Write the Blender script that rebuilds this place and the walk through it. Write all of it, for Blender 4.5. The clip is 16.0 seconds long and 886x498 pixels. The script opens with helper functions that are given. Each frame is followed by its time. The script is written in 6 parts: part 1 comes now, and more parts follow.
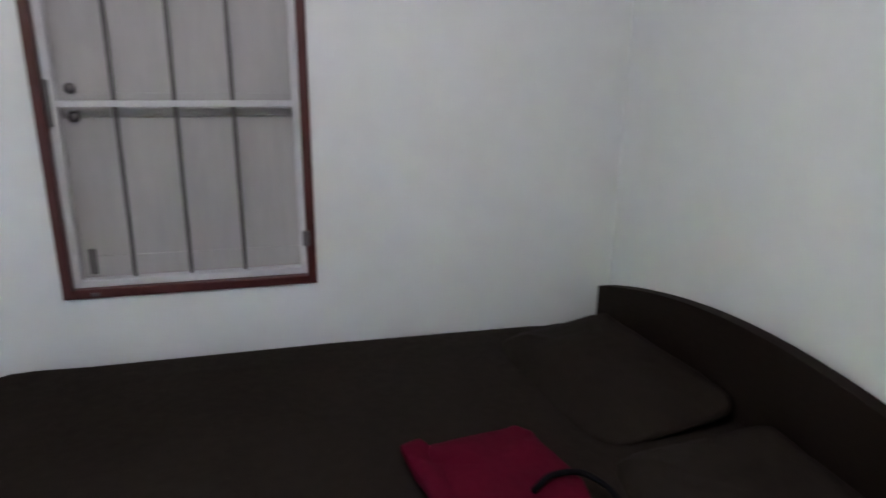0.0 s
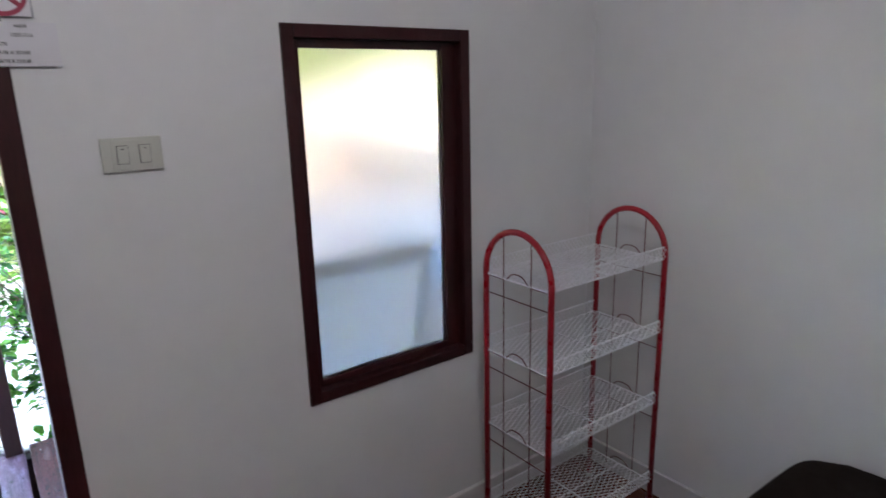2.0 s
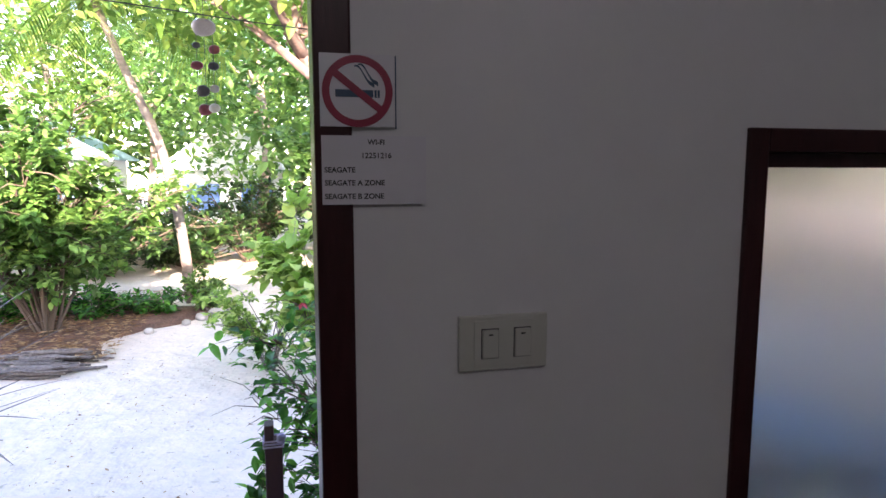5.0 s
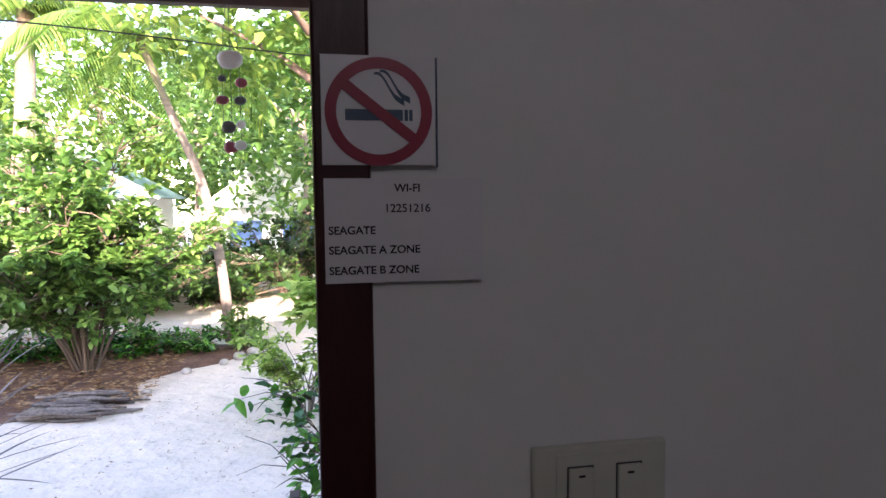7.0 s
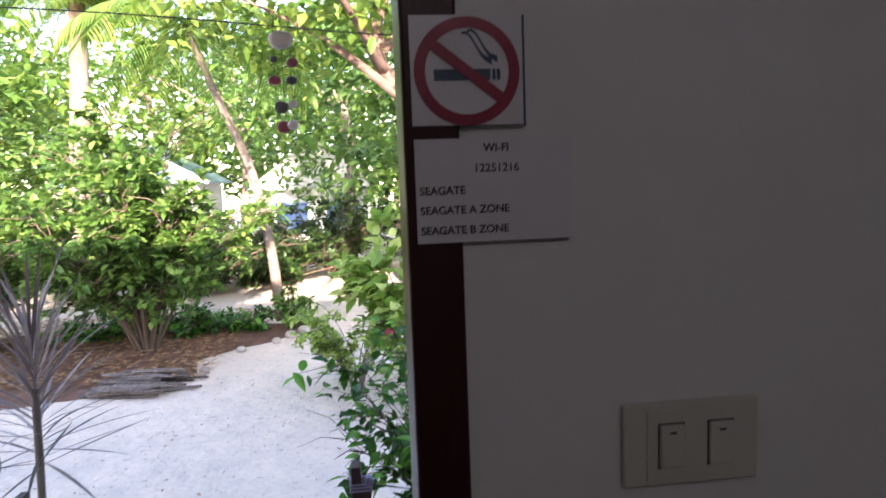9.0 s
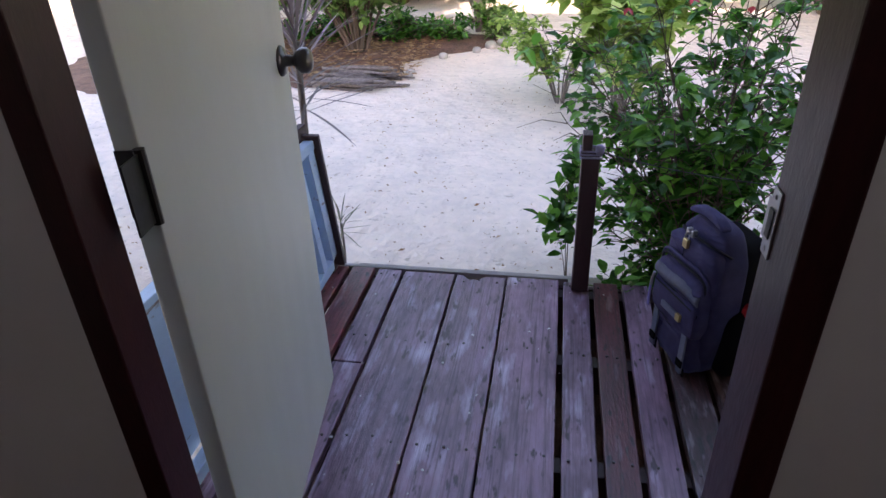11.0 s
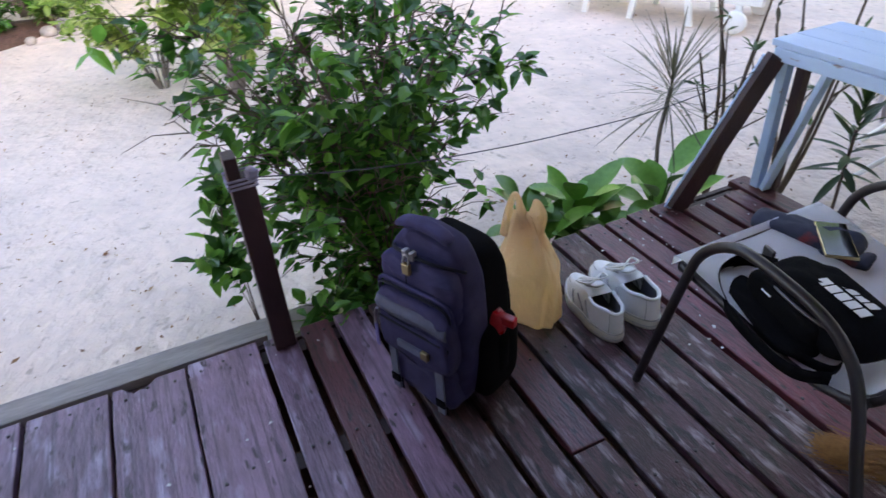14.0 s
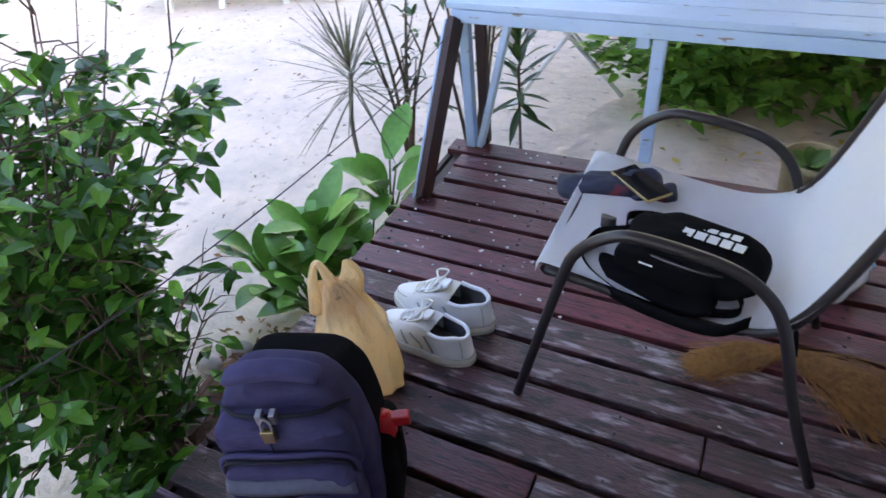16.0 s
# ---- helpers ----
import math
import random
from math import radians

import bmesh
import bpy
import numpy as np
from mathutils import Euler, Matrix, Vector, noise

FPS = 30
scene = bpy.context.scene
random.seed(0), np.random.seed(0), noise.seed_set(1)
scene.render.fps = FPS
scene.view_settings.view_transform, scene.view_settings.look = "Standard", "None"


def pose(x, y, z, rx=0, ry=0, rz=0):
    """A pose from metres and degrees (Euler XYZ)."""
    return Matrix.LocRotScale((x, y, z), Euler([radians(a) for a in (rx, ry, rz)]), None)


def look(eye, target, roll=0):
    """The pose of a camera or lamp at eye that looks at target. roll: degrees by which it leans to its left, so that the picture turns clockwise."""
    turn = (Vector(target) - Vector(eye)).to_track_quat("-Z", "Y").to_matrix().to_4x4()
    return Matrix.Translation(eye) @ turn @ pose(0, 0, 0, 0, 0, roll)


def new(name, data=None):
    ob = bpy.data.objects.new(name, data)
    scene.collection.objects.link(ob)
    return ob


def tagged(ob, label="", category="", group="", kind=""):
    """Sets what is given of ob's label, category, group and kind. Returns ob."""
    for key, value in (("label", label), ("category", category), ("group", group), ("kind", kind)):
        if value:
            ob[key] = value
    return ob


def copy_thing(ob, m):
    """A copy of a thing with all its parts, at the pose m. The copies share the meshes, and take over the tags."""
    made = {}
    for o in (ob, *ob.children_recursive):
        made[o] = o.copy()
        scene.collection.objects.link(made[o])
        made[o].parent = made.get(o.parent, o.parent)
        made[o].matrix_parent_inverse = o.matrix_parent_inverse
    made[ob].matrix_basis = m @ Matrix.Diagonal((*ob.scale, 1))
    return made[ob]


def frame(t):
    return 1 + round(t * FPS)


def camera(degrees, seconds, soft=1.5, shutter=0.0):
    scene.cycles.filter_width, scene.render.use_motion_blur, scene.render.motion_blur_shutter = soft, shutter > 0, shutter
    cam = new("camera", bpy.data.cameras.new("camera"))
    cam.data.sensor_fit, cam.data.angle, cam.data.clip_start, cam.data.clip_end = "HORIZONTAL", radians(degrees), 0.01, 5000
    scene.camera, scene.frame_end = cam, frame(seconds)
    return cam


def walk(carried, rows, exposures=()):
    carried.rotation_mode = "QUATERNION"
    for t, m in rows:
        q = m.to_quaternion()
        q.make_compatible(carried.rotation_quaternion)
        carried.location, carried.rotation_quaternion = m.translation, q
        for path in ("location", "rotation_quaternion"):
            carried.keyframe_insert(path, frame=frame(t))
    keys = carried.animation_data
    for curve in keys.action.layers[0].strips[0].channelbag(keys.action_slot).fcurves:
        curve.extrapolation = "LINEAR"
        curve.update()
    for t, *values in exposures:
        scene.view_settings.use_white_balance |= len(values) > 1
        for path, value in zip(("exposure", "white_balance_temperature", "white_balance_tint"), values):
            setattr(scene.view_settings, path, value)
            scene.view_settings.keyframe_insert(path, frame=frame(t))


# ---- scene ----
cam = camera(70.1, 16.0, shutter=0.2)
PATH = [
    (0, (-0.005, -0.049, 1.379), (0.488, 1.813, 0.841), 0.6),
    (0.3, (-0.116, 0.03, 1.395), (-0.066, 1.958, 0.866), 0.1),
    (0.5, (-0.203, 0.048, 1.386), (-0.433, 1.961, 0.852), 0.3),
    (1, (-0.191, 0.143, 1.463), (-1.14, 1.788, 0.833), -0.7),
    (1.5, (-0.195, 0.195, 1.477), (-1.506, 1.577, 0.866), -0.1),
    (2, (-0.251, 0.152, 1.523), (-1.802, 1.312, 1.022), -1.4),
    (2.5, (-0.292, 0.068, 1.549), (-1.992, 1.041, 1.144), -1.3),
    (3, (-0.321, -0.02, 1.567), (-2.066, 0.903, 1.242), 0.1),
    (3.5, (-0.42, -0.023, 1.577), (-2.199, 0.837, 1.273), -1.3),
    (4, (-0.627, 0.077, 1.59), (-2.489, 0.747, 1.301), -2.0),
    (4.2, (-0.712, 0.11, 1.596), (-2.601, 0.703, 1.308), -1.3),
    (6.3, (-1.246, 0.211, 1.637), (-3.197, 0.613, 1.456), -0.3),
    (6.5, (-1.257, 0.222, 1.635), (-3.214, 0.599, 1.48), -0.5),
    (7, (-1.266, 0.215, 1.639), (-3.227, 0.582, 1.501), -0.6),
    (7.5, (-1.27, 0.207, 1.641), (-3.233, 0.563, 1.513), -0.4),
    (8, (-1.273, 0.2, 1.64), (-3.239, 0.543, 1.51), -0.2),
    (8.5, (-1.276, 0.196, 1.642), (-3.243, 0.533, 1.514), -0.3),
    (9, (-1.266, 0.176, 1.625), (-3.242, 0.408, 1.422), -2.1),
    (9.5, (-1.212, 0.131, 1.534), (-3.128, 0.112, 0.96), -2.7),
    (10, (-1.194, 0.073, 1.445), (-2.967, -0.199, 0.56), -2.5),
    (10.2, (-1.176, 0.053, 1.432), (-2.903, -0.321, 0.495), -2.6),
    (12.3, (-1.250, -0.125, 1.383), (-2.946, -0.135, 0.323), -2.0),
    (12.5, (-1.311, -0.123, 1.382), (-3.008, -0.043, 0.328), -3.1),
    (13, (-1.478, -0.104, 1.360), (-3.162, 0.216, 0.328), -6.0),
    (13.2, (-1.576, -0.069, 1.358), (-3.232, 0.396, 0.337), -3.9),
    (13.5, (-1.71, -0.014, 1.358), (-3.284, 0.468, 0.222), -4.9),
    (14, (-1.864, -0.011, 1.34), (-3.375, 0.637, 0.201), -4.2),
    (14.5, (-1.997, -0.057, 1.345), (-3.281, 0.919, 0.162), -6.0),
    (15, (-2.181, -0.001, 1.323), (-3.422, 0.99, 0.108), -11.0),
    (15.5, (-2.353, 0.09, 1.316), (-3.408, 1.237, 0.063), -7.1),
    (16, (-2.441, -0.016, 1.336), (-3.203, 1.332, 0.069), -6.3),
]
EXPOSURES = [(0, 6.05, 6500, 16), (0.5, 6.1, 6550, 17), (1.5, 5.75, 6550, 18), (2, 5.5, 6600, 19), (2.5, 5.0, 6600, 23), (3.5, 4.3, 6650, 25), (7, 3.55, 6700, 26), (9, 3.35, 6900, 27), (10, 3.05, 7100, 30), (12.5, 3.75, 7200, 33), (14, 3.5, 7450, 31), (16, 3.9, 7300, 29)]
walk(cam, [(t, look(eye, target, roll)) for t, eye, target, roll in PATH], EXPOSURES)

# ---- light ----
world = bpy.data.worlds.new("world")
scene.world = world
world.use_nodes = True
wn = world.node_tree.nodes
sky = wn.new("ShaderNodeTexSky")
sky.sky_type, sky.sun_disc = "NISHITA", False
SUN_EL, SUN_AZ = radians(19), radians(82)   # low morning sun behind the hut
sky.sun_elevation, sky.sun_rotation = SUN_EL, SUN_AZ
wn["Background"].inputs[1].default_value = 0.15
world.node_tree.links.new(sky.outputs[0], wn["Background"].inputs[0])
sun_data = bpy.data.lights.new("sun", "SUN")
sun_data.energy, sun_data.angle, sun_data.color = 2.6, radians(0.6), (1.0, 0.9, 0.75)
sun = new("sun", sun_data)
sun_dir = Vector((math.sin(SUN_AZ) * math.cos(SUN_EL), math.cos(SUN_AZ) * math.cos(SUN_EL), math.sin(SUN_EL)))
sun.matrix_world = look((20, 5, 20), Vector((20, 5, 20)) - sun_dir)


# the lamp under the room's ceiling, which throws the rack's shadows on both walls
LAMP_AT = (-0.20, 0.34, 2.42)
lamp_data = bpy.data.lights.new("ceiling_light", "POINT")
lamp_data.energy, lamp_data.color, lamp_data.shadow_soft_size = 0.42, (0.96, 0.965, 1.0), 0.10
ceiling_light = new("ceiling_light", lamp_data)
ceiling_light.location = LAMP_AT


# ---- materials ----
def material(name, color, rough=0.6, metal=0.0, dark=None, scale=8.0, amount=0.5, bump=0.1, bump_scale=60.0,
             stretch=(1, 1, 1), spread=0.0, spec=0.5, stain=None, stain_scale=3.0, stain_at=(0.55, 0.7), fleck=None, fleck_scale=30, fleck_at=(0.6, 0.7), bump_depth=0.004, grain=0.0, grain_stretch=(1.5, 70, 70)):
    """Two scales of colour noise, fine relief, and by wish a stain with its own shape."""
    m = bpy.data.materials.new(name)
    m.use_nodes = True
    n, l = m.node_tree.nodes, m.node_tree.links
    p = n["Principled BSDF"]
    p.inputs["Metallic"].default_value = metal
    p.inputs["Specular IOR Level"].default_value = spec
    tc = n.new("ShaderNodeTexCoord")
    mp = n.new("ShaderNodeMapping")
    mp.inputs["Scale"].default_value = stretch
    l.new(tc.outputs["Object"], mp.inputs[0])
    dark = dark or tuple(c * 0.75 for c in color)

    def noise_tex(sc, detail=4):
        t = n.new("ShaderNodeTexNoise")
        t.inputs["Scale"].default_value, t.inputs["Detail"].default_value = sc, detail
        l.new(mp.outputs[0], t.inputs["Vector"])
        return t

    def mix(fac, a, b):
        x = n.new("ShaderNodeMix")
        x.data_type = "RGBA"
        for i, v in ((0, fac), (6, a), (7, b)):
            if isinstance(v, (int, float)):
                x.inputs[i].default_value = v
            elif isinstance(v, tuple):
                x.inputs[i].default_value = (*v, 1)
            else:
                l.new(v, x.inputs[i])
        return x.outputs[2]

    def ramp(src, lo, hi):
        r = n.new("ShaderNodeMapRange")
        r.inputs[1].default_value, r.inputs[2].default_value = lo, hi
        l.new(src, r.inputs[0])
        return r.outputs[0]

    fine, broad = noise_tex(scale * 6), noise_tex(scale)
    f = n.new("ShaderNodeMath")
    f.operation = "MULTIPLY_ADD"
    l.new(ramp(fine.outputs[0], 0.3, 0.7), f.inputs[0])
    f.inputs[1].default_value = amount * 0.5
    g = n.new("ShaderNodeMath")
    g.operation = "MULTIPLY"
    l.new(ramp(broad.outputs[0], 0.35, 0.65), g.inputs[0])
    g.inputs[1].default_value = amount * 0.6
    l.new(g.outputs[0], f.inputs[2])
    c = mix(f.outputs[0], color, dark)
    if stain:
        s = noise_tex(stain_scale, 6)
        c = mix(ramp(s.outputs[0], *stain_at), c, stain)
    if fleck:
        s = noise_tex(fleck_scale, 6)
        c = mix(ramp(s.outputs[0], *fleck_at), c, fleck)
    if grain:   # thin fibres along the board, worn and dark
        gm = n.new("ShaderNodeMapping")
        gm.inputs["Scale"].default_value = grain_stretch
        l.new(tc.outputs["Object"], gm.inputs[0])
        gt = n.new("ShaderNodeTexNoise")
        gt.inputs["Scale"].default_value, gt.inputs["Detail"].default_value, gt.inputs["Distortion"].default_value = 1.6, 6, 0.5
        l.new(gm.outputs[0], gt.inputs["Vector"])
        gf = n.new("ShaderNodeMath")
        gf.operation = "MULTIPLY"
        l.new(ramp(gt.outputs[0], 0.50, 0.68), gf.inputs[0])
        gf.inputs[1].default_value = grain
        c = mix(gf.outputs[0], c, tuple(v * 0.45 for v in dark))
    if spread:
        info = n.new("ShaderNodeObjectInfo")
        hsv = n.new("ShaderNodeHueSaturation")
        mr = n.new("ShaderNodeMapRange")
        mr.inputs[3].default_value, mr.inputs[4].default_value = 1 - spread, 1 + spread
        l.new(info.outputs["Random"], mr.inputs[0])
        l.new(mr.outputs[0], hsv.inputs["Value"])
        l.new(c, hsv.inputs["Color"])
        c = hsv.outputs[0]
    l.new(c, p.inputs["Base Color"])
    rr = n.new("ShaderNodeMapRange")
    rr.inputs[3].default_value, rr.inputs[4].default_value = max(0.02, rough - 0.12), min(1, rough + 0.12)
    l.new(fine.outputs[0], rr.inputs[0])
    l.new(rr.outputs[0], p.inputs["Roughness"])
    if bump:
        b = n.new("ShaderNodeBump")
        b.inputs["Strength"].default_value, b.inputs["Distance"].default_value = bump, bump_depth
        l.new(noise_tex(bump_scale, 5).outputs[0], b.inputs["Height"])
        l.new(b.outputs[0], p.inputs["Normal"])
    return m


def leaf_material(name, color, tip, rough=0.4, through_light=0.45):
    """Leaves: colour by leaf, gloss, and light that passes through them."""
    m = bpy.data.materials.new(name)
    m.use_nodes = True
    n, l = m.node_tree.nodes, m.node_tree.links
    p = n["Principled BSDF"]
    geo = n.new("ShaderNodeNewGeometry")
    r = n.new("ShaderNodeValToRGB")
    e = r.color_ramp.elements
    e[0].color, e[1].color = (*[c * 0.55 for c in color], 1), (*tip, 1)
    x = e.new(0.5)
    x.color = (*color, 1)
    l.new(geo.outputs["Random Per Island"], r.inputs[0])
    l.new(r.outputs[0], p.inputs["Base Color"])
    p.inputs["Roughness"].default_value = rough
    tr = n.new("ShaderNodeBsdfTranslucent")
    l.new(r.outputs[0], tr.inputs[0])
    mx = n.new("ShaderNodeMixShader")
    mx.inputs[0].default_value = through_light
    l.new(p.outputs[0], mx.inputs[1])
    l.new(tr.outputs[0], mx.inputs[2])
    l.new(mx.outputs[0], n["Material Output"].inputs[0])
    return m


WALL = material("wall_paint", (0.735, 0.745, 0.745), 0.7, dark=(0.655, 0.665, 0.665), scale=1.5, amount=0.5, bump=0.12, bump_scale=45,
                stain=(0.62, 0.58, 0.52), stain_scale=2.3, stain_at=(0.74, 0.95))
CEIL = material("ceiling_paint", (0.75, 0.75, 0.74), 0.8, scale=2, bump=0.05)
BASE = material("baseboard_paint", (0.74, 0.74, 0.74), 0.45, scale=4, bump=0.05)
FLOOR = material("varnished_floor", (0.16, 0.035, 0.012), 0.22, dark=(0.07, 0.014, 0.006), scale=3, amount=0.9, bump=0.05, stretch=(1, 6, 1))
FRAME = material("dark_red_paint", (0.046, 0.011, 0.012), 0.36, dark=(0.013, 0.005, 0.005), scale=5, bump=0.12, stretch=(6, 6, 1), bump_scale=90, spec=0.28)
FRAME_RED = material("mahogany_paint", (0.075, 0.014, 0.012), 0.4, dark=(0.04, 0.008, 0.008), scale=5, bump=0.1, stretch=(6, 6, 1))
DOOR = material("door_paint", (0.43, 0.455, 0.445), 0.42, dark=(0.38, 0.405, 0.395), scale=2, bump=0.08, stretch=(1, 1, 0.3))
# worn planks; the light violet also carries the sky's sheen as colour
DECK_SHEEN = material("weathered_deck_sheen", (0.35, 0.205, 0.30), 0.34, dark=(0.145, 0.080, 0.115), scale=2.6, amount=1.0, bump=0.55, bump_scale=40,
                stretch=(1.0, 3.2, 3.2), spread=0.12, stain=(0.52, 0.43, 0.58), stain_scale=4.5, stain_at=(0.55, 0.72), fleck=(0.05, 0.028, 0.034), fleck_scale=13, fleck_at=(0.60, 0.68), grain=0.75)
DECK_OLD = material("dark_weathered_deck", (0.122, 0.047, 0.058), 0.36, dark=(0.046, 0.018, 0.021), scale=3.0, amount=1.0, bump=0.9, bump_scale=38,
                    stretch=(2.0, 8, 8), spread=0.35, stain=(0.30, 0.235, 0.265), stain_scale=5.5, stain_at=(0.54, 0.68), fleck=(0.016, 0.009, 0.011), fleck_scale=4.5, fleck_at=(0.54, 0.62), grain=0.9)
DECK_RED = material("red_deck_paint", (0.185, 0.040, 0.050), 0.38, dark=(0.085, 0.022, 0.026), scale=3.0, amount=1.0, bump=0.6, bump_scale=38,
                    stretch=(1.0, 3.6, 3.6), spread=0.25, stain=(0.27, 0.17, 0.19), stain_scale=4.5, stain_at=(0.63, 0.74), fleck=(0.032, 0.016, 0.018), fleck_scale=15, fleck_at=(0.59, 0.67), grain=0.7)
BROWN_POST = material("brown_painted_wood", (0.050, 0.021, 0.021), 0.5, dark=(0.03, 0.012, 0.012), scale=4, bump=0.3, stretch=(6, 6, 1))
BLUE = material("pale_blue_paint", (0.46, 0.62, 0.82), 0.5, dark=(0.38, 0.53, 0.72), scale=3, bump=0.2, stretch=(1, 5, 5),
                stain=(0.26, 0.19, 0.20), stain_scale=10, stain_at=(0.66, 0.70))
SAND = material("sand", (0.75, 0.605, 0.495), 0.95, dark=(0.55, 0.47, 0.405), scale=2.2, amount=0.8, bump=1.0, bump_scale=6, spec=0.1, bump_depth=0.06,
                stain=(0.50, 0.42, 0.36), stain_scale=1.1, stain_at=(0.58, 0.85), fleck=(0.42, 0.35, 0.29), fleck_scale=14, fleck_at=(0.63, 0.72))
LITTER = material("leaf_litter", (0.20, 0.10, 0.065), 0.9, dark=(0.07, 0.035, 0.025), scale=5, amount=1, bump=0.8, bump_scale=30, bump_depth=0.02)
BEAM = material("grey_beam", (0.36, 0.33, 0.31), 0.85, dark=(0.22, 0.2, 0.19), scale=4, amount=0.9, bump=0.6, bump_scale=30, stretch=(7, 1, 7))
SHEET = material("brown_sheet", (0.016, 0.011, 0.008), 0.9, dark=(0.008, 0.0055, 0.0045), scale=6, bump=0.25, bump_scale=160, spec=0.1)
HEADBOARD = material("dark_headboard_wood", (0.012, 0.007, 0.005), 0.7, scale=5, stretch=(4, 1, 4), bump=0.05, spec=0.12)
CRIMSON = material("crimson_cloth", (0.085, 0.002, 0.012), 0.9, dark=(0.045, 0.0015, 0.007), scale=8, bump=0.4, bump_scale=40, spec=0.08)
BLACK = material("black_fabric", (0.005, 0.005, 0.006), 0.9, scale=20, bump=0.3, bump_scale=200, spec=0.05)
DARK_WIRE = material("dark_red_wire", (0.13, 0.006, 0.010), 0.35, scale=6, bump=0.02)
RED_METAL = material("red_enamel", (0.36, 0.008, 0.018), 0.3, dark=(0.30, 0.006, 0.014), scale=6, bump=0.02)
WHITE_WIRE = material("white_coated_wire", (0.90, 0.91, 0.95), 0.3, scale=8, bump=0.05)
WHITE_PLASTIC = material("white_plastic", (0.82, 0.82, 0.78), 0.35, dark=(0.76, 0.76, 0.72), scale=5, bump=0.02)
SWITCH_PLASTIC = material("aged_white_plastic", (0.58, 0.59, 0.53), 0.35, dark=(0.53, 0.54, 0.48), scale=5, bump=0.02)
GREY_GAP = material("dark_gap", (0.05, 0.05, 0.05), 0.6)
PAPER = material("paper", (0.70, 0.70, 0.73), 0.45, dark=(0.66, 0.66, 0.70), scale=3, bump=0.02)
INK = material("ink", (0.012, 0.012, 0.014), 0.5, bump=0)
SIGN_RED = material("sign_red", (0.30, 0.006, 0.042), 0.4, bump=0)
SIGN_BLUE = material("sign_blue", (0.025, 0.07, 0.13), 0.4, bump=0)
STEEL = material("brushed_steel", (0.36, 0.35, 0.36), 0.42, metal=1.0, scale=10, bump=0.05)
DARK_STEEL = material("dark_steel", (0.10, 0.09, 0.09), 0.35, metal=0.9, scale=10, bump=0.1)
BLACK_STEEL = material("black_steel", (0.012, 0.011, 0.011), 0.4, metal=0.3, scale=10, bump=0.1)
BRASS = material("worn_brass", (0.55, 0.42, 0.2), 0.35, metal=1.0, scale=10, bump=0.05)
ALU = material("window_metal", (0.60, 0.60, 0.61), 0.4, scale=6, bump=0.05)
SHUTTER = material("shutter_panel", (0.42, 0.405, 0.40), 0.6, dark=(0.35, 0.335, 0.33), scale=2, amount=0.9, bump=0.08, stretch=(3, 1, 0.5))
BARK = material("bark", (0.30, 0.24, 0.19), 0.9, dark=(0.16, 0.12, 0.1), scale=6, amount=1, bump=0.8, bump_scale=22, stretch=(1, 1, 3))
TWIG = material("twig", (0.12, 0.085, 0.06), 0.9, scale=9, bump=0.4)
GREY_TWIG = material("grey_twig", (0.20, 0.17, 0.15), 0.9, scale=9, bump=0.4)
LOG = material("driftwood", (0.20, 0.16, 0.14), 0.9, dark=(0.09, 0.07, 0.06), scale=5, amount=1, bump=0.7, bump_scale=25, stretch=(1, 6, 6), spread=0.35)
LEAF = leaf_material("glossy_leaf", (0.040, 0.165, 0.026), (0.16, 0.44, 0.06), 0.27, 0.38)
LEAF_BED = leaf_material("bed_leaf", (0.13, 0.33, 0.045), (0.30, 0.52, 0.10), 0.4, 0.5)
LEAF_YELLOW = leaf_material("yellow_leaf", (0.55, 0.36, 0.05), (0.62, 0.45, 0.10), 0.5, 0.3)
LEAF_PALE = leaf_material("pale_leaf", (0.24, 0.40, 0.07), (0.55, 0.64, 0.20), 0.45, 0.55)
LEAF_SUN = leaf_material("yellow_green_leaf", (0.125, 0.235, 0.035), (0.29, 0.37, 0.075), 0.5, 0.5)
LEAF_DARK = leaf_material("dark_leaf", (0.03, 0.075, 0.018), (0.07, 0.14, 0.03), 0.4, 0.3)
LEAF_BROAD = leaf_material("broad_leaf", (0.11, 0.24, 0.05), (0.26, 0.41, 0.105), 0.36, 0.45)
LEAF_SPIKE = leaf_material("spiky_leaf", (0.13, 0.14, 0.075), (0.30, 0.26, 0.20), 0.5, 0.3)
LEAF_PURPLE = leaf_material("purple_leaf", (0.15, 0.105, 0.095), (0.46, 0.40, 0.40), 0.45, 0.35)
LEAF_DRY = leaf_material("dry_leaf", (0.26, 0.13, 0.06), (0.46, 0.30, 0.16), 0.8, 0.2)


# ---- mesh helpers ----
def mesh_object(name, bm, mat, smooth=False):
    me = bpy.data.meshes.new(name)
    if smooth:
        for f in bm.faces:
            f.smooth = True
    bm.to_mesh(me)
    bm.free()
    for x in (mat if isinstance(mat, (list, tuple)) else [mat]):
        me.materials.append(x)
    return new(name, me)


def part(name, bm, mat, parent, label="", smooth=False):
    ob = mesh_object(name, bm, mat, smooth)
    ob.parent = parent
    if label:
        ob["label"] = label
    return ob


def thing(name, label, category, at=(0, 0, 0), turn=0, group="", kind=""):
    ob = new(name)
    ob.empty_display_size = 0.05
    ob.matrix_world = pose(*at, 0, 0, turn)
    return tagged(ob, label, category, group, kind)


def structure(name, bm, mat, label, category, smooth=False):
    return tagged(mesh_object(name, bm, mat, smooth), label, category, kind="structure")


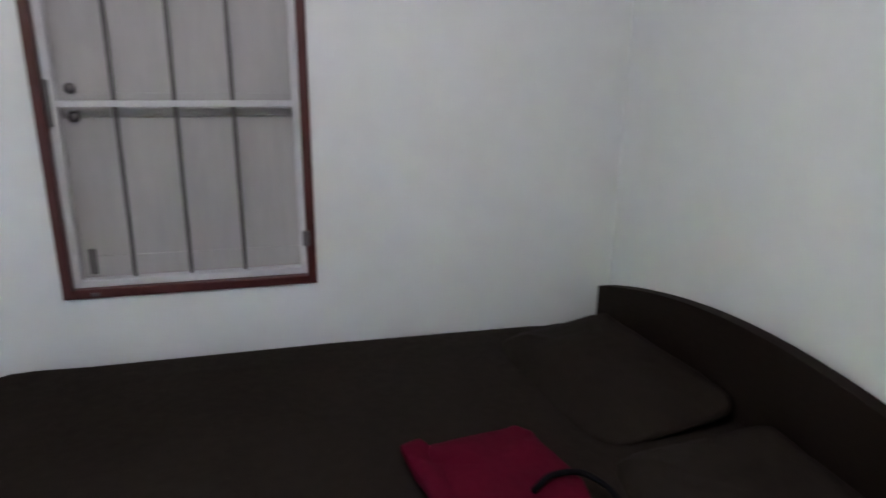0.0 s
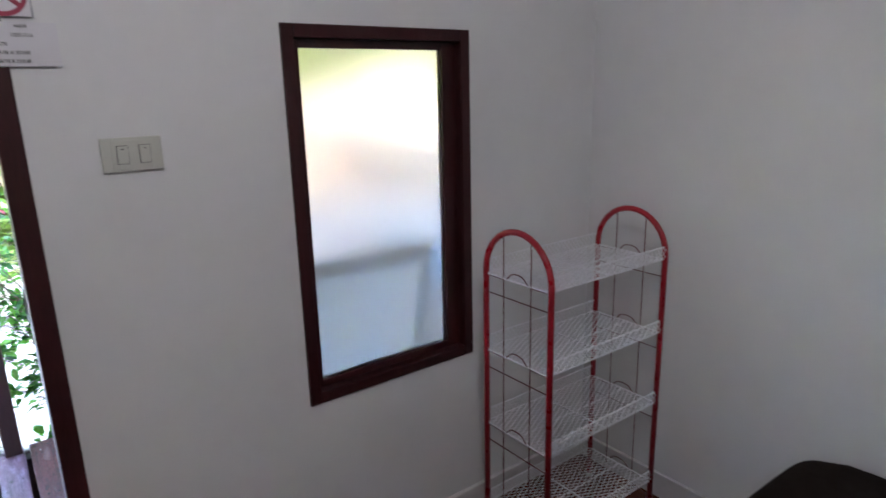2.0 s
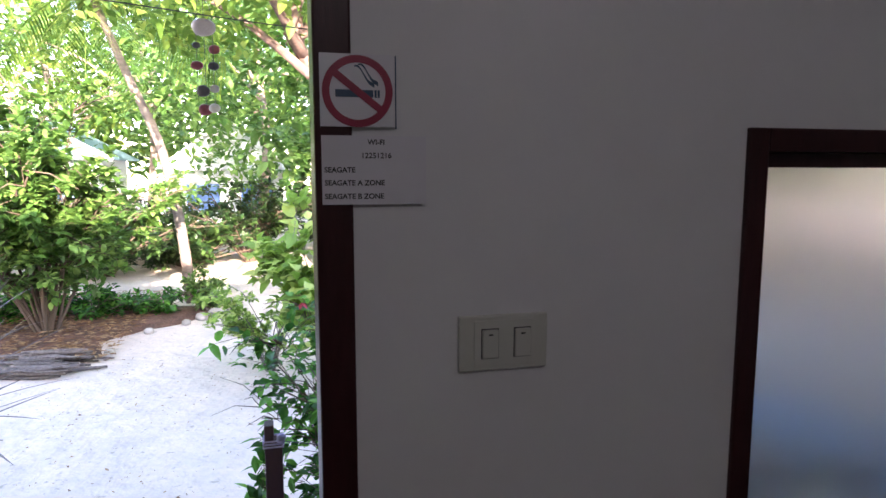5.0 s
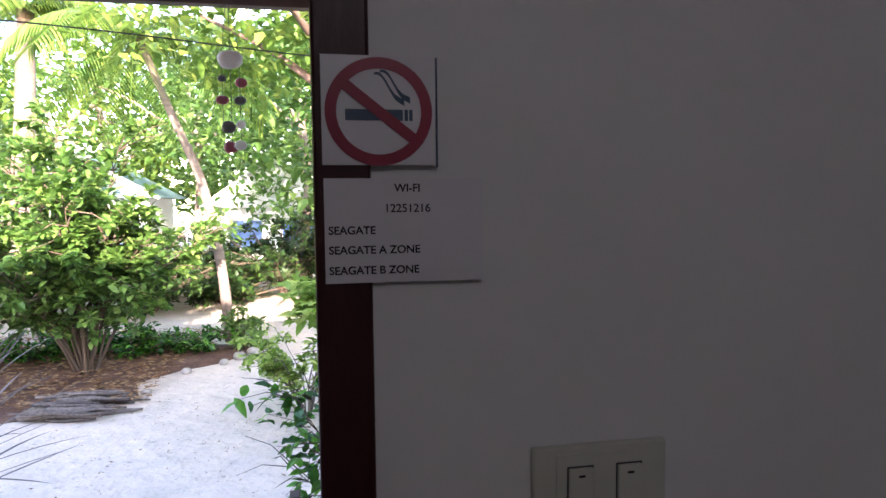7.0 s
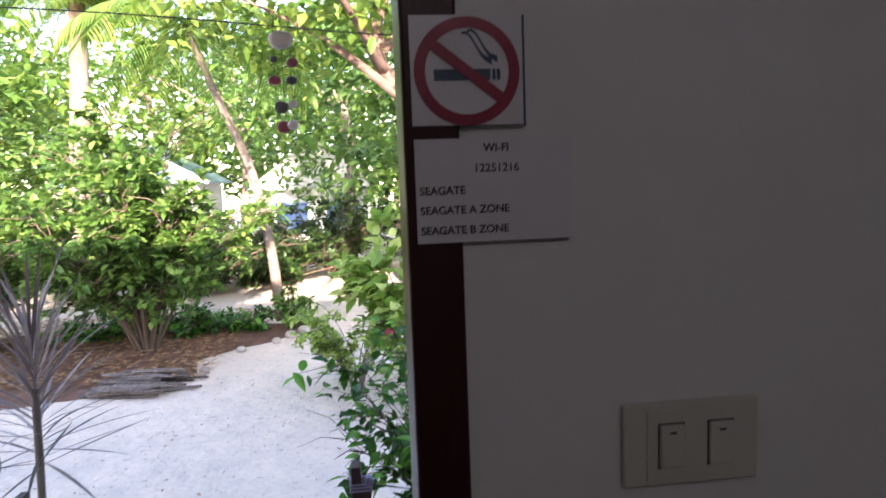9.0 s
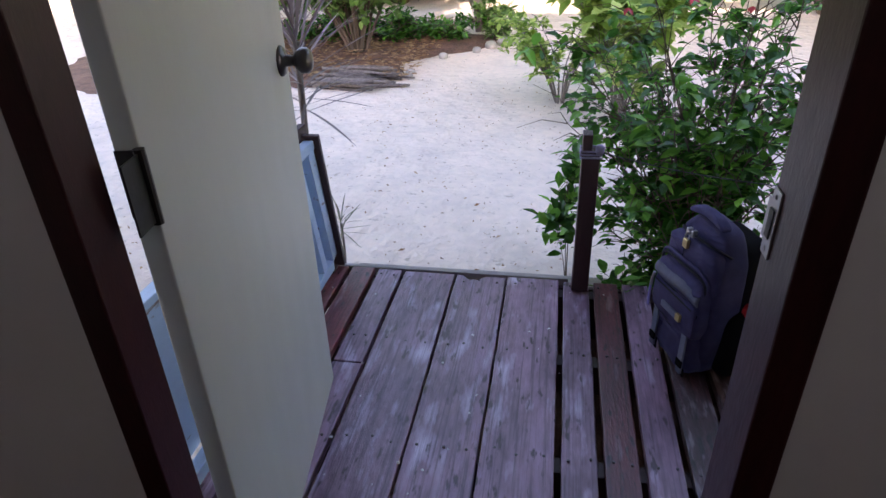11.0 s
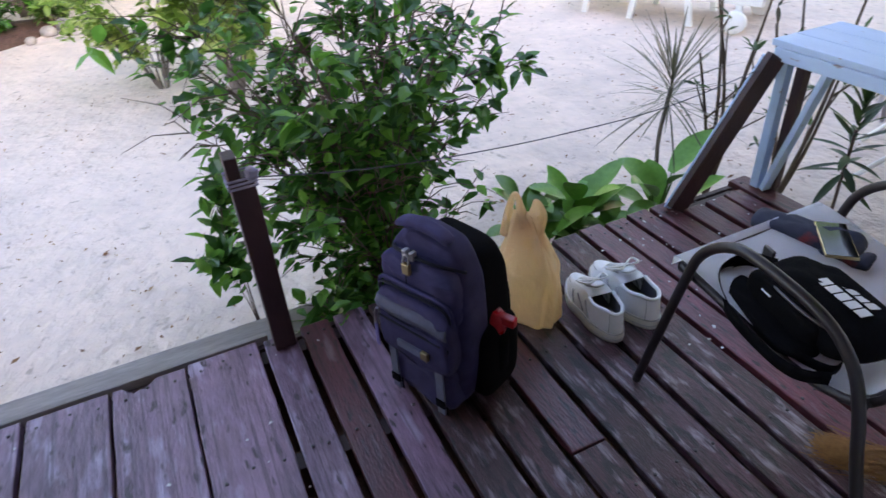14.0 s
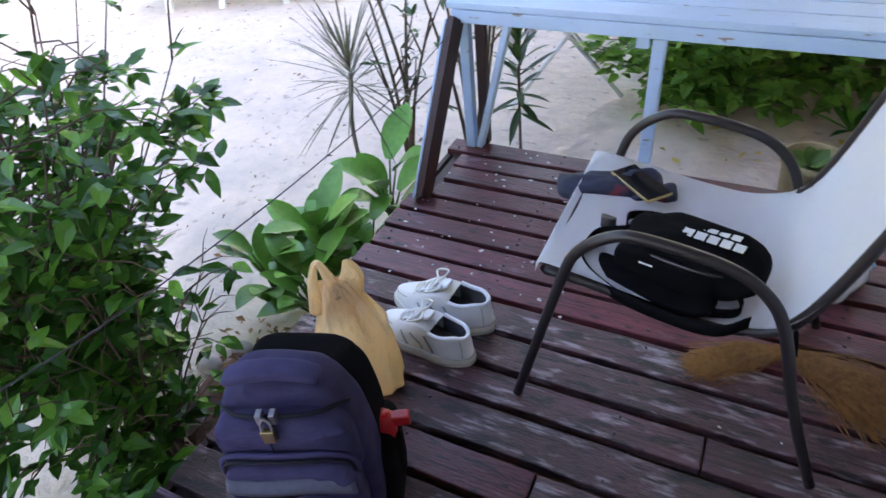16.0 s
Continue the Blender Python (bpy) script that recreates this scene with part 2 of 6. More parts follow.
def box(bm, x0, x1, y0, y1, z0, z1, bevel=0.0, m=None):
    vs = [bm.verts.new((x, y, z)) for z in (z0, z1) for y in (y0, y1) for x in (x0, x1)]
    fs = [bm.faces.new([vs[i] for i in q]) for q in ((0, 2, 3, 1), (4, 5, 7, 6), (0, 1, 5, 4), (2, 6, 7, 3), (0, 4, 6, 2), (1, 3, 7, 5))]
    if bevel:
        es = list({e for f in fs for e in f.edges})
        out = bmesh.ops.bevel(bm, geom=es, offset=bevel, segments=2, affect="EDGES", profile=0.5)
        vs = list({v for f in out["faces"] for v in f.verts} | {v for v in vs if v.is_valid})
    if m is not None:
        bmesh.ops.transform(bm, matrix=m, verts=vs)
    return bm


def boxed(*a, **k):
    return box(bmesh.new(), *a, **k)


def tube(bm, pts, radius, sides=8, closed=False, caps=True):
    """A round bar along pts; radius is a number or one for each point."""
    pts = [Vector(p) for p in pts]
    k = len(pts)
    rad = radius if isinstance(radius, (list, tuple)) else [radius] * k
    rings, up = [], None
    for i, p in enumerate(pts):
        a, b = (pts[i - 1], pts[(i + 1) % k]) if closed else (pts[max(i - 1, 0)], pts[min(i + 1, k - 1)])
        d = (b - a).normalized()
        if up is None:
            up = d.orthogonal().normalized()
        up = (up - d * up.dot(d)).normalized()
        side = d.cross(up)
        rings.append([bm.verts.new(p + rad[i] * (math.cos(s) * up + math.sin(s) * side)) for s in (2 * math.pi * j / sides for j in range(sides))])
    for i in range(k if closed else k - 1):
        a, b = rings[i], rings[(i + 1) % k]
        for j in range(sides):
            bm.faces.new((a[j], a[(j + 1) % sides], b[(j + 1) % sides], b[j]))
    if caps and not closed:
        bm.faces.new(rings[0][::-1])
        bm.faces.new(rings[-1])
    return bm


def tubed(*a, **k):
    return tube(bmesh.new(), *a, **k)


def curve_points(ctrl, steps=8):
    """A smooth line through the control points."""
    c = [Vector(p) for p in ctrl]
    c = [2 * c[0] - c[1]] + c + [2 * c[-1] - c[-2]]
    out = []
    for i in range(1, len(c) - 2):
        p0, p1, p2, p3 = c[i - 1:i + 3]
        for s in range(steps):
            t = s / steps
            out.append(0.5 * (2 * p1 + (p2 - p0) * t + (2 * p0 - 5 * p1 + 4 * p2 - p3) * t * t + (3 * p1 - p0 - 3 * p2 + p3) * t ** 3))
    return out + [c[-2]]


def lathe(bm, prof, sides=20, at=(0, 0, 0), axis="z"):
    """Turns (radius, height) pairs round an axis."""
    rings = []
    for r, h in prof:
        ring = []
        for j in range(sides):
            a = 2 * math.pi * j / sides
            u, v = r * math.cos(a), r * math.sin(a)
            co = (u, v, h) if axis == "z" else ((h, u, v) if axis == "x" else (u, h, v))
            ring.append(bm.verts.new(Vector(at) + Vector(co)))
        rings.append(ring)
    for a, b in zip(rings, rings[1:]):
        for j in range(sides):
            bm.faces.new((a[j], a[(j + 1) % sides], b[(j + 1) % sides], b[j]))
    bm.faces.new(rings[0][::-1])
    bm.faces.new(rings[-1])
    return bm


def blob(bm, fn, nu=24, nv=16):
    """A closed skin from fn(u, v), u round 0..1, v from pole to pole 0..1."""
    rows = []
    for i in range(1, nv):
        rows.append([bm.verts.new(fn(j / nu, i / nv)) for j in range(nu)])
    a, b = bm.verts.new(fn(0, 0)), bm.verts.new(fn(0, 1))
    for j in range(nu):
        k = (j + 1) % nu
        bm.faces.new((a, rows[0][k], rows[0][j]))
        bm.faces.new((b, rows[-1][j], rows[-1][k]))
        for r, s in zip(rows, rows[1:]):
            bm.faces.new((r[j], r[k], s[k], s[j]))
    return bm


def sgn_pow(x, e):
    return math.copysign(abs(x) ** e, x)


def rounded(size, e1=0.4, e2=0.4, bend=None):
    """A rounded box of half sizes for blob()."""
    def fn(u, v):
        a, b = 2 * math.pi * u, math.pi * (v - 0.5)
        p = Vector((size[0] * sgn_pow(math.cos(b), e1) * sgn_pow(math.cos(a), e2), size[1] * sgn_pow(math.cos(b), e1) * sgn_pow(math.sin(a), e2),
                    size[2] * sgn_pow(math.sin(b), e1)))
        return bend(p) if bend else p
    return fn


def leaves(name, spots, mat, length, width, parent, rng, fold=0.25, label=""):
    """One mesh of many pointed leaves; spots are (place, direction)."""
    verts, faces = [], []
    for p, d in spots:
        d = Vector(d).normalized()
        side = d.cross(Vector((rng.uniform(-.5, .5), rng.uniform(-.5, .5), 1))).normalized()
        nrm = side.cross(d)
        s = rng.uniform(0.65, 1.2)
        L, W = length * s, width * s * 0.5
        p = Vector(p)
        droop = rng.uniform(0.02, 0.2) * L
        k = len(verts)
        mid = p + d * L * 0.5
        mid = p + d * L * 0.44
        q = p + d * L * 0.74 - Vector((0, 0, droop * 0.45))
        verts += [p, mid + side * W + nrm * W * fold, mid, mid - side * W + nrm * W * fold, p + d * L - Vector((0, 0, droop)),
                  p + d * L * .17 + side * W * .66, p + d * L * .17 - side * W * .66, q + side * W * .64 + nrm * W * fold * .6, q - side * W * .64 + nrm * W * fold * .6, q]
        faces += [(k, k + 5, k + 2), (k + 5, k + 1, k + 2), (k, k + 2, k + 6), (k + 6, k + 2, k + 3), (k + 2, k + 1, k + 7, k + 9), (k + 2, k + 9, k + 8, k + 3), (k + 9, k + 7, k + 4), (k + 9, k + 4, k + 8)]
    me = bpy.data.meshes.new(name)
    me.from_pydata([tuple(v) for v in verts], [], faces)
    me.materials.append(mat)
    ob = new(name, me)
    ob.parent = parent
    if label:
        ob["label"] = label
    return ob


def text_mesh(name, words, size, mat, parent, m, align="LEFT", bold=0.0):
    """Writing as a flat mesh."""
    c = bpy.data.curves.new(name, "FONT")
    c.body, c.size, c.align_x, c.offset = words, size, align, bold
    tmp = bpy.data.objects.new(name, c)
    scene.collection.objects.link(tmp)
    me = bpy.data.meshes.new_from_object(tmp.evaluated_get(bpy.context.evaluated_depsgraph_get()))
    bpy.data.objects.remove(tmp)
    me.materials.clear()
    me.materials.append(mat)
    ob = new(name, me)
    ob.parent = parent
    ob.matrix_local = m
    return ob



# ---- the hut ----
X_IN, X_OUT = -1.775, -1.836         # faces of the front wall
Y_N, X_E, Y_S = 1.975, 1.182, -1.55  # inner faces of the other walls
Z_F, Z_C, Z_D, Z_G = 0.05, 2.55, -0.06, -0.45
DOOR_Y0, DOOR_Y1, DOOR_Z = -0.64, 0.252, 2.10   # rough opening of the doorway
WIN = (0.812, 1.403, 0.656, 1.680)   # frosted window, outer edge of its frame: y0 y1 z0 z1
NWIN = (-0.650, 0.101, 0.708, 1.90)  # shuttered window: x0 x1 z0 z1

structure("floor", boxed(X_OUT, X_E + 0.1, Y_S - 0.1, Y_N + 0.1, Z_F - 0.10, Z_F), FLOOR, "glossy red-brown varnished wooden floor of the room", "floor")
structure("ceiling", boxed(X_OUT, X_E + 0.1, Y_S - 0.1, Y_N + 0.1, Z_C, Z_C + 0.08), CEIL, "plain white painted ceiling of the room", "ceiling")

bm = bmesh.new()   # front wall with doorway and window
for y0, y1, z0, z1 in ((Y_S - 0.1, DOOR_Y0, Z_F, Z_C), (DOOR_Y0, DOOR_Y1, DOOR_Z, Z_C), (DOOR_Y1, WIN[0], Z_F, Z_C),
                       (WIN[0], WIN[1], Z_F, WIN[2]), (WIN[0], WIN[1], WIN[3], Z_C), (WIN[1], Y_N + 0.1, Z_F, Z_C)):
    box(bm, X_OUT, X_IN, y0, y1, z0, z1)
structure("wall_west", bm, WALL, "white painted front wall with a doorway and a frosted window", "wall")
bm = bmesh.new()
for x0, x1, z0, z1 in ((X_IN, NWIN[0], Z_F, Z_C), (NWIN[0], NWIN[1], Z_F, NWIN[2]), (NWIN[0], NWIN[1], NWIN[3], Z_C), (NWIN[1], X_E, Z_F, Z_C)):
    box(bm, x0, x1, Y_N, Y_N + 0.1, z0, z1)
structure("wall_north", bm, WALL, "white painted wall with a shuttered window", "wall")
structure("wall_east", boxed(X_E, X_E + 0.1, Y_S - 0.1, Y_N + 0.1, Z_F, Z_C), WALL, "plain white painted wall behind the headboard", "wall")
structure("wall_south", boxed(X_IN, X_E, Y_S - 0.1, Y_S, Z_F, Z_C), WALL, "plain white painted wall of the room", "wall")
# unseen walls added either side of the hut to stop sun under the eaves
for k, (y0, y1) in enumerate(((2.08, 11.0), (-9.0, -1.66))):
    structure("row_wall_%d" % (k + 1), boxed(1.20, 1.30, y0, y1, Z_G, 3.1), WALL, "added unseen wall that keeps the low sun off the yard", "wall")

base = thing("baseboard", "white painted wooden baseboard round the room", "baseboard", kind="structure")
for x0, x1, y0, y1 in ((X_IN, X_IN + 0.015, DOOR_Y1 + 0.003, Y_N - 0.018), (X_IN, X_E, Y_N - 0.015, Y_N), (X_E - 0.015, X_E, Y_S, Y_N - 0.018),
                       (X_IN, X_E - 0.018, Y_S, Y_S + 0.015), (X_IN, X_IN + 0.015, Y_S + 0.018, DOOR_Y0 - 0.003)):
    part("board", boxed(x0, x1, y0, y1, Z_F, Z_F + 0.095, 0.003), BASE, base)

# doorway: frame, strike plate, leaf
F = 0.045
door_frame = thing("door_frame_1", "dark red-brown painted wooden door frame", "door frame", kind="structure")
part("jamb", boxed(X_OUT - 0.032, X_IN + 0.006, DOOR_Y1 - F, DOOR_Y1, Z_F - 0.02, DOOR_Z, 0.003), FRAME, door_frame)
part("jamb", boxed(X_OUT - 0.004, X_IN + 0.006, DOOR_Y0, DOOR_Y0 + F, Z_F - 0.02, DOOR_Z, 0.003), FRAME, door_frame)
part("head", boxed(X_OUT - 0.004, X_IN + 0.006, DOOR_Y0 + F, DOOR_Y1 - F, DOOR_Z - F, DOOR_Z, 0.003), FRAME, door_frame)
part("threshold", boxed(X_OUT - 0.004, X_IN + 0.006, DOOR_Y0 + F, DOOR_Y1 - F, Z_F - 0.07, Z_F + 0.004, 0.003), FRAME, door_frame)
X_P = X_OUT - 0.030   # the strike plate sits at the jamb's outer edge
bm = boxed(X_P, X_P + 0.026, DOOR_Y1 - F - 0.0025, DOOR_Y1 - F, 1.038, 1.118, 0.001)
tube(bm, [(X_P + 0.001, DOOR_Y1 - F - 0.0012, 1.052), (X_P - 0.009, DOOR_Y1 - F - 0.0008, 1.055), (X_P - 0.012, DOOR_Y1 - F + 0.002, 1.078), (X_P - 0.009, DOOR_Y1 - F - 0.0008, 1.101), (X_P + 0.001, DOOR_Y1 - F - 0.0012, 1.104)], 0.0012, 6)
box(bm, X_P - 0.010, X_P + 0.001, DOOR_Y1 - F - 0.0022, DOOR_Y1 - F - 0.0006, 1.053, 1.103, 0.0005)
plate = part("strike_plate", bm, STEEL, door_frame, "steel strike plate with a dark latch hole")
part("latch_hole", boxed(X_P + 0.006, X_P + 0.019, DOOR_Y1 - F - 0.0045, DOOR_Y1 - F - 0.0026, 1.061, 1.095), GREY_GAP, plate)
for z in (1.047, 1.109):
    part("screw", lathe(bmesh.new(), [(0.004, 0.0), (0.004, 0.0015), (0.002, 0.0025)], 8, (X_P + 0.013, DOOR_Y1 - F - 0.0025, z), "y"), DARK_STEEL, plate)

HINGE = (X_OUT - 0.060, DOOR_Y0 + F - 0.002)
LEAF_W, LEAF_TURN = 0.79, -98.5   # the leaf stands open, swung out over the porch
leaf = thing("door_1", "pale grey painted door leaf standing open", "door", (HINGE[0], HINGE[1], 0), 90 - LEAF_TURN, kind="structure")
part("leaf", boxed(0.0, LEAF_W, -0.018, 0.018, Z_F + 0.002, DOOR_Z - F - 0.005, 0.003), DOOR, leaf)
for s, lab in ((-1, "black and chrome door knob"), (1, "black and chrome door knob")):
    bm = bmesh.new()
    lathe(bm, [(0.036, 0.018 * s), (0.036, 0.022 * s), (0.030, 0.028 * s), (0.014, 0.030 * s), (0.012, 0.050 * s), (0.022, 0.056 * s), (0.030, 0.068 * s), (0.030, 0.082 * s), (0.022, 0.092 * s), (0.004, 0.094 * s)],
          24, (LEAF_W - 0.06, 0, 1.075), "y")
    part("knob", bm, DARK_STEEL, leaf, lab, True)
for z in (0.3, 1.07, 1.85):
    bm = boxed(-0.003, 0.0, -0.017, 0.017, z - 0.05, z + 0.05)
    box(bm, -0.062, -0.012, -0.022, -0.019, z - 0.05, z + 0.05)
    tube(bm, [(-0.008, -0.021, z - 0.055), (-0.008, -0.021, z + 0.055)], 0.008, 10)
    part("hinge", bm, BLACK_STEEL, leaf, "black steel butt hinge")


# frosted window in the front wall
def frosted():
    m = bpy.data.materials.new("frosted_glass")
    m.use_nodes = True
    p = m.node_tree.nodes["Principled BSDF"]
    p.inputs["Transmission Weight"].default_value, p.inputs["Roughness"].default_value, p.inputs["IOR"].default_value = 1.0, 0.35, 1.2
    p.inputs["Base Color"].default_value = (0.235, 0.232, 0.238, 1)
    return m


FROST = frosted()
y0, y1, z0, z1 = WIN
w1 = thing("window_1", "fixed window of frosted glass in a dark red-brown wooden frame", "window", kind="structure")
fr = 0.034
for a in ((y0, y0 + fr, z0, z1), (y1 - fr, y1, z0, z1), (y0 + fr, y1 - fr, z0, z0 + fr), (y0 + fr, y1 - fr, z1 - fr, z1)):
    part("window_frame", boxed(X_OUT - 0.012, X_IN + 0.008, *a, 0.003), FRAME, w1)
g = 0.022
for a in ((y0 + fr, y0 + fr + g, z0 + fr, z1 - fr), (y1 - fr - 0.05, y1 - fr, z0 + fr, z1 - fr), (y0 + fr + g, y1 - fr - 0.05, z0 + fr, z0 + fr + g), (y0 + fr + g, y1 - fr - 0.05, z1 - fr - g, z1 - fr)):
    part("stop_bead", boxed(X_OUT + 0.012, X_OUT + 0.040, *a, 0.002), FRAME, w1)
pane = part("pane", boxed(X_OUT + 0.022, X_OUT + 0.027, y0 + fr + 0.01, y1 - fr - 0.01, z0 + fr + 0.01, z1 - fr - 0.01), FROST, w1, "frosted glass pane")
pane.visible_shadow = False

# shuttered window in the north wall, with a grille before closed shutters
x0, x1, z0, z1 = NWIN
w2 = thing("window_2", "window with a metal grille before closed grey shutters, in a dark red wooden frame", "window", kind="structure")
fr = 0.028
for a, b in (((x0, x0 + fr), (z0, z1)), ((x1 - fr, x1), (z0, z1)), ((x0 + fr, x1 - fr), (z0, z0 + fr)), ((x0 + fr, x1 - fr), (z1 - fr, z1))):
    part("window_frame", boxed(a[0], a[1], Y_N - 0.012, Y_N + 0.09, b[0], b[1], 0.003), FRAME_RED, w2)
ix0, ix1, iz0, iz1 = x0 + fr, x1 - fr, z0 + fr, z1 - fr
ew = 0.022
for a, b in (((ix0, ix0 + ew), (iz0, iz1)), ((ix1 - ew, ix1), (iz0, iz1)), ((ix0 + ew, ix1 - ew), (iz0, iz0 + ew)), ((ix0 + ew, ix1 - ew), (iz1 - ew, iz1))):
    part("track", boxed(a[0], a[1], Y_N + 0.012, Y_N + 0.05, b[0], b[1], 0.002), ALU, w2, "pale metal window track")
sh = part("shutter", boxed(ix0, ix1, Y_N + 0.066, Y_N + 0.086, iz0, iz1), SHUTTER, w2, "closed grey shutter")
for z in (iz0 + 0.05, 1.278):
    part("shutter_rail", boxed(ix0 + 0.01, ix1 - 0.01, Y_N + 0.060, Y_N + 0.066, z - 0.035, z + 0.035, 0.002), SHUTTER, sh)
part("cross_bar", boxed(ix0 + ew - 0.004, ix1 - ew + 0.004, Y_N + 0.016, Y_N + 0.026, 1.274, 1.292, 0.002), ALU, w2)
GRILLE = material("grille_metal", (0.12, 0.11, 0.11), 0.5, metal=0.2, scale=9)
for i in range(3):
    x = ix0 + ew + 0.149 + i * 0.164
    part("bar", boxed(x - 0.006, x + 0.006, Y_N + 0.028, Y_N + 0.040, iz0 + ew - 0.003, iz1 - ew + 0.003, 0.002), GRILLE, w2)
for z in (1.245, 1.325):
    part("shutter_knob", lathe(bmesh.new(), [(0.014, 0.0), (0.016, -0.006), (0.010, -0.014), (0.002, -0.016)], 14, (ix0 + 0.055, Y_N + 0.060, z), "y"), GRILLE, w2, "", True)
part("latch", boxed(ix0 + 0.002, ix0 + 0.014, Y_N + 0.0, Y_N + 0.012, 1.22, 1.35, 0.002), GRILLE, w2, "dark window latch")
part("shutter_hinge", boxed(ix0 + 0.04, ix0 + 0.062, Y_N + 0.050, Y_N + 0.06, iz0 + 0.03, iz0 + 0.11, 0.002), GRILLE, w2)
part("shutter_hinge", boxed(ix1 - 0.012, ix1 + 0.012, Y_N - 0.016, Y_N - 0.004, iz0 + 0.10, iz0 + 0.15, 0.002), GRILLE, w2)
part("stop", boxed(ix0 + 0.05, ix0 + 0.075, Y_N - 0.018, Y_N - 0.008, z0 + 0.008, z0 + 0.018, 0.002), GRILLE, w2)

# hut roof and the porch roof, run far past the hut to shade the yard
ROOF = material("roof_sheet", (0.30, 0.26, 0.24), 0.7, scale=3)
roof = thing("roof", "low pitched roof of the hut reaching out over the porch, lengthened to shade the yard", "roof", kind="structure")
bm = bmesh.new()
R = [(-3.86, 2.538), (-0.3, 4.0), (3.6, 2.46)]
for (xa, za), (xb, zb) in zip(R, R[1:]):
    lo = [bm.verts.new((x, y, z)) for x, z in ((xa, za), (xb, zb)) for y in (-9.0, 11.0)]
    hi = [bm.verts.new((v.co.x, v.co.y, v.co.z + 0.06)) for v in lo]
    for q in ((0, 1, 3, 2), ):
        bm.faces.new([lo[i] for i in q])
        bm.faces.new([hi[i] for i in q[::-1]])
    for i, j in ((0, 1), (1, 3), (3, 2), (2, 0)):
        bm.faces.new((lo[i], lo[j], hi[j], hi[i]))
part("sheet", bm, [ROOF], roof)
part("fascia", boxed(-3.85, -3.80, -9.0, 11.0, 2.40, 2.52, 0.004), BROWN_POST, roof, "dark brown fascia beam")

# ---- porch ----
def worn_plank(x0, x1, y0, y1, z0, z1, rng, broken=None):
    """A board with uneven worn long edges and, by wish, a broken west end."""
    bm = bmesh.new()
    o = rng.uniform(0, 50)
    n = max(6, int((x1 - x0) / 0.07))
    outline = []
    for i in range(n + 1):
        x = x0 + (x1 - x0) * i / n
        outline.append((x, y0 + 0.0028 * noise.noise((x * 7, o, 0)) + 0.005 * max(noise.noise((x * 15, o, 4)) - 0.25, 0)))
    for i in range(n, -1, -1):
        x = x0 + (x1 - x0) * i / n
        outline.append((x, y1 - 0.0028 * noise.noise((x * 7, o, 9)) - 0.005 * max(noise.noise((x * 15, o, 14)) - 0.25, 0)))
    if broken:
        for k, d in enumerate((0.0, 0.018, 0.034, 0.026, 0.038, 0.020, 0.0)):
            outline.append((x0 + d, broken[1] + (broken[0] - broken[1]) * k / 6))
    c = Vector(((x0 + x1) / 2, (y0 + y1) / 2, 0))
    rings = []
    for z, inset in ((z0, 0.0), (z1 - 0.0035, 0.0), (z1 - 0.0008, 0.0014), (z1, 0.004)):
        rings.append([bm.verts.new((x + (inset if x < c.x else -inset), y + (inset if y < c.y else -inset), z)) for x, y in outline])
    m = len(outline)
    for p, q in zip(rings, rings[1:]):
        for i in range(m):
            bm.faces.new((p[i], p[(i + 1) % m], q[(i + 1) % m], q[i]))
    bm.faces.new(rings[-1])
    bm.faces.new(rings[0][::-1])
    return bm


deck = thing("deck", "worn porch deck of weathered planks, purple-grey with painted-in sky sheen, and red", "deck", kind="structure")
rng = random.Random(4)
gaps = [-1.05, -0.92, -0.795, -0.665, -0.431, -0.205, 0.03, 0.155, 0.275, 0.40, 0.534, 0.665, 0.79, 0.925, 1.04, 1.17, 1.30, 1.42, 1.535, 1.65, 1.757, 1.87, 1.98, 2.085, 2.20]
for i, (a, b) in enumerate(zip(gaps, gaps[1:])):
    wide = b - a > 0.2
    g0, g1 = (0.004 if wide else 0.010), (0.004 if wide and b < 0 else 0.011)
    west = -3.555 + rng.uniform(-0.012, 0.012) + (0.07 if 1.7 < a < 2.0 else 0)
    cut = -2.70 if abs(a - 0.665) < 0.01 else (rng.choice((-2.35, None, None, None)) if not wide and a > 0.8 else (-2.9 if a < -0.7 else None))
    spans = [(west, X_OUT)] if cut is None else [(west, cut - 0.003), (cut + 0.003, X_OUT)]
    for s0, s1 in spans:
        red = a > 1.25 or (s0 < -3 and abs(a - 0.665) < 0.01) or abs(a - 0.155) < 0.01 or (a < -0.9 and s0 < -3)
        dz = rng.uniform(-0.003, 0.003)
        broken = (a + 0.03, a + 0.135) if abs(a + 0.431) < 0.01 else None
        part("plank", worn_plank(s0, s1, a + g0, b - g1, Z_D - 0.028 + dz, Z_D + dz, rng, broken), DECK_RED if red else (DECK_SHEEN if a < 0.36 else DECK_OLD), deck)
for x in (-3.50, -3.05, -2.55, -2.05):
    part("joist", boxed(x - 0.03, x + 0.03, -1.05, 2.2, Z_D - 0.16, Z_D - 0.032, 0.003), BROWN_POST, deck)
nails = bmesh.new()   # nail heads over the joists
for a, b in zip(gaps, gaps[1:]):
    for x in (-3.50, -3.05, -2.55, -2.05):
        for y in ((a + 0.035, b - 0.035) if b - a < 0.2 else (a + 0.04, (a + b) / 2, b - 0.04)):
            lathe(nails, [(0.0048, 0.0), (0.0048, 0.0035), (0.003, 0.0048)], 8, (x + rng.uniform(-.012, .012), y + rng.uniform(-.008, .008), Z_D))
part("nails", nails, DARK_STEEL, deck, "rusty dark nail heads")["kind"] = "stuff"
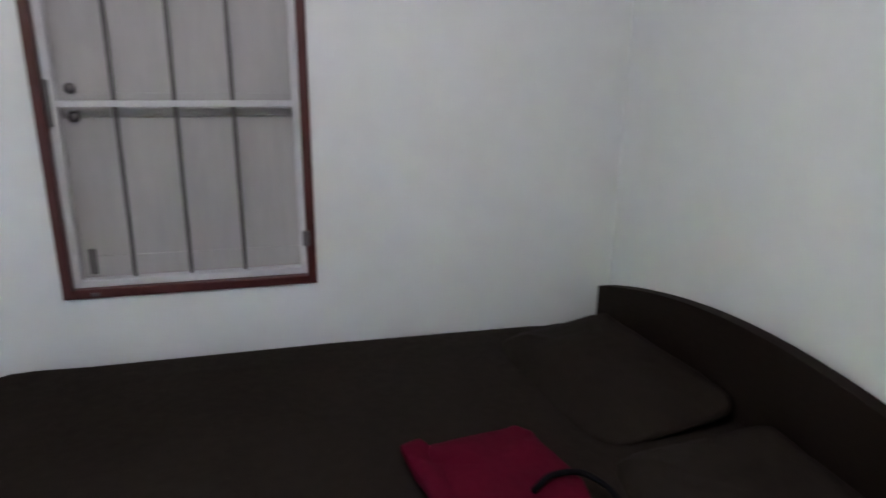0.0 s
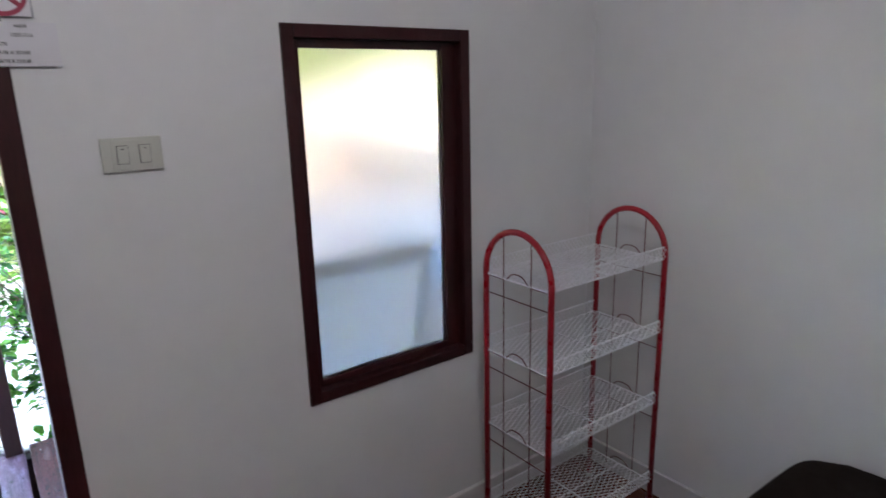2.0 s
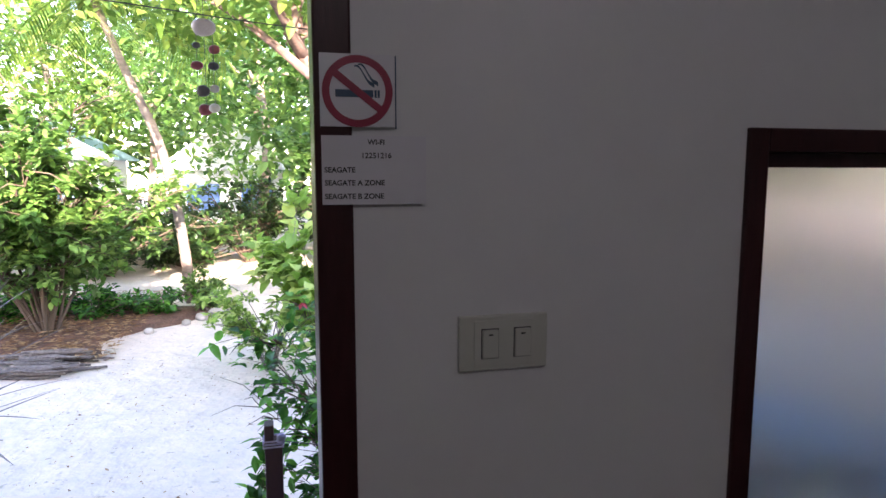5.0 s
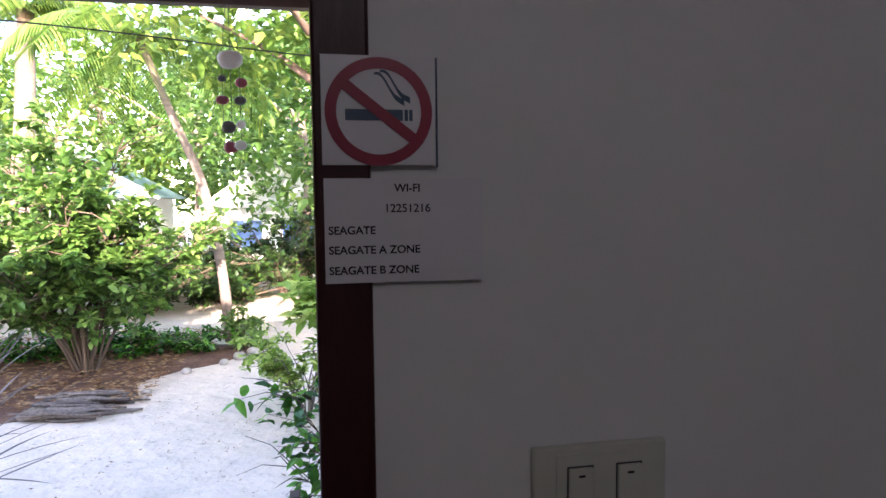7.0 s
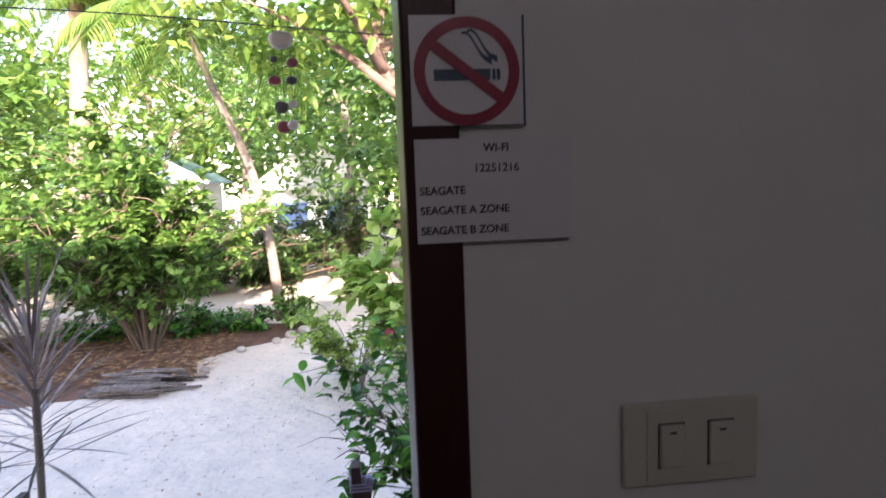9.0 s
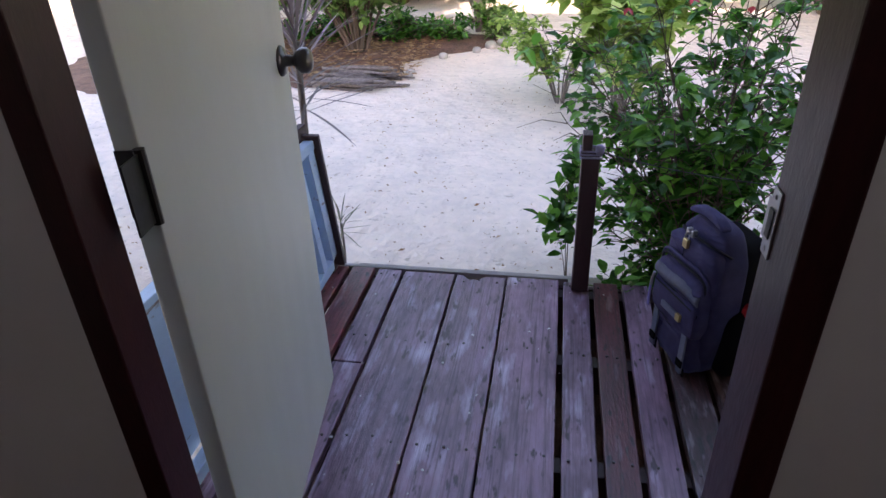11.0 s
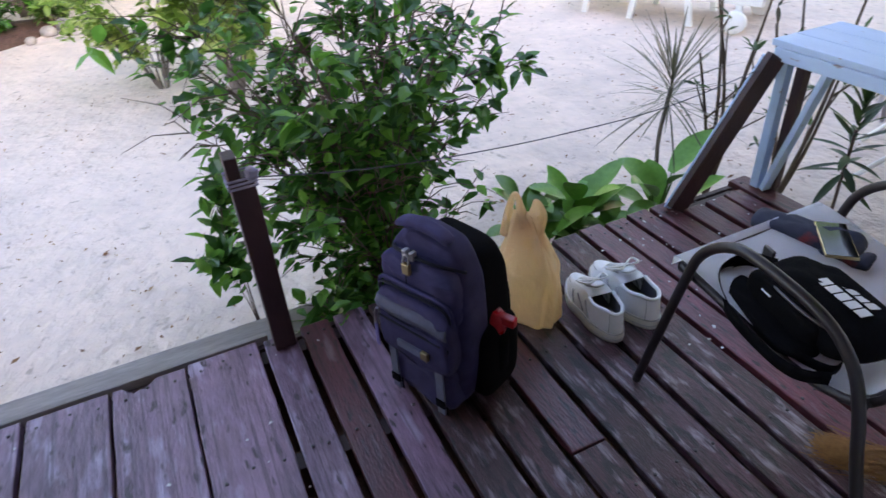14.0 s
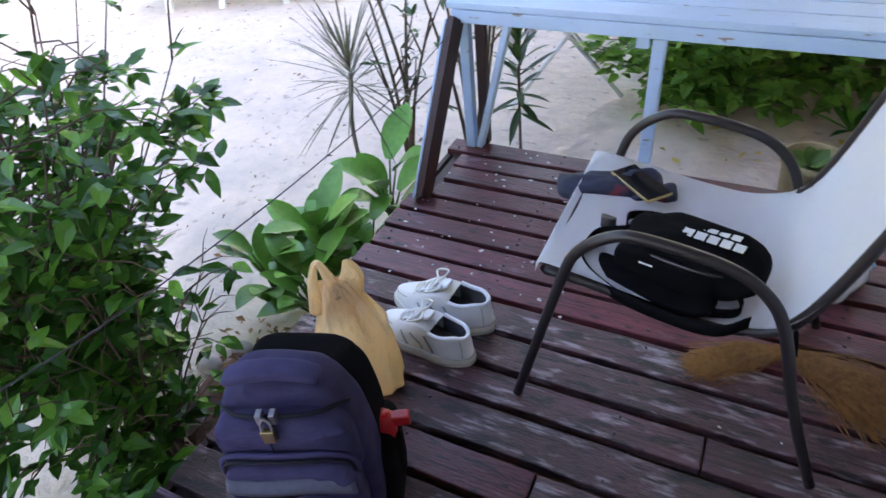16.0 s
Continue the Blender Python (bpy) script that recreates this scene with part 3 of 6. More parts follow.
part("edge_board", boxed(-3.592, -3.571, -1.05, 0.06, Z_D - 0.15, Z_D - 0.004, 0.003), BEAM, deck, "grey edge board")
# boards added below the deck edge to close off daylight underneath
part("skirt", boxed(-3.568, -3.548, 0.30, 2.195, Z_G - 0.02, Z_D - 0.035), BROWN_POST, deck, "dark skirting added to keep light from under the deck")
part("skirt", boxed(-3.545, X_OUT, 2.175, 2.195, Z_G - 0.02, Z_D - 0.035), BROWN_POST, deck)
part("skirt", boxed(-3.568, -3.548, -1.05, 0.298, Z_G - 0.02, Z_D - 0.035), BROWN_POST, deck)
# dark box over the sand, stands in for shade seen through the plank gaps
structure("under_deck_soil", boxed(-3.54, X_OUT, -1.05, 2.17, Z_G - 0.05, Z_G + 0.10), LITTER, "dark box added under the deck as the shade in its gaps", "ground")
structure("crawl_wall", boxed(X_OUT, X_OUT + 0.08, -3.0, 3.2, Z_G, Z_F - 0.11), BEAM, "plain low wall under the hut", "wall")
step = tagged(mesh_object("porch_step", boxed(-3.90, -3.62, -1.0, 0.32, Z_G, -0.24, 0.012), BEAM), "weathered grey timber step below the deck edge", "step")

# ---- ground ----
bm = bmesh.new()
N = 90
grid = {}
for i in range(N + 1):
    for j in range(N + 1):
        u, v = i / N * 2 - 1, j / N * 2 - 1
        x, y = -9 + 60 * sgn_pow(u, 3) + 9 * u, 60 * sgn_pow(v, 3) + 8 * v
        grid[i, j] = bm.verts.new((x, y, Z_G + 0.03 * noise.noise((x * 0.7, y * 0.7, 0)) + 0.012 * noise.noise((x * 2.5, y * 2.5, 3))))
for i in range(N):
    for j in range(N):
        bm.faces.new((grid[i, j], grid[i + 1, j], grid[i + 1, j + 1], grid[i, j + 1]))
structure("ground", bm, SAND, "pale coral sand of the yard with scuffs and footprints", "ground", True)


# ---- the room's things ----
def make_ceiling_lamp():
    t = thing("ceiling_lamp", "round ceiling lamp with a lit white glass ring", "lamp", (LAMP_AT[0], LAMP_AT[1], Z_C))
    part("base", lathe(bmesh.new(), [(0.10, 0.0), (0.10, -0.018), (0.085, -0.026)], 32), WHITE_PLASTIC, t, "", True)
    lit = bpy.data.materials.new("lit_glass")
    lit.use_nodes = True
    p = lit.node_tree.nodes["Principled BSDF"]
    p.inputs["Emission Color"].default_value, p.inputs["Emission Strength"].default_value = (0.96, 0.965, 1.0, 1), 0.5
    ring = [(0.125 * math.cos(a), 0.125 * math.sin(a), -0.03) for a in [2 * math.pi * i / 40 for i in range(40)]]
    part("tube", tubed(ring, 0.014, 10, closed=True), lit, t, "lit white ring tube", True)
    return t


make_ceiling_lamp()


def make_bed():
    bed = thing("bed", "double bed with dark brown sheet and dark wooden headboard", "bed", (0.12, 1.12, Z_F))
    # mattress under its sheet: slack rounded box with shallow creases
    def slack(p):
        q = Vector(p)
        if q.z > 0:
            q.z += 0.010 * noise.noise((q.x * 3, q.y * 3, 1)) - 0.010 * abs(noise.noise((q.x * 9 + q.y * 4, q.y * 5 - q.x * 3, 4))) + 0.006
        return q
    bm = blob(bmesh.new(), rounded((1.03, 0.80, 0.13), 0.16, 0.13, slack), 96, 40)
    part("mattress", bm, SHEET, bed, "mattress in a dark brown fitted sheet", True).location = (0, 0, 0.343)
    part("bed_base", boxed(-1.0, 1.0, -0.77, 0.77, 0.02, 0.20, 0.01), HEADBOARD, bed)
    for sx in (-0.95, 0.95):
        for sy in (-0.72, 0.72):
            part("leg", boxed(sx - 0.03, sx + 0.03, sy - 0.03, sy + 0.03, 0.0, 0.02), HEADBOARD, bed)
    bm = bmesh.new()   # arched headboard
    n = 24
    front, back = [], []
    for i in range(n + 1):
        y = -0.80 + 1.6 * i / n
        s = math.cos(math.pi * (y / 0.80) * 0.5)
        z = 0.585 + 0.135 * s ** 0.9 if abs(y) < 0.799 else 0.585
        for lst, x in ((front, 0.985), (back, 1.025)):
            lst.append((bm.verts.new((x, y, 0.0)), bm.verts.new((x, y, z))))
    for i in range(n):
        bm.faces.new((front[i][0], front[i][1], front[i + 1][1], front[i + 1][0]))
        bm.faces.new((back[i][0], back[i + 1][0], back[i + 1][1], back[i][1]))
        bm.faces.new((front[i][1], back[i][1], back[i + 1][1], front[i + 1][1]))
    for i in (0, n):
        bm.faces.new((front[i][0], back[i][0], back[i][1], front[i][1]))
    part("headboard", bm, HEADBOARD, bed, "arched dark wooden headboard")
    return bed


def make_pillow():
    def puff(p):
        q = Vector(p)
        e = 1 - 0.75 * max(abs(q.x) / 0.22, abs(q.y) / 0.33) ** 4
        q.z *= max(e, 0.12)
        q.z += 0.014 * noise.noise((q.x * 9, q.y * 9, 7)) - 0.012 * abs(noise.noise((q.x * 16, q.y * 10, 2)))
        return q
    ob = mesh_object("pillow", blob(bmesh.new(), rounded((0.22, 0.33, 0.078), 0.7, 0.35, puff), 48, 24), SHEET, True)
    return tagged(ob, "dark brown pillow lying against the headboard", "pillow", "pillows on the bed")


make_bed()
BED_TOP = Z_F + 0.473
pillow = make_pillow()
pillow.matrix_world = pose(0.88, 1.45, BED_TOP + 0.024, 0, -6, 4)
copy_thing(pillow, pose(0.87, 0.74, BED_TOP + 0.024, 0, -6, -3))

# folded crimson cloth bag with a black strap
cloth = thing("cloth_bag", "crumpled crimson cloth bag with a black strap, on the bed", "bag", (0.41, 1.03, BED_TOP), 8)
def crumple(p):
    q = Vector(p)
    q.z += 0.012 * noise.noise((q.x * 14, q.y * 14, 2)) + 0.006 * noise.noise((q.x * 34, q.y * 30, 9))
    q.x += 0.012 * noise.noise((q.y * 12, q.z * 9, 5))
    return q
part("pouch", blob(bmesh.new(), rounded((0.15, 0.155, 0.035), 0.5, 0.28, crumple), 56, 22), CRIMSON, cloth, "", True).location = (0, 0, 0.028)
part("fold", blob(bmesh.new(), rounded((0.035, 0.11, 0.022), 0.7, 0.4, crumple), 32, 14), CRIMSON, cloth, "", True).location = (-0.135, 0.06, 0.045)
part("strap", tubed(curve_points([(0.02, -0.10, 0.068), (0.08, -0.075, 0.072), (0.15, -0.09, 0.066), (0.19, -0.15, 0.03), (0.10, -0.19, 0.012), (0.0, -0.16, 0.05)], 8), 0.007, 6), BLACK, cloth, "black strap", True)


def make_rack():
    """Four expanded-metal shelves between two arched tube frames."""
    x0, x1, y0, y1 = -1.640, -1.372, 1.352, 1.868
    rack = thing("shelf_rack", "red tube rack with four white expanded-metal shelves, in the corner", "shelf rack", ((x0 + x1) / 2, (y0 + y1) / 2, Z_F))
    w, d = (x1 - x0) / 2, (y1 - y0) / 2
    for sy in (-d, d):
        ctrl = [(-w, sy, 0.012), (-w, sy, 0.935)] + [(-w * math.cos(a), sy, 0.935 + w * math.sin(a)) for a in [math.pi * i / 16 for i in range(1, 16)]] + [(w, sy, 0.935), (w, sy, 0.012)]
        part("side_frame", tubed(ctrl, 0.0095, 10), RED_METAL, rack, "red enamelled arched tube", True)
        for fx in (-w, w):
            part("foot", lathe(bmesh.new(), [(0.010, 0.0), (0.012, 0.004), (0.012, 0.018), (0.0098, 0.02)], 12, (fx, sy, 0)), WHITE_PLASTIC, rack, "white plastic foot")
        for fx in (-w * 0.42, w * 0.42):
            top = 0.935 + math.sqrt(w * w - fx * fx)
            part("upright_wire", tubed([(fx, sy, 0.10), (fx, sy, top)], 0.0016, 6), DARK_WIRE, rack)
        for z in (0.12, 0.42, 0.673, 0.92):
            wave = curve_points([(-w, sy, z), (-w * 0.4, sy, z), (-w * 0.15, sy, z + 0.022), (w * 0.15, sy, z + 0.022), (w * 0.4, sy, z), (w, sy, z)], 6)
            part("tie_wire", tubed(wave, 0.0018, 6), DARK_WIRE, rack)
            part("tie_wire", tubed([(-w, sy, z - 0.055), (w, sy, z - 0.055)], 0.0016, 6), DARK_WIRE, rack)
    for z in (0.125, 0.425, 0.678, 0.925):
        verts, faces, edges = [], [], []
        step_x, step_y = 0.016, 0.034   # diamond mesh of flat strands
        nx, ny = int(2 * w / step_x), int(2 * d / step_y)
        t = 0.0010

        def strand(a, b):
            a, b = Vector(a), Vector(b)
            s = (b - a).cross(Vector((0, 0, 1))).normalized() * t
            k = len(verts)
            up = Vector((0, 0, 0.0016))
            verts.extend([a - s, a + s, b + s, b - s, a - s + up, a + s + up, b + s + up, b - s + up])
            faces.extend([(k + 3, k + 2, k + 1, k), (k + 4, k + 5, k + 6, k + 7), (k, k + 1, k + 5, k + 4), (k + 2, k + 3, k + 7, k + 6), (k + 1, k + 2, k + 6, k + 5), (k, k + 4, k + 7, k + 3)])
        for i in range(nx):
            for j in range(ny):
                cx, cy = -w + (i + 0.5) * 2 * w / nx, -d + (j + 0.5) * 2 * d / ny
                hx, hy = w / nx, d / ny
                strand((cx - hx, cy, z), (cx, cy + hy, z))
                strand((cx, cy + hy, z), (cx + hx, cy, z))
                strand((cx + hx, cy, z), (cx, cy - hy, z))
                strand((cx, cy - hy, z), (cx - hx, cy, z))
        # upturned mesh lip on the two long sides
        for sx in (-w - 0.004, w + 0.004):
            for j in range(ny * 2):
                y = -d + j * d / ny
                for k in range(2):
                    za = z + k * 0.02
                    strand((sx, y, za), (sx + 0.0005, y + d / ny, za + 0.02))
                    strand((sx, y + d / ny, za), (sx + 0.0005, y, za + 0.02))
        me = bpy.data.meshes.new("shelf")
        me.from_pydata([tuple(v) for v in verts], [], faces)
        me.materials.append(WHITE_WIRE)
        sh = new("shelf", me)
        sh.parent = rack
        sh["label"] = "white expanded-metal shelf with an upturned lip"
        for y in (-d, 0, d):
            part("cross_wire", tubed([(-w, y, z - 0.003), (w, y, z - 0.003)], 0.0025, 6), WHITE_WIRE, sh)
        for sx in (-w, w):
            part("edge_wire", tubed([(sx, -d, z + 0.04), (sx, d, z + 0.04)], 0.0022, 6), WHITE_WIRE, sh)
            part("edge_wire", tubed([(sx, -d, z), (sx, d, z)], 0.0022, 6), WHITE_WIRE, sh)
        part("edge_wire", tubed([(0, -d, z - 0.003), (0, d, z - 0.003)], 0.0022, 6), WHITE_WIRE, sh)
    return rack


make_rack()


def wall_plate(name, label, y0, y1, z0, z1, rockers):
    """A white wall plate on the front wall, with rockers (y0, y1, z0, z1, tilt)."""
    t = thing(name, label, "switch", (X_IN, (y0 + y1) / 2, z0))
    w, hgt = (y1 - y0) / 2, z1 - z0
    part("plate", boxed(0.0, 0.0088, -w, w, 0, hgt, 0.002), SWITCH_PLASTIC, t)
    part("plate_rim", boxed(0.009, 0.0105, -w + 0.02, w - 0.02, 0.006, hgt - 0.006, 0.0006), SWITCH_PLASTIC, t)
    for a, b, c, e in rockers:
        r = part("rocker", boxed(0.0105, 0.0145, a, b, c, e, 0.0012), SWITCH_PLASTIC, t)
        part("gap", boxed(0.0105, 0.0110, a - 0.0011, b + 0.0011, c - 0.0011, e + 0.0011), GREY_GAP, r)
        part("mark", boxed(0.0145, 0.0149, (a + b) / 2 - 0.003, (a + b) / 2 + 0.003, e - 0.0075, e - 0.0055), INK, r)
    return t


wall_plate("light_switch", "white double light switch beside the door", 0.385, 0.508, 1.357, 1.431, [(-0.031, -0.009, 0.018, 0.056), (0.014, 0.036, 0.018, 0.056)])
wall_plate("wall_socket", "white socket plate low on the wall", 0.415, 0.535, 0.383, 0.458, [(-0.030, -0.012, 0.026, 0.048)])


# notices taped beside the door
def notice(name, label, y0, y1, z0, z1, lean=0):
    t = thing(name, label, "sign", (X_IN + 0.0065, (y0 + y1) / 2, (z0 + z1) / 2))
    w, hh = (y1 - y0) / 2, (z1 - z0) / 2
    part("sheet", boxed(0.0, 0.0012, -w, w, -hh, hh), PAPER, t, "laminated white sheet")
    return t


def on_wall(y, z, x=0.0016, roll=0):
    """Pose for writing that faces into the room."""
    return Matrix.Translation((x, y, z)) @ pose(0, 0, 0, 0, 0, 90) @ pose(0, 0, 0, 90, 0, 0) @ pose(0, 0, 0, 0, 0, roll)


sign = notice("no_smoking_sign", "laminated no smoking sign with a red ring over a blue cigarette", 0.210, 0.308, 1.667, 1.760)
sign.scale = (1, 0.91, 0.91)
C = (0.0, -0.001)
bm = bmesh.new()
rings = [[bm.verts.new((0.0018, C[0] + r * math.cos(a), C[1] + r * math.sin(a))) for a in [2 * math.pi * i / 64 for i in range(64)]] for r in (0.0365, 0.0462)]
for i in range(64):
    bm.faces.new((rings[0][i], rings[1][i], rings[1][(i + 1) % 64], rings[0][(i + 1) % 64]))
part("ring", bm, SIGN_RED, sign, "red ring")
bm = boxed(0.0020, 0.0022, -0.0385, 0.0385, -0.0048, 0.0048, m=Matrix.Translation((0, C[0], C[1])) @ Matrix.Rotation(radians(-38), 4, "X"))
part("slash", bm, SIGN_RED, sign, "red slash")
part("cigarette", boxed(0.0014, 0.0017, -0.029, 0.0205, -0.0085, 0.001), SIGN_BLUE, sign, "dark blue cigarette")
for a in (0.0220, 0.0260):
    part("tip", boxed(0.0014, 0.0017, a, a + 0.003, -0.0085, 0.001), SIGN_BLUE, sign)
for k in range(2):
    bm = bmesh.new()
    prev = None
    for i in range(13):
        s = i / 12
        y, z = -0.004 + 0.026 * s + k * 0.005, 0.031 - 0.026 * s ** 1.3 + 0.003 * math.sin(s * 7) + k * 0.002
        wd = 0.0019 * (0.5 + s)
        pair = (bm.verts.new((0.0015, y, z - wd)), bm.verts.new((0.0015, y, z + wd)))
        if prev:
            bm.faces.new((prev[0], pair[0], pair[1], prev[1]))
        prev = pair
    part("smoke", bm, SIGN_BLUE, sign)
part("sheet_edge", boxed(-0.001, 0.0008, 0.0496, 0.0512, -0.0485, 0.0465), SIGN_BLUE, sign, "dark blue sheet edge behind")

wifi = notice("wifi_notice", "laminated paper notice with a network name and number", 0.213, 0.344, 1.5765, 1.6625)
wifi.scale = (1, 0.97, 0.96)
text_mesh("writing", "WI-FI", 0.0092, INK, wifi, on_wall(0.002, 0.0320), "CENTER", 0.00022)
text_mesh("writing", "12251216", 0.0096, INK, wifi, on_wall(0.002, 0.0152), "CENTER", 0.00014)
for words, z in (("SEAGATE", -0.0026), ("SEAGATE A ZONE", -0.0188), ("SEAGATE B ZONE", -0.0356)):
    text_mesh("writing", words, 0.0092, INK, wifi, on_wall(-0.0625, z), "LEFT", 0.00022)


# ---- the porch's things ----
post = thing("rope_post", "short dark brown wooden post with a rope tied round its top", "post", (-3.505, 0.105, Z_D), 0)
part("shaft", boxed(-0.032, 0.032, -0.034, 0.034, 0, 0.615, 0.004), BROWN_POST, post)
part("notched_top", boxed(-0.032, 0.032, -0.034, 0.002, 0.616, 0.683, 0.004), BROWN_POST, post)
ROPE = material("violet_rope", (0.30, 0.28, 0.40), 0.8, dark=(0.16, 0.15, 0.2), scale=60, bump=0.5, bump_scale=300)
for i in range(3):
    z = 0.592 + i * 0.012
    loop = [(x, y, z + 0.004 * math.sin(j)) for j, (x, y) in enumerate(((-0.037, -0.039), (0.037, -0.039), (0.037, 0.039), (-0.037, 0.039)))]
    part("rope_turn", tubed(loop, 0.004, 6, closed=True), ROPE, post, "pale violet rope")
part("knot", blob(bmesh.new(), rounded((0.022, 0.018, 0.016), 0.8, 0.8, lambda p: p + 0.006 * noise.noise_vector(p * 70)), 20, 12), ROPE, post, "", True).location = (0.03, 0.03, 0.63)
WIRE = material("dark_wire", (0.05, 0.05, 0.06), 0.5)
tagged(mesh_object("rope_line", tubed(curve_points([(-3.475, 0.14, 0.555), (-3.49, 0.45, 0.485), (-3.50, 0.80, 0.438), (-3.50, 1.17, 0.414), (-3.495, 1.62, 0.412), (-3.475, 2.085, 0.478)], 8), 0.002, 6), WIRE, True),
       "thin dark line strung from the post to the rail", "line")


def rail(name, label, side, at_y, wide):
    """A pale blue porch rail with a brown leaning board; side is +1 to the north, -1 to the south."""
    t = thing(name, label, "railing", (0, at_y, Z_D))
    s = side
    def P(n, x0, x1, y0, y1, z0, z1, mat, lab=""):
        return part(n, boxed(x0, x1, min(s * y0, s * y1), max(s * y0, s * y1), z0, z1, 0.003), mat, t, lab)
    def lean(n, a, b, wx, wy, mat, lab=""):
        a, b = Vector(a), Vector(b)
        m = Matrix.Translation(a) @ (b - a).to_track_quat("Z", "X").to_matrix().to_4x4()
        return part(n, boxed(-wx, wx, -wy, wy, 0, (b - a).length, 0.002, m=m), mat, t, lab)
    if wide:
        for k in range(3):   # broad top of three boards
            P("top_board", -3.52, -1.90, -0.02 + k * 0.125, 0.10 + k * 0.125, 0.595, 0.62, BLUE, "peeling pale blue top board")
        P("front_rail", -3.50, -1.90, -0.024, 0.0, 0.545, 0.593, BLUE)
        P("post", -3.485, -3.445, 0.0, 0.04, 0.0, 0.593, BLUE)
        P("post", -3.44, -3.40, 0.045, 0.085, 0.0, 0.593, BROWN_POST, "dark brown post")
        P("post", -2.765, -2.72, 0.0, 0.04, 0.0, 0.593, BLUE)
        P("block", -2.82, -2.775, 0.0, 0.03, 0.50, 0.545, BLUE)
        P("post", -2.05, -2.00, 0.0, 0.04, 0.0, 0.593, BLUE)
        lean("strut", (-3.425, s * 0.02, 0.005), (-3.285, s * 0.02, 0.56), 0.012, 0.022, BLUE)
        lean("leaning_board", (-3.49, -s * 0.40, 0.0), (-3.475, -s * 0.035, 0.565), 0.045, 0.014, BROWN_POST, "leaning dark brown board")
        lean("board_edge", (-3.514, -s * 0.420, 0.0), (-3.499, -s * 0.055, 0.565), 0.024, 0.005, BLUE, "pale worn edge")
    else:
        for k in range(2):
            P("rail", -3.50, -1.90, -0.01, 0.03, (0.60, 0.015)[k], (0.64, 0.06)[k], BLUE)
        lean("post", (-3.53, s * 0.012, 0.06), (-3.415, s * 0.012, 0.60), 0.03, 0.02, BLUE)
        lean("post", (-3.405, s * 0.012, 0.06), (-3.290, s * 0.012, 0.60), 0.022, 0.02, BLUE)
        bm = bmesh.new()   # solid panel behind the two uprights
        lo = [bm.verts.new((x, s * y, z)) for y in (0.040, 0.052) for x, z in ((-3.52, 0.062), (-1.93, 0.062), (-1.93, 0.598), (-3.41, 0.598))]
        for q in ((0, 1, 2, 3), (7, 6, 5, 4), (0, 4, 5, 1), (1, 5, 6, 2), (2, 6, 7, 3), (3, 7, 4, 0)):
            bm.faces.new([lo[i] for i in q])
        part("panel", bm, BLUE, t, "pale blue board panel")
        lean("end_board", (-3.575, s * 0.012, 0.0), (-3.452, s * 0.012, 0.66), 0.010, 0.045, BROWN_POST, "leaning dark brown end board")
        for x in (-3.30, -2.60, -1.95):
            P("post", x - 0.022, x + 0.022, 0.056, 0.08, 0.0, 0.64, BLUE)
        P("cap", -3.50, -3.34, 0.035, 0.065, 0.645, 0.69, BROWN_POST)
        for x in (-3.515, -2.6, -1.95):
            P("foot_block", x - 0.03, x + 0.03, -0.01, 0.03, 0.0, 0.015, BROWN_POST)
    return t


rail("porch_rail", "pale blue porch rail with a broad peeling top board", 1, 2.135, True)
rail("porch_rail", "pale blue painted porch rail with a leaning brown end board", -1, -0.985, False)

# arm chair of bent dark tube with one white sling
TUBE = material("brown_powder_coat", (0.020, 0.015, 0.017), 0.42, dark=(0.014, 0.011, 0.012), scale=7, bump=0.1)
SLING = material("white_sling", (0.94, 0.95, 0.97), 0.42, dark=(0.90, 0.91, 0.94), scale=4, bump=0.3, bump_scale=350)
n_, l_ = SLING.node_tree.nodes, SLING.node_tree.links
glow = n_.new("ShaderNodeBsdfTranslucent")
glow.inputs[0].default_value = (0.92, 0.94, 0.98, 1)
both = n_.new("ShaderNodeMixShader")
both.inputs[0].default_value = 0.38
l_.new(n_["Principled BSDF"].outputs[0], both.inputs[1])
l_.new(glow.outputs[0], both.inputs[2])
l_.new(both.outputs[0], n_["Material Output"].inputs[0])
chair = thing("arm_chair", "bent dark tube armchair with a white sling seat, holding bags", "chair", (-2.48, 1.245, Z_D))
for sy in (-0.262, 0.262):
    line = curve_points([(-0.345, sy, 0.008), (-0.295, sy, 0.22), (-0.240, sy, 0.45), (-0.210, sy, 0.535), (-0.150, sy, 0.590), (-0.080, sy, 0.605), (0.080, sy, 0.578), (0.165, sy, 0.52), (0.210, sy, 0.43), (0.245, sy, 0.31), (0.30, sy, 0.15), (0.355, sy, 0.008)], 6)
    part("side_frame", tubed(line, 0.0125, 10), TUBE, chair, "dark brown bent tube", True)
    side = curve_points([(-0.285, sy * 0.90, 0.445), (-0.20, sy * 0.90, 0.438), (0.0, sy * 0.90, 0.405), (0.13, sy * 0.90, 0.405), (0.22, sy * 0.90, 0.46), (0.295, sy * 0.90, 0.68), (0.365, sy * 0.90, 0.985)], 6)
    part("seat_tube", tubed(side, 0.012, 8), TUBE, chair, "", True)
    part("joint", tubed([(-0.243, sy, 0.442), (-0.243, sy * 0.90, 0.442)], 0.010, 8), TUBE, chair)
    part("joint", tubed([(0.208, sy, 0.437), (0.208, sy * 0.90, 0.452)], 0.010, 8), TUBE, chair)
part("front_tube", tubed([(-0.285, -0.236, 0.445), (-0.285, 0.236, 0.445)], 0.012, 8), TUBE, chair)
part("top_tube", tubed([(0.365, -0.236, 0.985), (0.365, 0.236, 0.985)], 0.012, 8), TUBE, chair)
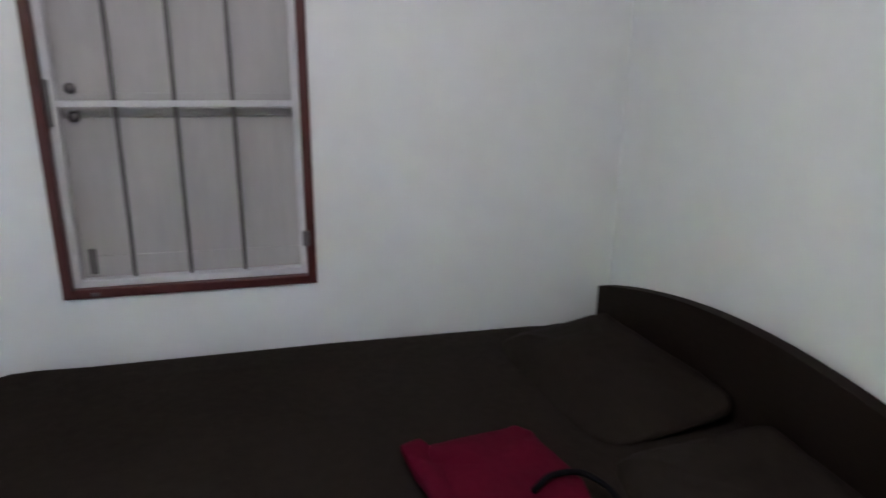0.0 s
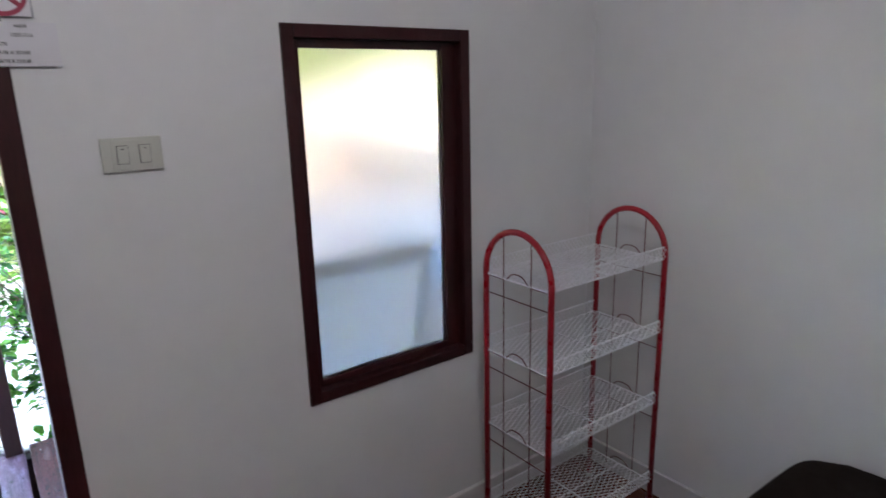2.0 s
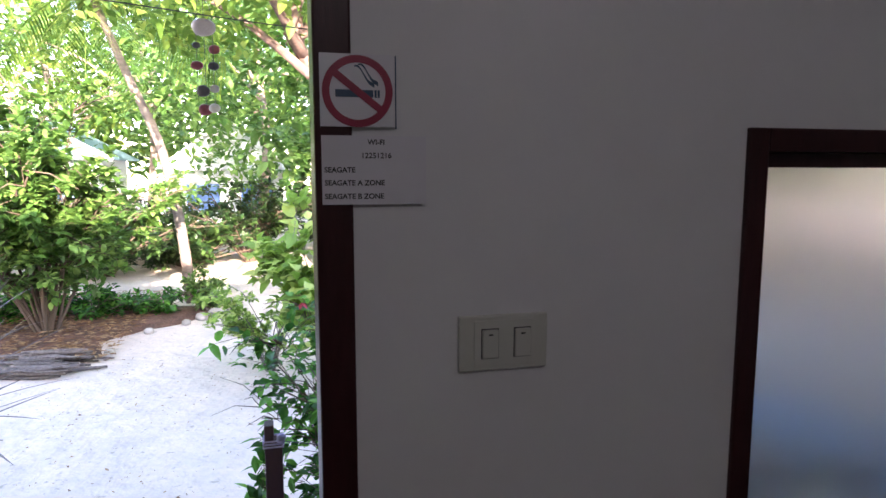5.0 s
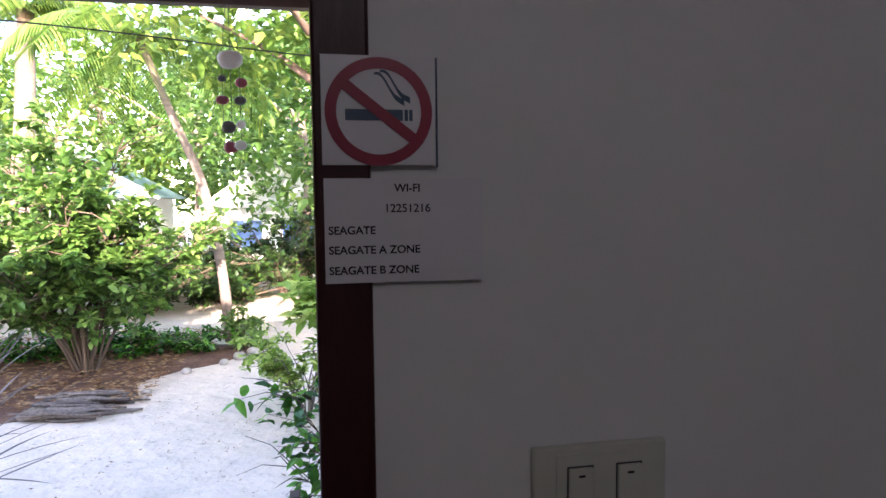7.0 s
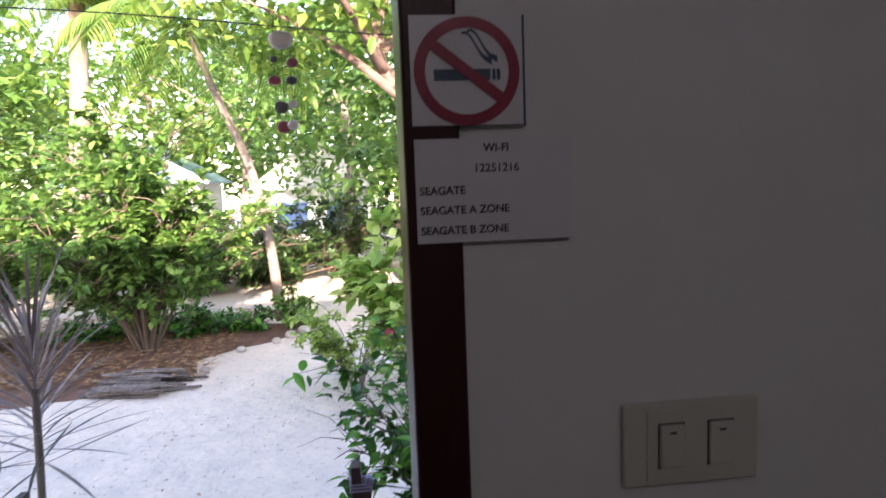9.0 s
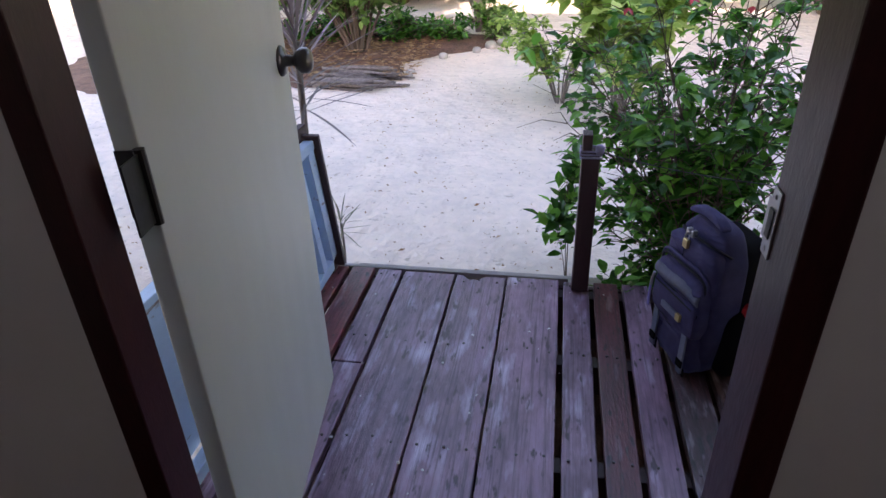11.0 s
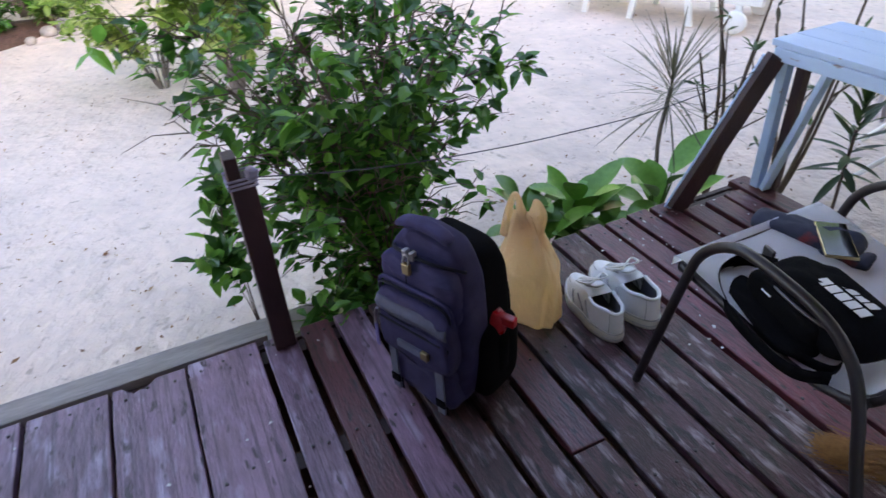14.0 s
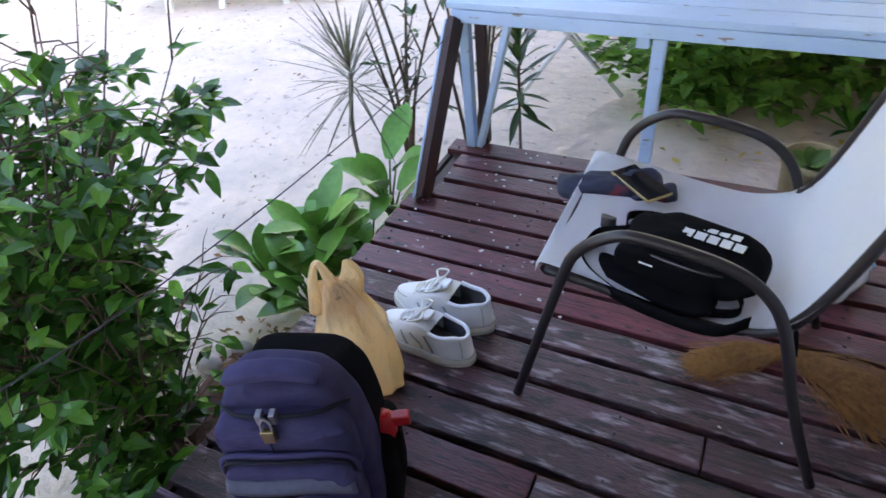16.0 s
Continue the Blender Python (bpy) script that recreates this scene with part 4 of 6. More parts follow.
prof = curve_points([(-0.306, 0, 0.440), (-0.292, 0, 0.461), (-0.20, 0, 0.450), (0.0, 0, 0.415), (0.13, 0, 0.412), (0.225, 0, 0.47), (0.300, 0, 0.69), (0.368, 0, 1.0), (0.382, 0, 0.985)], 5)
bm = bmesh.new()
rows = []
for i, p in enumerate(prof):
    row = []
    for j in range(13):
        y = -0.247 + 0.494 * j / 12
        sag = 0.018 * (1 - (y / 0.247) ** 2) if 4 < i < len(prof) - 5 else 0
        row.append(bm.verts.new((p.x + sag * 0.4, y, p.z - sag + (0.012 if 2 < i < len(prof) - 4 else 0))))
    rows.append(row)
for a, b in zip(rows, rows[1:]):
    for j in range(12):
        bm.faces.new((a[j], a[j + 1], b[j + 1], b[j]))
bmesh.ops.solidify(bm, geom=bm.faces[:], thickness=0.003)
part("sling", bm, SLING, chair, "white woven sling", True)

# on the chair
LOGO_WHITE = material("white_print", (0.75, 0.75, 0.75), 0.6, bump=0)
SEAT_Z = Z_D + 0.405
hip = thing("waist_bag", "black waist bag with white lettering lying on the chair", "bag", (-2.49, 1.135, SEAT_Z + 0.010), -12)
hip.scale = (0.88, 0.92, 0.92)
def belly(p):
    q = Vector(p)
    q.z *= 1 - 0.25 * (q.x / 0.19) ** 2
    q.z += 0.010 * noise.noise(q * 16) + 0.004 * noise.noise(q * 38)
    return q
part("pouch", blob(bmesh.new(), rounded((0.175, 0.088, 0.062), 0.62, 0.6, belly), 48, 24), BLACK, hip, "", True).location = (0.02, 0.0, 0.066)
part("front_pocket", blob(bmesh.new(), rounded((0.125, 0.030, 0.045), 0.6, 0.6, belly), 36, 18), BLACK, hip, "", True).location = (-0.02, -0.078, 0.060)
part("zip", tubed(curve_points([(-0.15, -0.062, 0.085), (-0.06, -0.092, 0.098), (0.06, -0.092, 0.098), (0.15, -0.06, 0.088)], 6), 0.004, 6), DARK_STEEL, hip, "", True)
def band(pts, wid, name, parent, mat):
    """A flat strap that stands on edge along pts."""
    line = curve_points(pts, 8)
    b = bmesh.new()
    prev = None
    for i, p in enumerate(line):
        d = (line[min(i + 1, len(line) - 1)] - line[max(i - 1, 0)]).normalized()
        n = d.cross(Vector((0, 0, 1))).normalized() * 0.0015
        v = [b.verts.new(p + o) for o in (n, n + Vector((0, 0, wid)), -n + Vector((0, 0, wid)), -n)]
        if prev:
            for k in range(4):
                b.faces.new((prev[k], prev[(k + 1) % 4], v[(k + 1) % 4], v[k]))
        prev = v
    return part(name, b, mat, parent, "black webbing strap", True)
band([(-0.15, 0.0, 0.050), (-0.215, -0.030, 0.030), (-0.205, -0.105, 0.010), (-0.12, -0.140, 0.006), (0.0, -0.145, 0.006), (0.10, -0.125, 0.008), (0.17, -0.085, 0.012), (0.14, -0.03, 0.03)], 0.026, "strap", hip, BLACK)
band([(-0.16, 0.02, 0.04), (-0.19, 0.10, 0.02), (-0.13, 0.15, 0.008), (-0.06, 0.14, 0.008)], 0.03, "strap", hip, BLACK)
band([(-0.14, -0.02, 0.070), (-0.215, -0.055, 0.050), (-0.205, -0.13, 0.020), (-0.09, -0.175, 0.004), (0.06, -0.182, 0.004), (0.15, -0.165, 0.006), (0.20, -0.12, 0.02)], 0.034, "strap", hip, BLACK)
part("hip_belt", blob(bmesh.new(), rounded((0.165, 0.050, 0.020), 0.6, 0.5, belly), 40, 16), BLACK, hip, "black padded hip belt", True).location = (-0.045, -0.105, 0.022)
part("buckle", boxed(-0.232, -0.190, 0.008, 0.018, 0.045, 0.085, 0.004), DARK_STEEL, hip, "dark plastic buckle")
# the maker's lettering as plain bars
for i, (w, z) in enumerate(((0.034, 0.0), (0.042, 0.013), (0.034, 0.026))):
    part("lettering", boxed(-w / 2, w / 2, -0.0005, 0.0005, -0.004, 0.004, m=Matrix.Translation((-0.055 , -0.106 + 0.0075 * i, 0.082 + z * 0.55)) @ Matrix.Rotation(radians(-48), 4, "X")), LOGO_WHITE, hip)
part("emblem", boxed(-0.011, 0.011, -0.0005, 0.0005, -0.010, 0.010, 0.0, m=Matrix.Translation((-0.098, -0.094, 0.090)) @ Matrix.Rotation(radians(-48), 4, "X")), LOGO_WHITE, hip)
for i, (w, y, n) in enumerate(((0.150, -0.008, 5), (0.110, 0.034, 4))):
    for k in range(n):
        a = -w / 2 + k * w / n
        m = Matrix.Translation((0.062, y, 0.1290 - 0.007 * i)) @ Matrix.Rotation(radians(-10 * i - 3), 4, "X")
        part("lettering", boxed(a + 0.002, a + w / n - 0.004, -0.015, 0.015, 0.0, 0.0012, m=m), LOGO_WHITE, hip)

CAP_CLOTH = material("dark_blue_cloth", (0.016, 0.022, 0.05), 0.8, dark=(0.01, 0.012, 0.025), scale=9, bump=0.3, bump_scale=220, stain=(0.16, 0.015, 0.02), stain_scale=9, stain_at=(0.60, 0.66))
scarf = thing("folded_cloth", "dark blue cloth with red marks, folded flat on the chair", "cloth", (-2.685, 1.385, SEAT_Z + 0.028), 20)
part("fold", blob(bmesh.new(), rounded((0.135, 0.050, 0.024), 0.6, 0.5, crumple), 36, 16), CAP_CLOTH, scarf, "", True).location = (-0.03, 0, 0.016)
part("fold", blob(bmesh.new(), rounded((0.06, 0.035, 0.012), 0.6, 0.5, crumple), 32, 14), CAP_CLOTH, scarf, "", True).location = (0.075, -0.03, 0.010)
GLASS_BLACK = material("black_glass", (0.01, 0.01, 0.012), 0.06, bump=0)
phone = thing("phone", "black smartphone with a gold edge lying on the cloth", "phone", (-2.635, 1.375, SEAT_Z + 0.062), -42)
part("body", boxed(-0.078, 0.078, -0.037, 0.037, 0, 0.0075, 0.0025), BRASS, phone, "gold metal edge")
part("screen", boxed(-0.075, 0.075, -0.0345, 0.0345, 0.0076, 0.0085, 0.0), GLASS_BLACK, phone, "black glass screen")

# rucksack
PACK = material("slate_canvas", (0.047, 0.042, 0.106), 0.8, dark=(0.023, 0.020, 0.054), scale=3, amount=1.0, bump=0.5, bump_scale=260, spec=0.2, bump_depth=0.002)
# brighter copy of the canvas: bluish light on the pockets put into the colour
PACK_LIT = material("lit_slate_canvas", (0.056, 0.051, 0.124), 0.8, dark=(0.030, 0.026, 0.067), scale=3, amount=1.0, bump=0.5, bump_scale=260, spec=0.2, bump_depth=0.002)
PACK_BAND = material("grey_blue_band", (0.085, 0.092, 0.135), 0.8, dark=(0.05, 0.055, 0.085), scale=14, bump=0.3, bump_scale=150)
PACK_LIGHT = material("slate_webbing", (0.10, 0.115, 0.18), 0.7, dark=(0.06, 0.065, 0.095), scale=12, bump=0.4, bump_scale=150)
pack = thing("backpack", "slate blue canvas rucksack with a padlock and front pockets", "backpack", (-3.105, 0.515, Z_D), 24)
def folds(p, seed, deep):
    """Slack cloth: long shallow folds that run across."""
    ridge = 1 - abs(noise.noise((p.x * 6 + seed, seed, p.z * 19 + p.x * 5)))
    fine = 1 - abs(noise.noise((p.x * 15, seed + 4, p.z * 42 - p.x * 12)))
    return deep * (0.75 * ridge ** 3 + 0.3 * fine ** 3)
def pack_shape(p):
    q = Vector(p)
    k = (q.z + 0.27) / 0.54
    q.y *= 1 - 0.35 * max(k - 0.45, 0) - 0.1 * (1 - k)
    q.x *= 1 - 0.60 * max(k - 0.62, 0) - 0.18 * max(0.35 - k, 0)
    q.y += 0.05 * max(k - 0.6, 0)
    out = Vector((0, -1 if q.y < 0 else 0.3, 0))
    return q + 0.007 * noise.noise_vector(q * 8) + out * folds(q, 3.0, 0.012)
def pocket(seed, deep=0.011):
    return lambda p: p + 0.005 * noise.noise_vector(p * 12) + Vector((0, -folds(p, seed, deep) + deep * 0.6, 0))
def arch(hw, z0, z1, y, r, mat, name, e=0.55):
    """A seam that rises from both sides into a round arch."""
    pts = [(hw * sgn_pow(math.cos(a), e), y + 0.10 * (hw * sgn_pow(math.cos(a), e)) ** 2 / hw, z0 + (z1 - z0) * sgn_pow(math.sin(a), e)) for a in [math.pi * q / 28 for q in range(29)]]
    return part(name, tubed(pts, r, 6), mat, pack, "", True)
part("main_body", blob(bmesh.new(), rounded((0.148, 0.066, 0.272), 0.46, 0.50, pack_shape), 120, 90), PACK, pack, "", True).location = (0, -0.035, 0.272)
part("back_panel", blob(bmesh.new(), rounded((0.142, 0.080, 0.245), 0.40, 0.45, pack_shape), 80, 60), BLACK, pack, "black padded back", True).location = (0.004, 0.050, 0.246)
part("upper_pocket", blob(bmesh.new(), rounded((0.132, 0.040, 0.105), 0.55, 0.55, pocket(1.0, 0.014)), 90, 60), PACK, pack, "", True).location = (0, -0.078, 0.385)
part("front_pocket", blob(bmesh.new(), rounded((0.128, 0.038, 0.112), 0.34, 0.34, pocket(5.0)), 90, 60), PACK_LIT, pack, "", True).location = (0, -0.102, 0.270)
part("flap", blob(bmesh.new(), rounded((0.120, 0.014, 0.062), 0.20, 0.30, pocket(7.0, 0.007)), 70, 40), PACK, pack, "slate canvas pocket flap", True).location = (0, -0.130, 0.238)
part("lower_pocket", blob(bmesh.new(), rounded((0.122, 0.038, 0.088), 0.42, 0.42, pocket(9.0, 0.016)), 90, 60), PACK_LIT, pack, "", True).location = (0, -0.088, 0.098)
bm = bmesh.new()   # the band droops and bulges with the pocket
prev = None
for i in range(25):
    x = -0.122 + 0.244 * i / 24
    y = -0.147 + 0.45 * x * x
    z = 0.338 - 0.5 * x * x + 0.004 * math.sin(x * 30)
    ring = [bm.verts.new((x, y + o, z + h)) for o, h in ((0.0, -0.020), (-0.004, 0.0), (0.006, 0.019), (0.012, 0.019), (0.012, -0.020))]
    if prev:
        for q in range(5):
            bm.faces.new((prev[q], prev[(q + 1) % 5], ring[(q + 1) % 5], ring[q]))
    else:
        bm.faces.new(ring[::-1])
    prev = ring
bm.faces.new(prev)
part("reflective_band", bm, PACK_BAND, pack, "pale grey-blue band", True)
ZIP = material("zip_tape", (0.012, 0.012, 0.020), 0.7, spec=0.2)
arch(0.122, 0.345, 0.405, -0.132, 0.0040, ZIP, "zip")
arch(0.128, 0.345, 0.418, -0.126, 0.0055, PACK_LIT, "piping")
part("zip", tubed(curve_points([(-0.122, -0.045, 0.470), (-0.06, -0.098, 0.500), (0.06, -0.098, 0.500), (0.122, -0.045, 0.470)], 8), 0.0045, 6), ZIP, pack, "", True)
part("zip", tubed([(-0.108, -0.147, 0.292), (0.108, -0.147, 0.290)], 0.0030, 6), ZIP, pack)
part("carry_handle", blob(bmesh.new(), rounded((0.088, 0.021, 0.011), 0.5, 0.35, lambda p: Vector((p.x, p.y - 0.055, p.z + 0.572 - 2.6 * p.x * p.x + 0.003 * noise.noise(p * 20)))), 40, 14), PACK_LIT, pack, "padded carry handle", True)
for sx in (-0.085, 0.085):
    part("strap", boxed(sx - 0.013, sx + 0.013, -0.138, -0.131, 0.020, 0.178), PACK_LIGHT, pack, "slate webbing strap")
    part("buckle", boxed(sx - 0.016, sx + 0.016, -0.142, -0.134, 0.045, 0.075, 0.003), BLACK, pack, "black plastic buckle")
    part("strap_end", boxed(sx - 0.009, sx + 0.009, -0.122, -0.119, -0.0, 0.045), BLACK, pack)
SEAM_DARK = material("dark_piping", (0.008, 0.008, 0.014), 0.8, spec=0.1)
for cx, cz, hw, hh, yy in ((0, 0.238, 0.119, 0.060, -0.134), (0, 0.098, 0.112, 0.070, -0.108)):
    loop = [(cx + sgn_pow(math.cos(a), 0.35) * hw, yy - 0.004 + 0.008 * abs(math.cos(a)), cz + sgn_pow(math.sin(a), 0.35) * hh) for a in [2 * math.pi * q / 40 for q in range(40)]]
    part("piping", tubed(loop, 0.0030, 6, closed=True), SEAM_DARK, pack, "", True)
part("seam", tubed(curve_points([(-0.10, -0.112, 0.150), (0, -0.131, 0.157), (0.10, -0.112, 0.150)], 8), 0.0022, 5), SEAM_DARK, pack, "", True)
part("seam", tubed([(-0.012, -0.121, 0.470), (-0.012, -0.124, 0.425)], 0.0018, 5), SEAM_DARK, pack)
part("name_patch", boxed(-0.048, 0.035, -0.1500, -0.1400, 0.214, 0.236), PACK_LIGHT, pack, "blue woven patch")
part("badge", boxed(0.038, 0.060, -0.1510, -0.1400, 0.212, 0.237, 0.001), BRASS, pack, "small gold-edged badge")
lock = part("padlock", boxed(-0.022, 0.002, -0.126, -0.114, 0.455, 0.486, 0.002), BRASS, pack, "small brass padlock")
part("shackle", tubed(curve_points([(-0.019, -0.120, 0.486), (-0.018, -0.118, 0.503), (-0.010, -0.116, 0.512), (-0.002, -0.118, 0.503), (-0.001, -0.120, 0.486)], 4), 0.0028, 6), STEEL, lock, "steel shackle")
for sx in (-0.02, 0.004):
    part("zip_pull", boxed(sx - 0.006, sx + 0.006, -0.116, -0.098, 0.496, 0.520, 0.002), STEEL, pack)
part("key_fob", boxed(-0.150, -0.138, -0.137, -0.132, 0.15, 0.235, 0.002), material("violet_webbing", (0.22, 0.18, 0.42), 0.7, scale=20), pack, "violet and white webbing tag")
part("clip", tubed([(-0.144, -0.134, 0.235), (-0.138, -0.136, 0.27), (-0.126, -0.138, 0.30)], 0.005, 6), STEEL, pack, "steel clip")
part("bottle_sleeve", lathe(bmesh.new(), [(0.02, 0.10), (0.034, 0.115), (0.036, 0.20), (0.033, 0.238), (0.028, 0.236)], 20, (0.146, 0.038, 0)), BLACK, pack, "black mesh sleeve", True)
part("side_pocket", blob(bmesh.new(), rounded((0.045, 0.085, 0.130), 0.5, 0.5), 28, 16), BLACK, pack, "black mesh side pocket", True).location = (0.128, 0.040, 0.150)
for sy in (0.10, 0.13):
    part("shoulder_strap", tubed(curve_points([(0.05, sy - 0.03, 0.43), (0.09, sy + 0.01, 0.33), (0.10, sy + 0.02, 0.18), (0.11, sy, 0.05)], 6), 0.014, 8), BLACK, pack, "", True)
RED_PLASTIC = material("red_plastic", (0.55, 0.015, 0.02), 0.3, scale=6, bump=0.02)
bottle = thing("spray_bottle", "bottle with a red spray cap in the rucksack's side pocket", "bottle", (-2.985, 0.610, Z_D + 0.125), 30)
part("bottle", lathe(bmesh.new(), [(0.020, 0.0), (0.026, 0.01), (0.026, 0.09), (0.016, 0.115), (0.012, 0.125)], 18), WHITE_PLASTIC, bottle, "", True)
part("cap", lathe(bmesh.new(), [(0.025, 0.115), (0.027, 0.122), (0.026, 0.165), (0.016, 0.182)], 20), RED_PLASTIC, bottle, "red cap", True)
part("nozzle", boxed(0.010, 0.058, -0.012, 0.012, 0.148, 0.176, 0.004), RED_PLASTIC, bottle)


def thin_plastic():
    m = bpy.data.materials.new("amber_carrier_plastic")
    m.use_nodes = True
    n, l = m.node_tree.nodes, m.node_tree.links
    p = n["Principled BSDF"]
    p.inputs["Base Color"].default_value, p.inputs["Roughness"].default_value = (0.86, 0.70, 0.47, 1), 0.2
    tr = n.new("ShaderNodeBsdfTranslucent")
    tr.inputs[0].default_value = (1.0, 0.80, 0.52, 1)
    mx = n.new("ShaderNodeMixShader")
    mx.inputs[0].default_value = 0.55
    tex = n.new("ShaderNodeTexNoise")
    tex.inputs["Scale"].default_value = 9
    b = n.new("ShaderNodeBump")
    b.inputs["Strength"].default_value, b.inputs["Distance"].default_value = 0.65, 0.03
    l.new(tex.outputs[0], b.inputs["Height"])
    l.new(b.outputs[0], p.inputs["Normal"])
    l.new(p.outputs[0], mx.inputs[1])
    l.new(tr.outputs[0], mx.inputs[2])
    l.new(mx.outputs[0], n["Material Output"].inputs[0])
    return m


AMBER = thin_plastic()
carrier = thing("plastic_bag", "crumpled amber plastic carrier bag standing on the deck", "bag", (-3.225, 0.865, Z_D), 35)
def sack(u, v):
    a = 2 * math.pi * u
    z = 0.36 * (1 - v)
    k = z / 0.36
    w = 0.092 - 0.012 * k - 0.055 * max(k - 0.55, 0) / 0.45
    d = 0.062 - 0.010 * k - 0.040 * max(k - 0.45, 0) / 0.55
    if v in (0, 1):
        w = d = 0
    r = 1 + 0.09 * math.sin(5 * a + 7 * k) * k + 0.05 * math.sin(9 * a - 6 * k) + 0.035 * math.sin(17 * a + 9 * k) * k
    return Vector((w * r * sgn_pow(math.cos(a), 0.65) - 0.02 * k * k, d * r * sgn_pow(math.sin(a), 0.65), z + 0.008 * math.sin(7 * a) * k))
carrier.scale = (1.12, 1.12, 1.12)
part("sack", blob(bmesh.new(), sack, 56, 26), AMBER, carrier, "", True)
def knot(p):
    q = Vector(p)
    k = (q.z / 0.075 + 1) / 2
    q.x *= 1.5 - 1.15 * k
    q.y *= 1.6 - 1.1 * k
    q.x += 0.010 * math.sin(q.z * 40) + 0.004 * math.sin(q.y * 400)
    return q
part("handle", blob(bmesh.new(), rounded((0.034, 0.014, 0.075), 0.75, 0.85, knot), 32, 20), AMBER, carrier, "gathered plastic handle", True).matrix_local = pose(0.008, 0, 0.330, 0, 4, 0)
loop = curve_points([(-0.070, 0.0, 0.275), (-0.066, 0.004, 0.345), (-0.054, 0.006, 0.395), (-0.042, 0.004, 0.400), (-0.030, 0.0, 0.365), (-0.016, -0.004, 0.315)], 6)
part("handle", tubed(loop, [0.020 - 0.013 * math.sin(math.pi * i / (len(loop) - 1)) for i in range(len(loop))], 9), AMBER, carrier, "twisted plastic handle loop", True)

# trainers
SHOE = material("white_leather", (0.80, 0.83, 0.86), 0.5, dark=(0.66, 0.69, 0.71), scale=7, bump=0.15, bump_scale=120)
SOLE = material("cream_rubber", (0.70, 0.69, 0.63), 0.7, scale=9, bump=0.1)
LINING = material("grey_lining", (0.085, 0.09, 0.105), 0.9, scale=20)
SEAM = material("seam", (0.40, 0.43, 0.46), 0.7)
def make_shoe():
    t = thing("trainer", "worn white leather trainer with laces and side stripes", "shoe", group="pair of trainers on the deck")

    def half(s):   # half width along the foot, s from heel 0 to toe 1
        return 0.036 + 0.013 * math.sin(math.pi * min(s * 0.85 + 0.12, 1)) - 0.006 * math.exp(-((s - 0.42) / 0.13) ** 2) + 0.004 * math.exp(-((s - 0.72) / 0.16) ** 2)

    def outline(a, grow=0.0):
        """Foot outline at angle a, heel at x -0.148, toe at 0.148."""
        cx, sy = sgn_pow(math.cos(a), 0.80), sgn_pow(math.sin(a), 0.80)
        s = (cx + 1) / 2
        return Vector((cx * (0.148 + grow), sy * (half(s) + grow) + 0.007 * math.sin(math.pi * s), 0))

    def crest(s):   # height of the upper along the foot
        if s < 0.10:
            return 0.098 + 0.07 * s
        if s < 0.45:
            return 0.105 - 0.012 * math.sin(math.pi * (s - 0.10) / 0.35) + 0.012 * (s - 0.10) / 0.35
        return 0.117 - 0.043 * min((s - 0.45) / 0.42, 1) ** 0.9 - 0.010 * max((s - 0.87) / 0.13, 0)

    N_A = 56
    angs = [2 * math.pi * i / N_A for i in range(N_A)]

    def skin(levels):
        bm = bmesh.new()
        rings = [[bm.verts.new(fn(a)) for a in angs] for fn in levels]
        for p, q in zip(rings, rings[1:]):
            for i in range(N_A):
                bm.faces.new((p[i], p[(i + 1) % N_A], q[(i + 1) % N_A], q[i]))
        bm.faces.new(rings[0][::-1])
        bm.faces.new(rings[-1])
        return bm
    def flat(z, g):
        return lambda a: outline(a, g) + Vector((0, 0, z + 0.006 * max(outline(a).x / 0.148 - 0.6, 0)))
    part("sole", skin([flat(0.0, 0.0), flat(0.002, 0.004), flat(0.016, 0.005), flat(0.030, 0.0045), flat(0.032, 0.002)]), SOLE, t, "cream rubber sole", True)
    def wall(k):   # k 0 at the sole, 1 at the crest line
        def fn(a):
            o = outline(a, -0.001)
            s = (o.x + 0.148) / 0.296
            top = crest(s)
            inn = 1 - (0.10 + 0.38 * max(min((s - 0.35) / 0.3, 1), 0)) * k ** 1.8
            sh = 1 - 0.10 * k ** 2
            return Vector((o.x * sh - 0.004 * k, (o.y - 0.006) * inn + 0.006, 0.031 + (top - 0.031) * (1 - (1 - k) ** 1.35)))
        return fn
    bm = bmesh.new()
    rings = [[bm.verts.new(wall(k / 10)(a)) for a in angs] for k in range(11)]
    for p, q in zip(rings, rings[1:]):
        for i in range(N_A):
            bm.faces.new((p[i], p[(i + 1) % N_A], q[(i + 1) % N_A], q[i]))
    # vamp closes the front; the foot opening behind stays open and dark
    lip = rings[-1]
    half_n = N_A // 2
    for i in range(half_n):
        a, b, c, d = lip[i], lip[(i + 1) % N_A], lip[(N_A - i - 1) % N_A], lip[(N_A - i) % N_A]
        if min(a.co.x, b.co.x) > -0.048 and len({a, b, c, d}) > 2:
            vs = []
            for v in (a, b, c, d):
                if v not in vs:
                    vs.append(v)
            bm.faces.new(vs)
    upper = part("upper", bm, SHOE, t, "white leather upper", True)
    bmesh_floor = bmesh.new()
    ring = [bmesh_floor.verts.new((v.x * 0.94, v.y * 0.88, 0.046)) for v in (outline(a) for a in angs)]
    bmesh_floor.faces.new(ring)
    part("lining", bmesh_floor, LINING, t, "dark grey insole")
    back = [wall(1.0)(a) for a in angs if wall(1.0)(a).x < -0.035]
    part("collar", tubed(back, 0.0058, 8), SHOE, t, "padded collar", True)
    inner = bmesh.new()
    r0 = [inner.verts.new(Vector((p.x * 0.95, p.y * 0.90, p.z - 0.002))) for p in back]
    r1 = [inner.verts.new(Vector((p.x * 0.92, p.y * 0.82, 0.047))) for p in back]
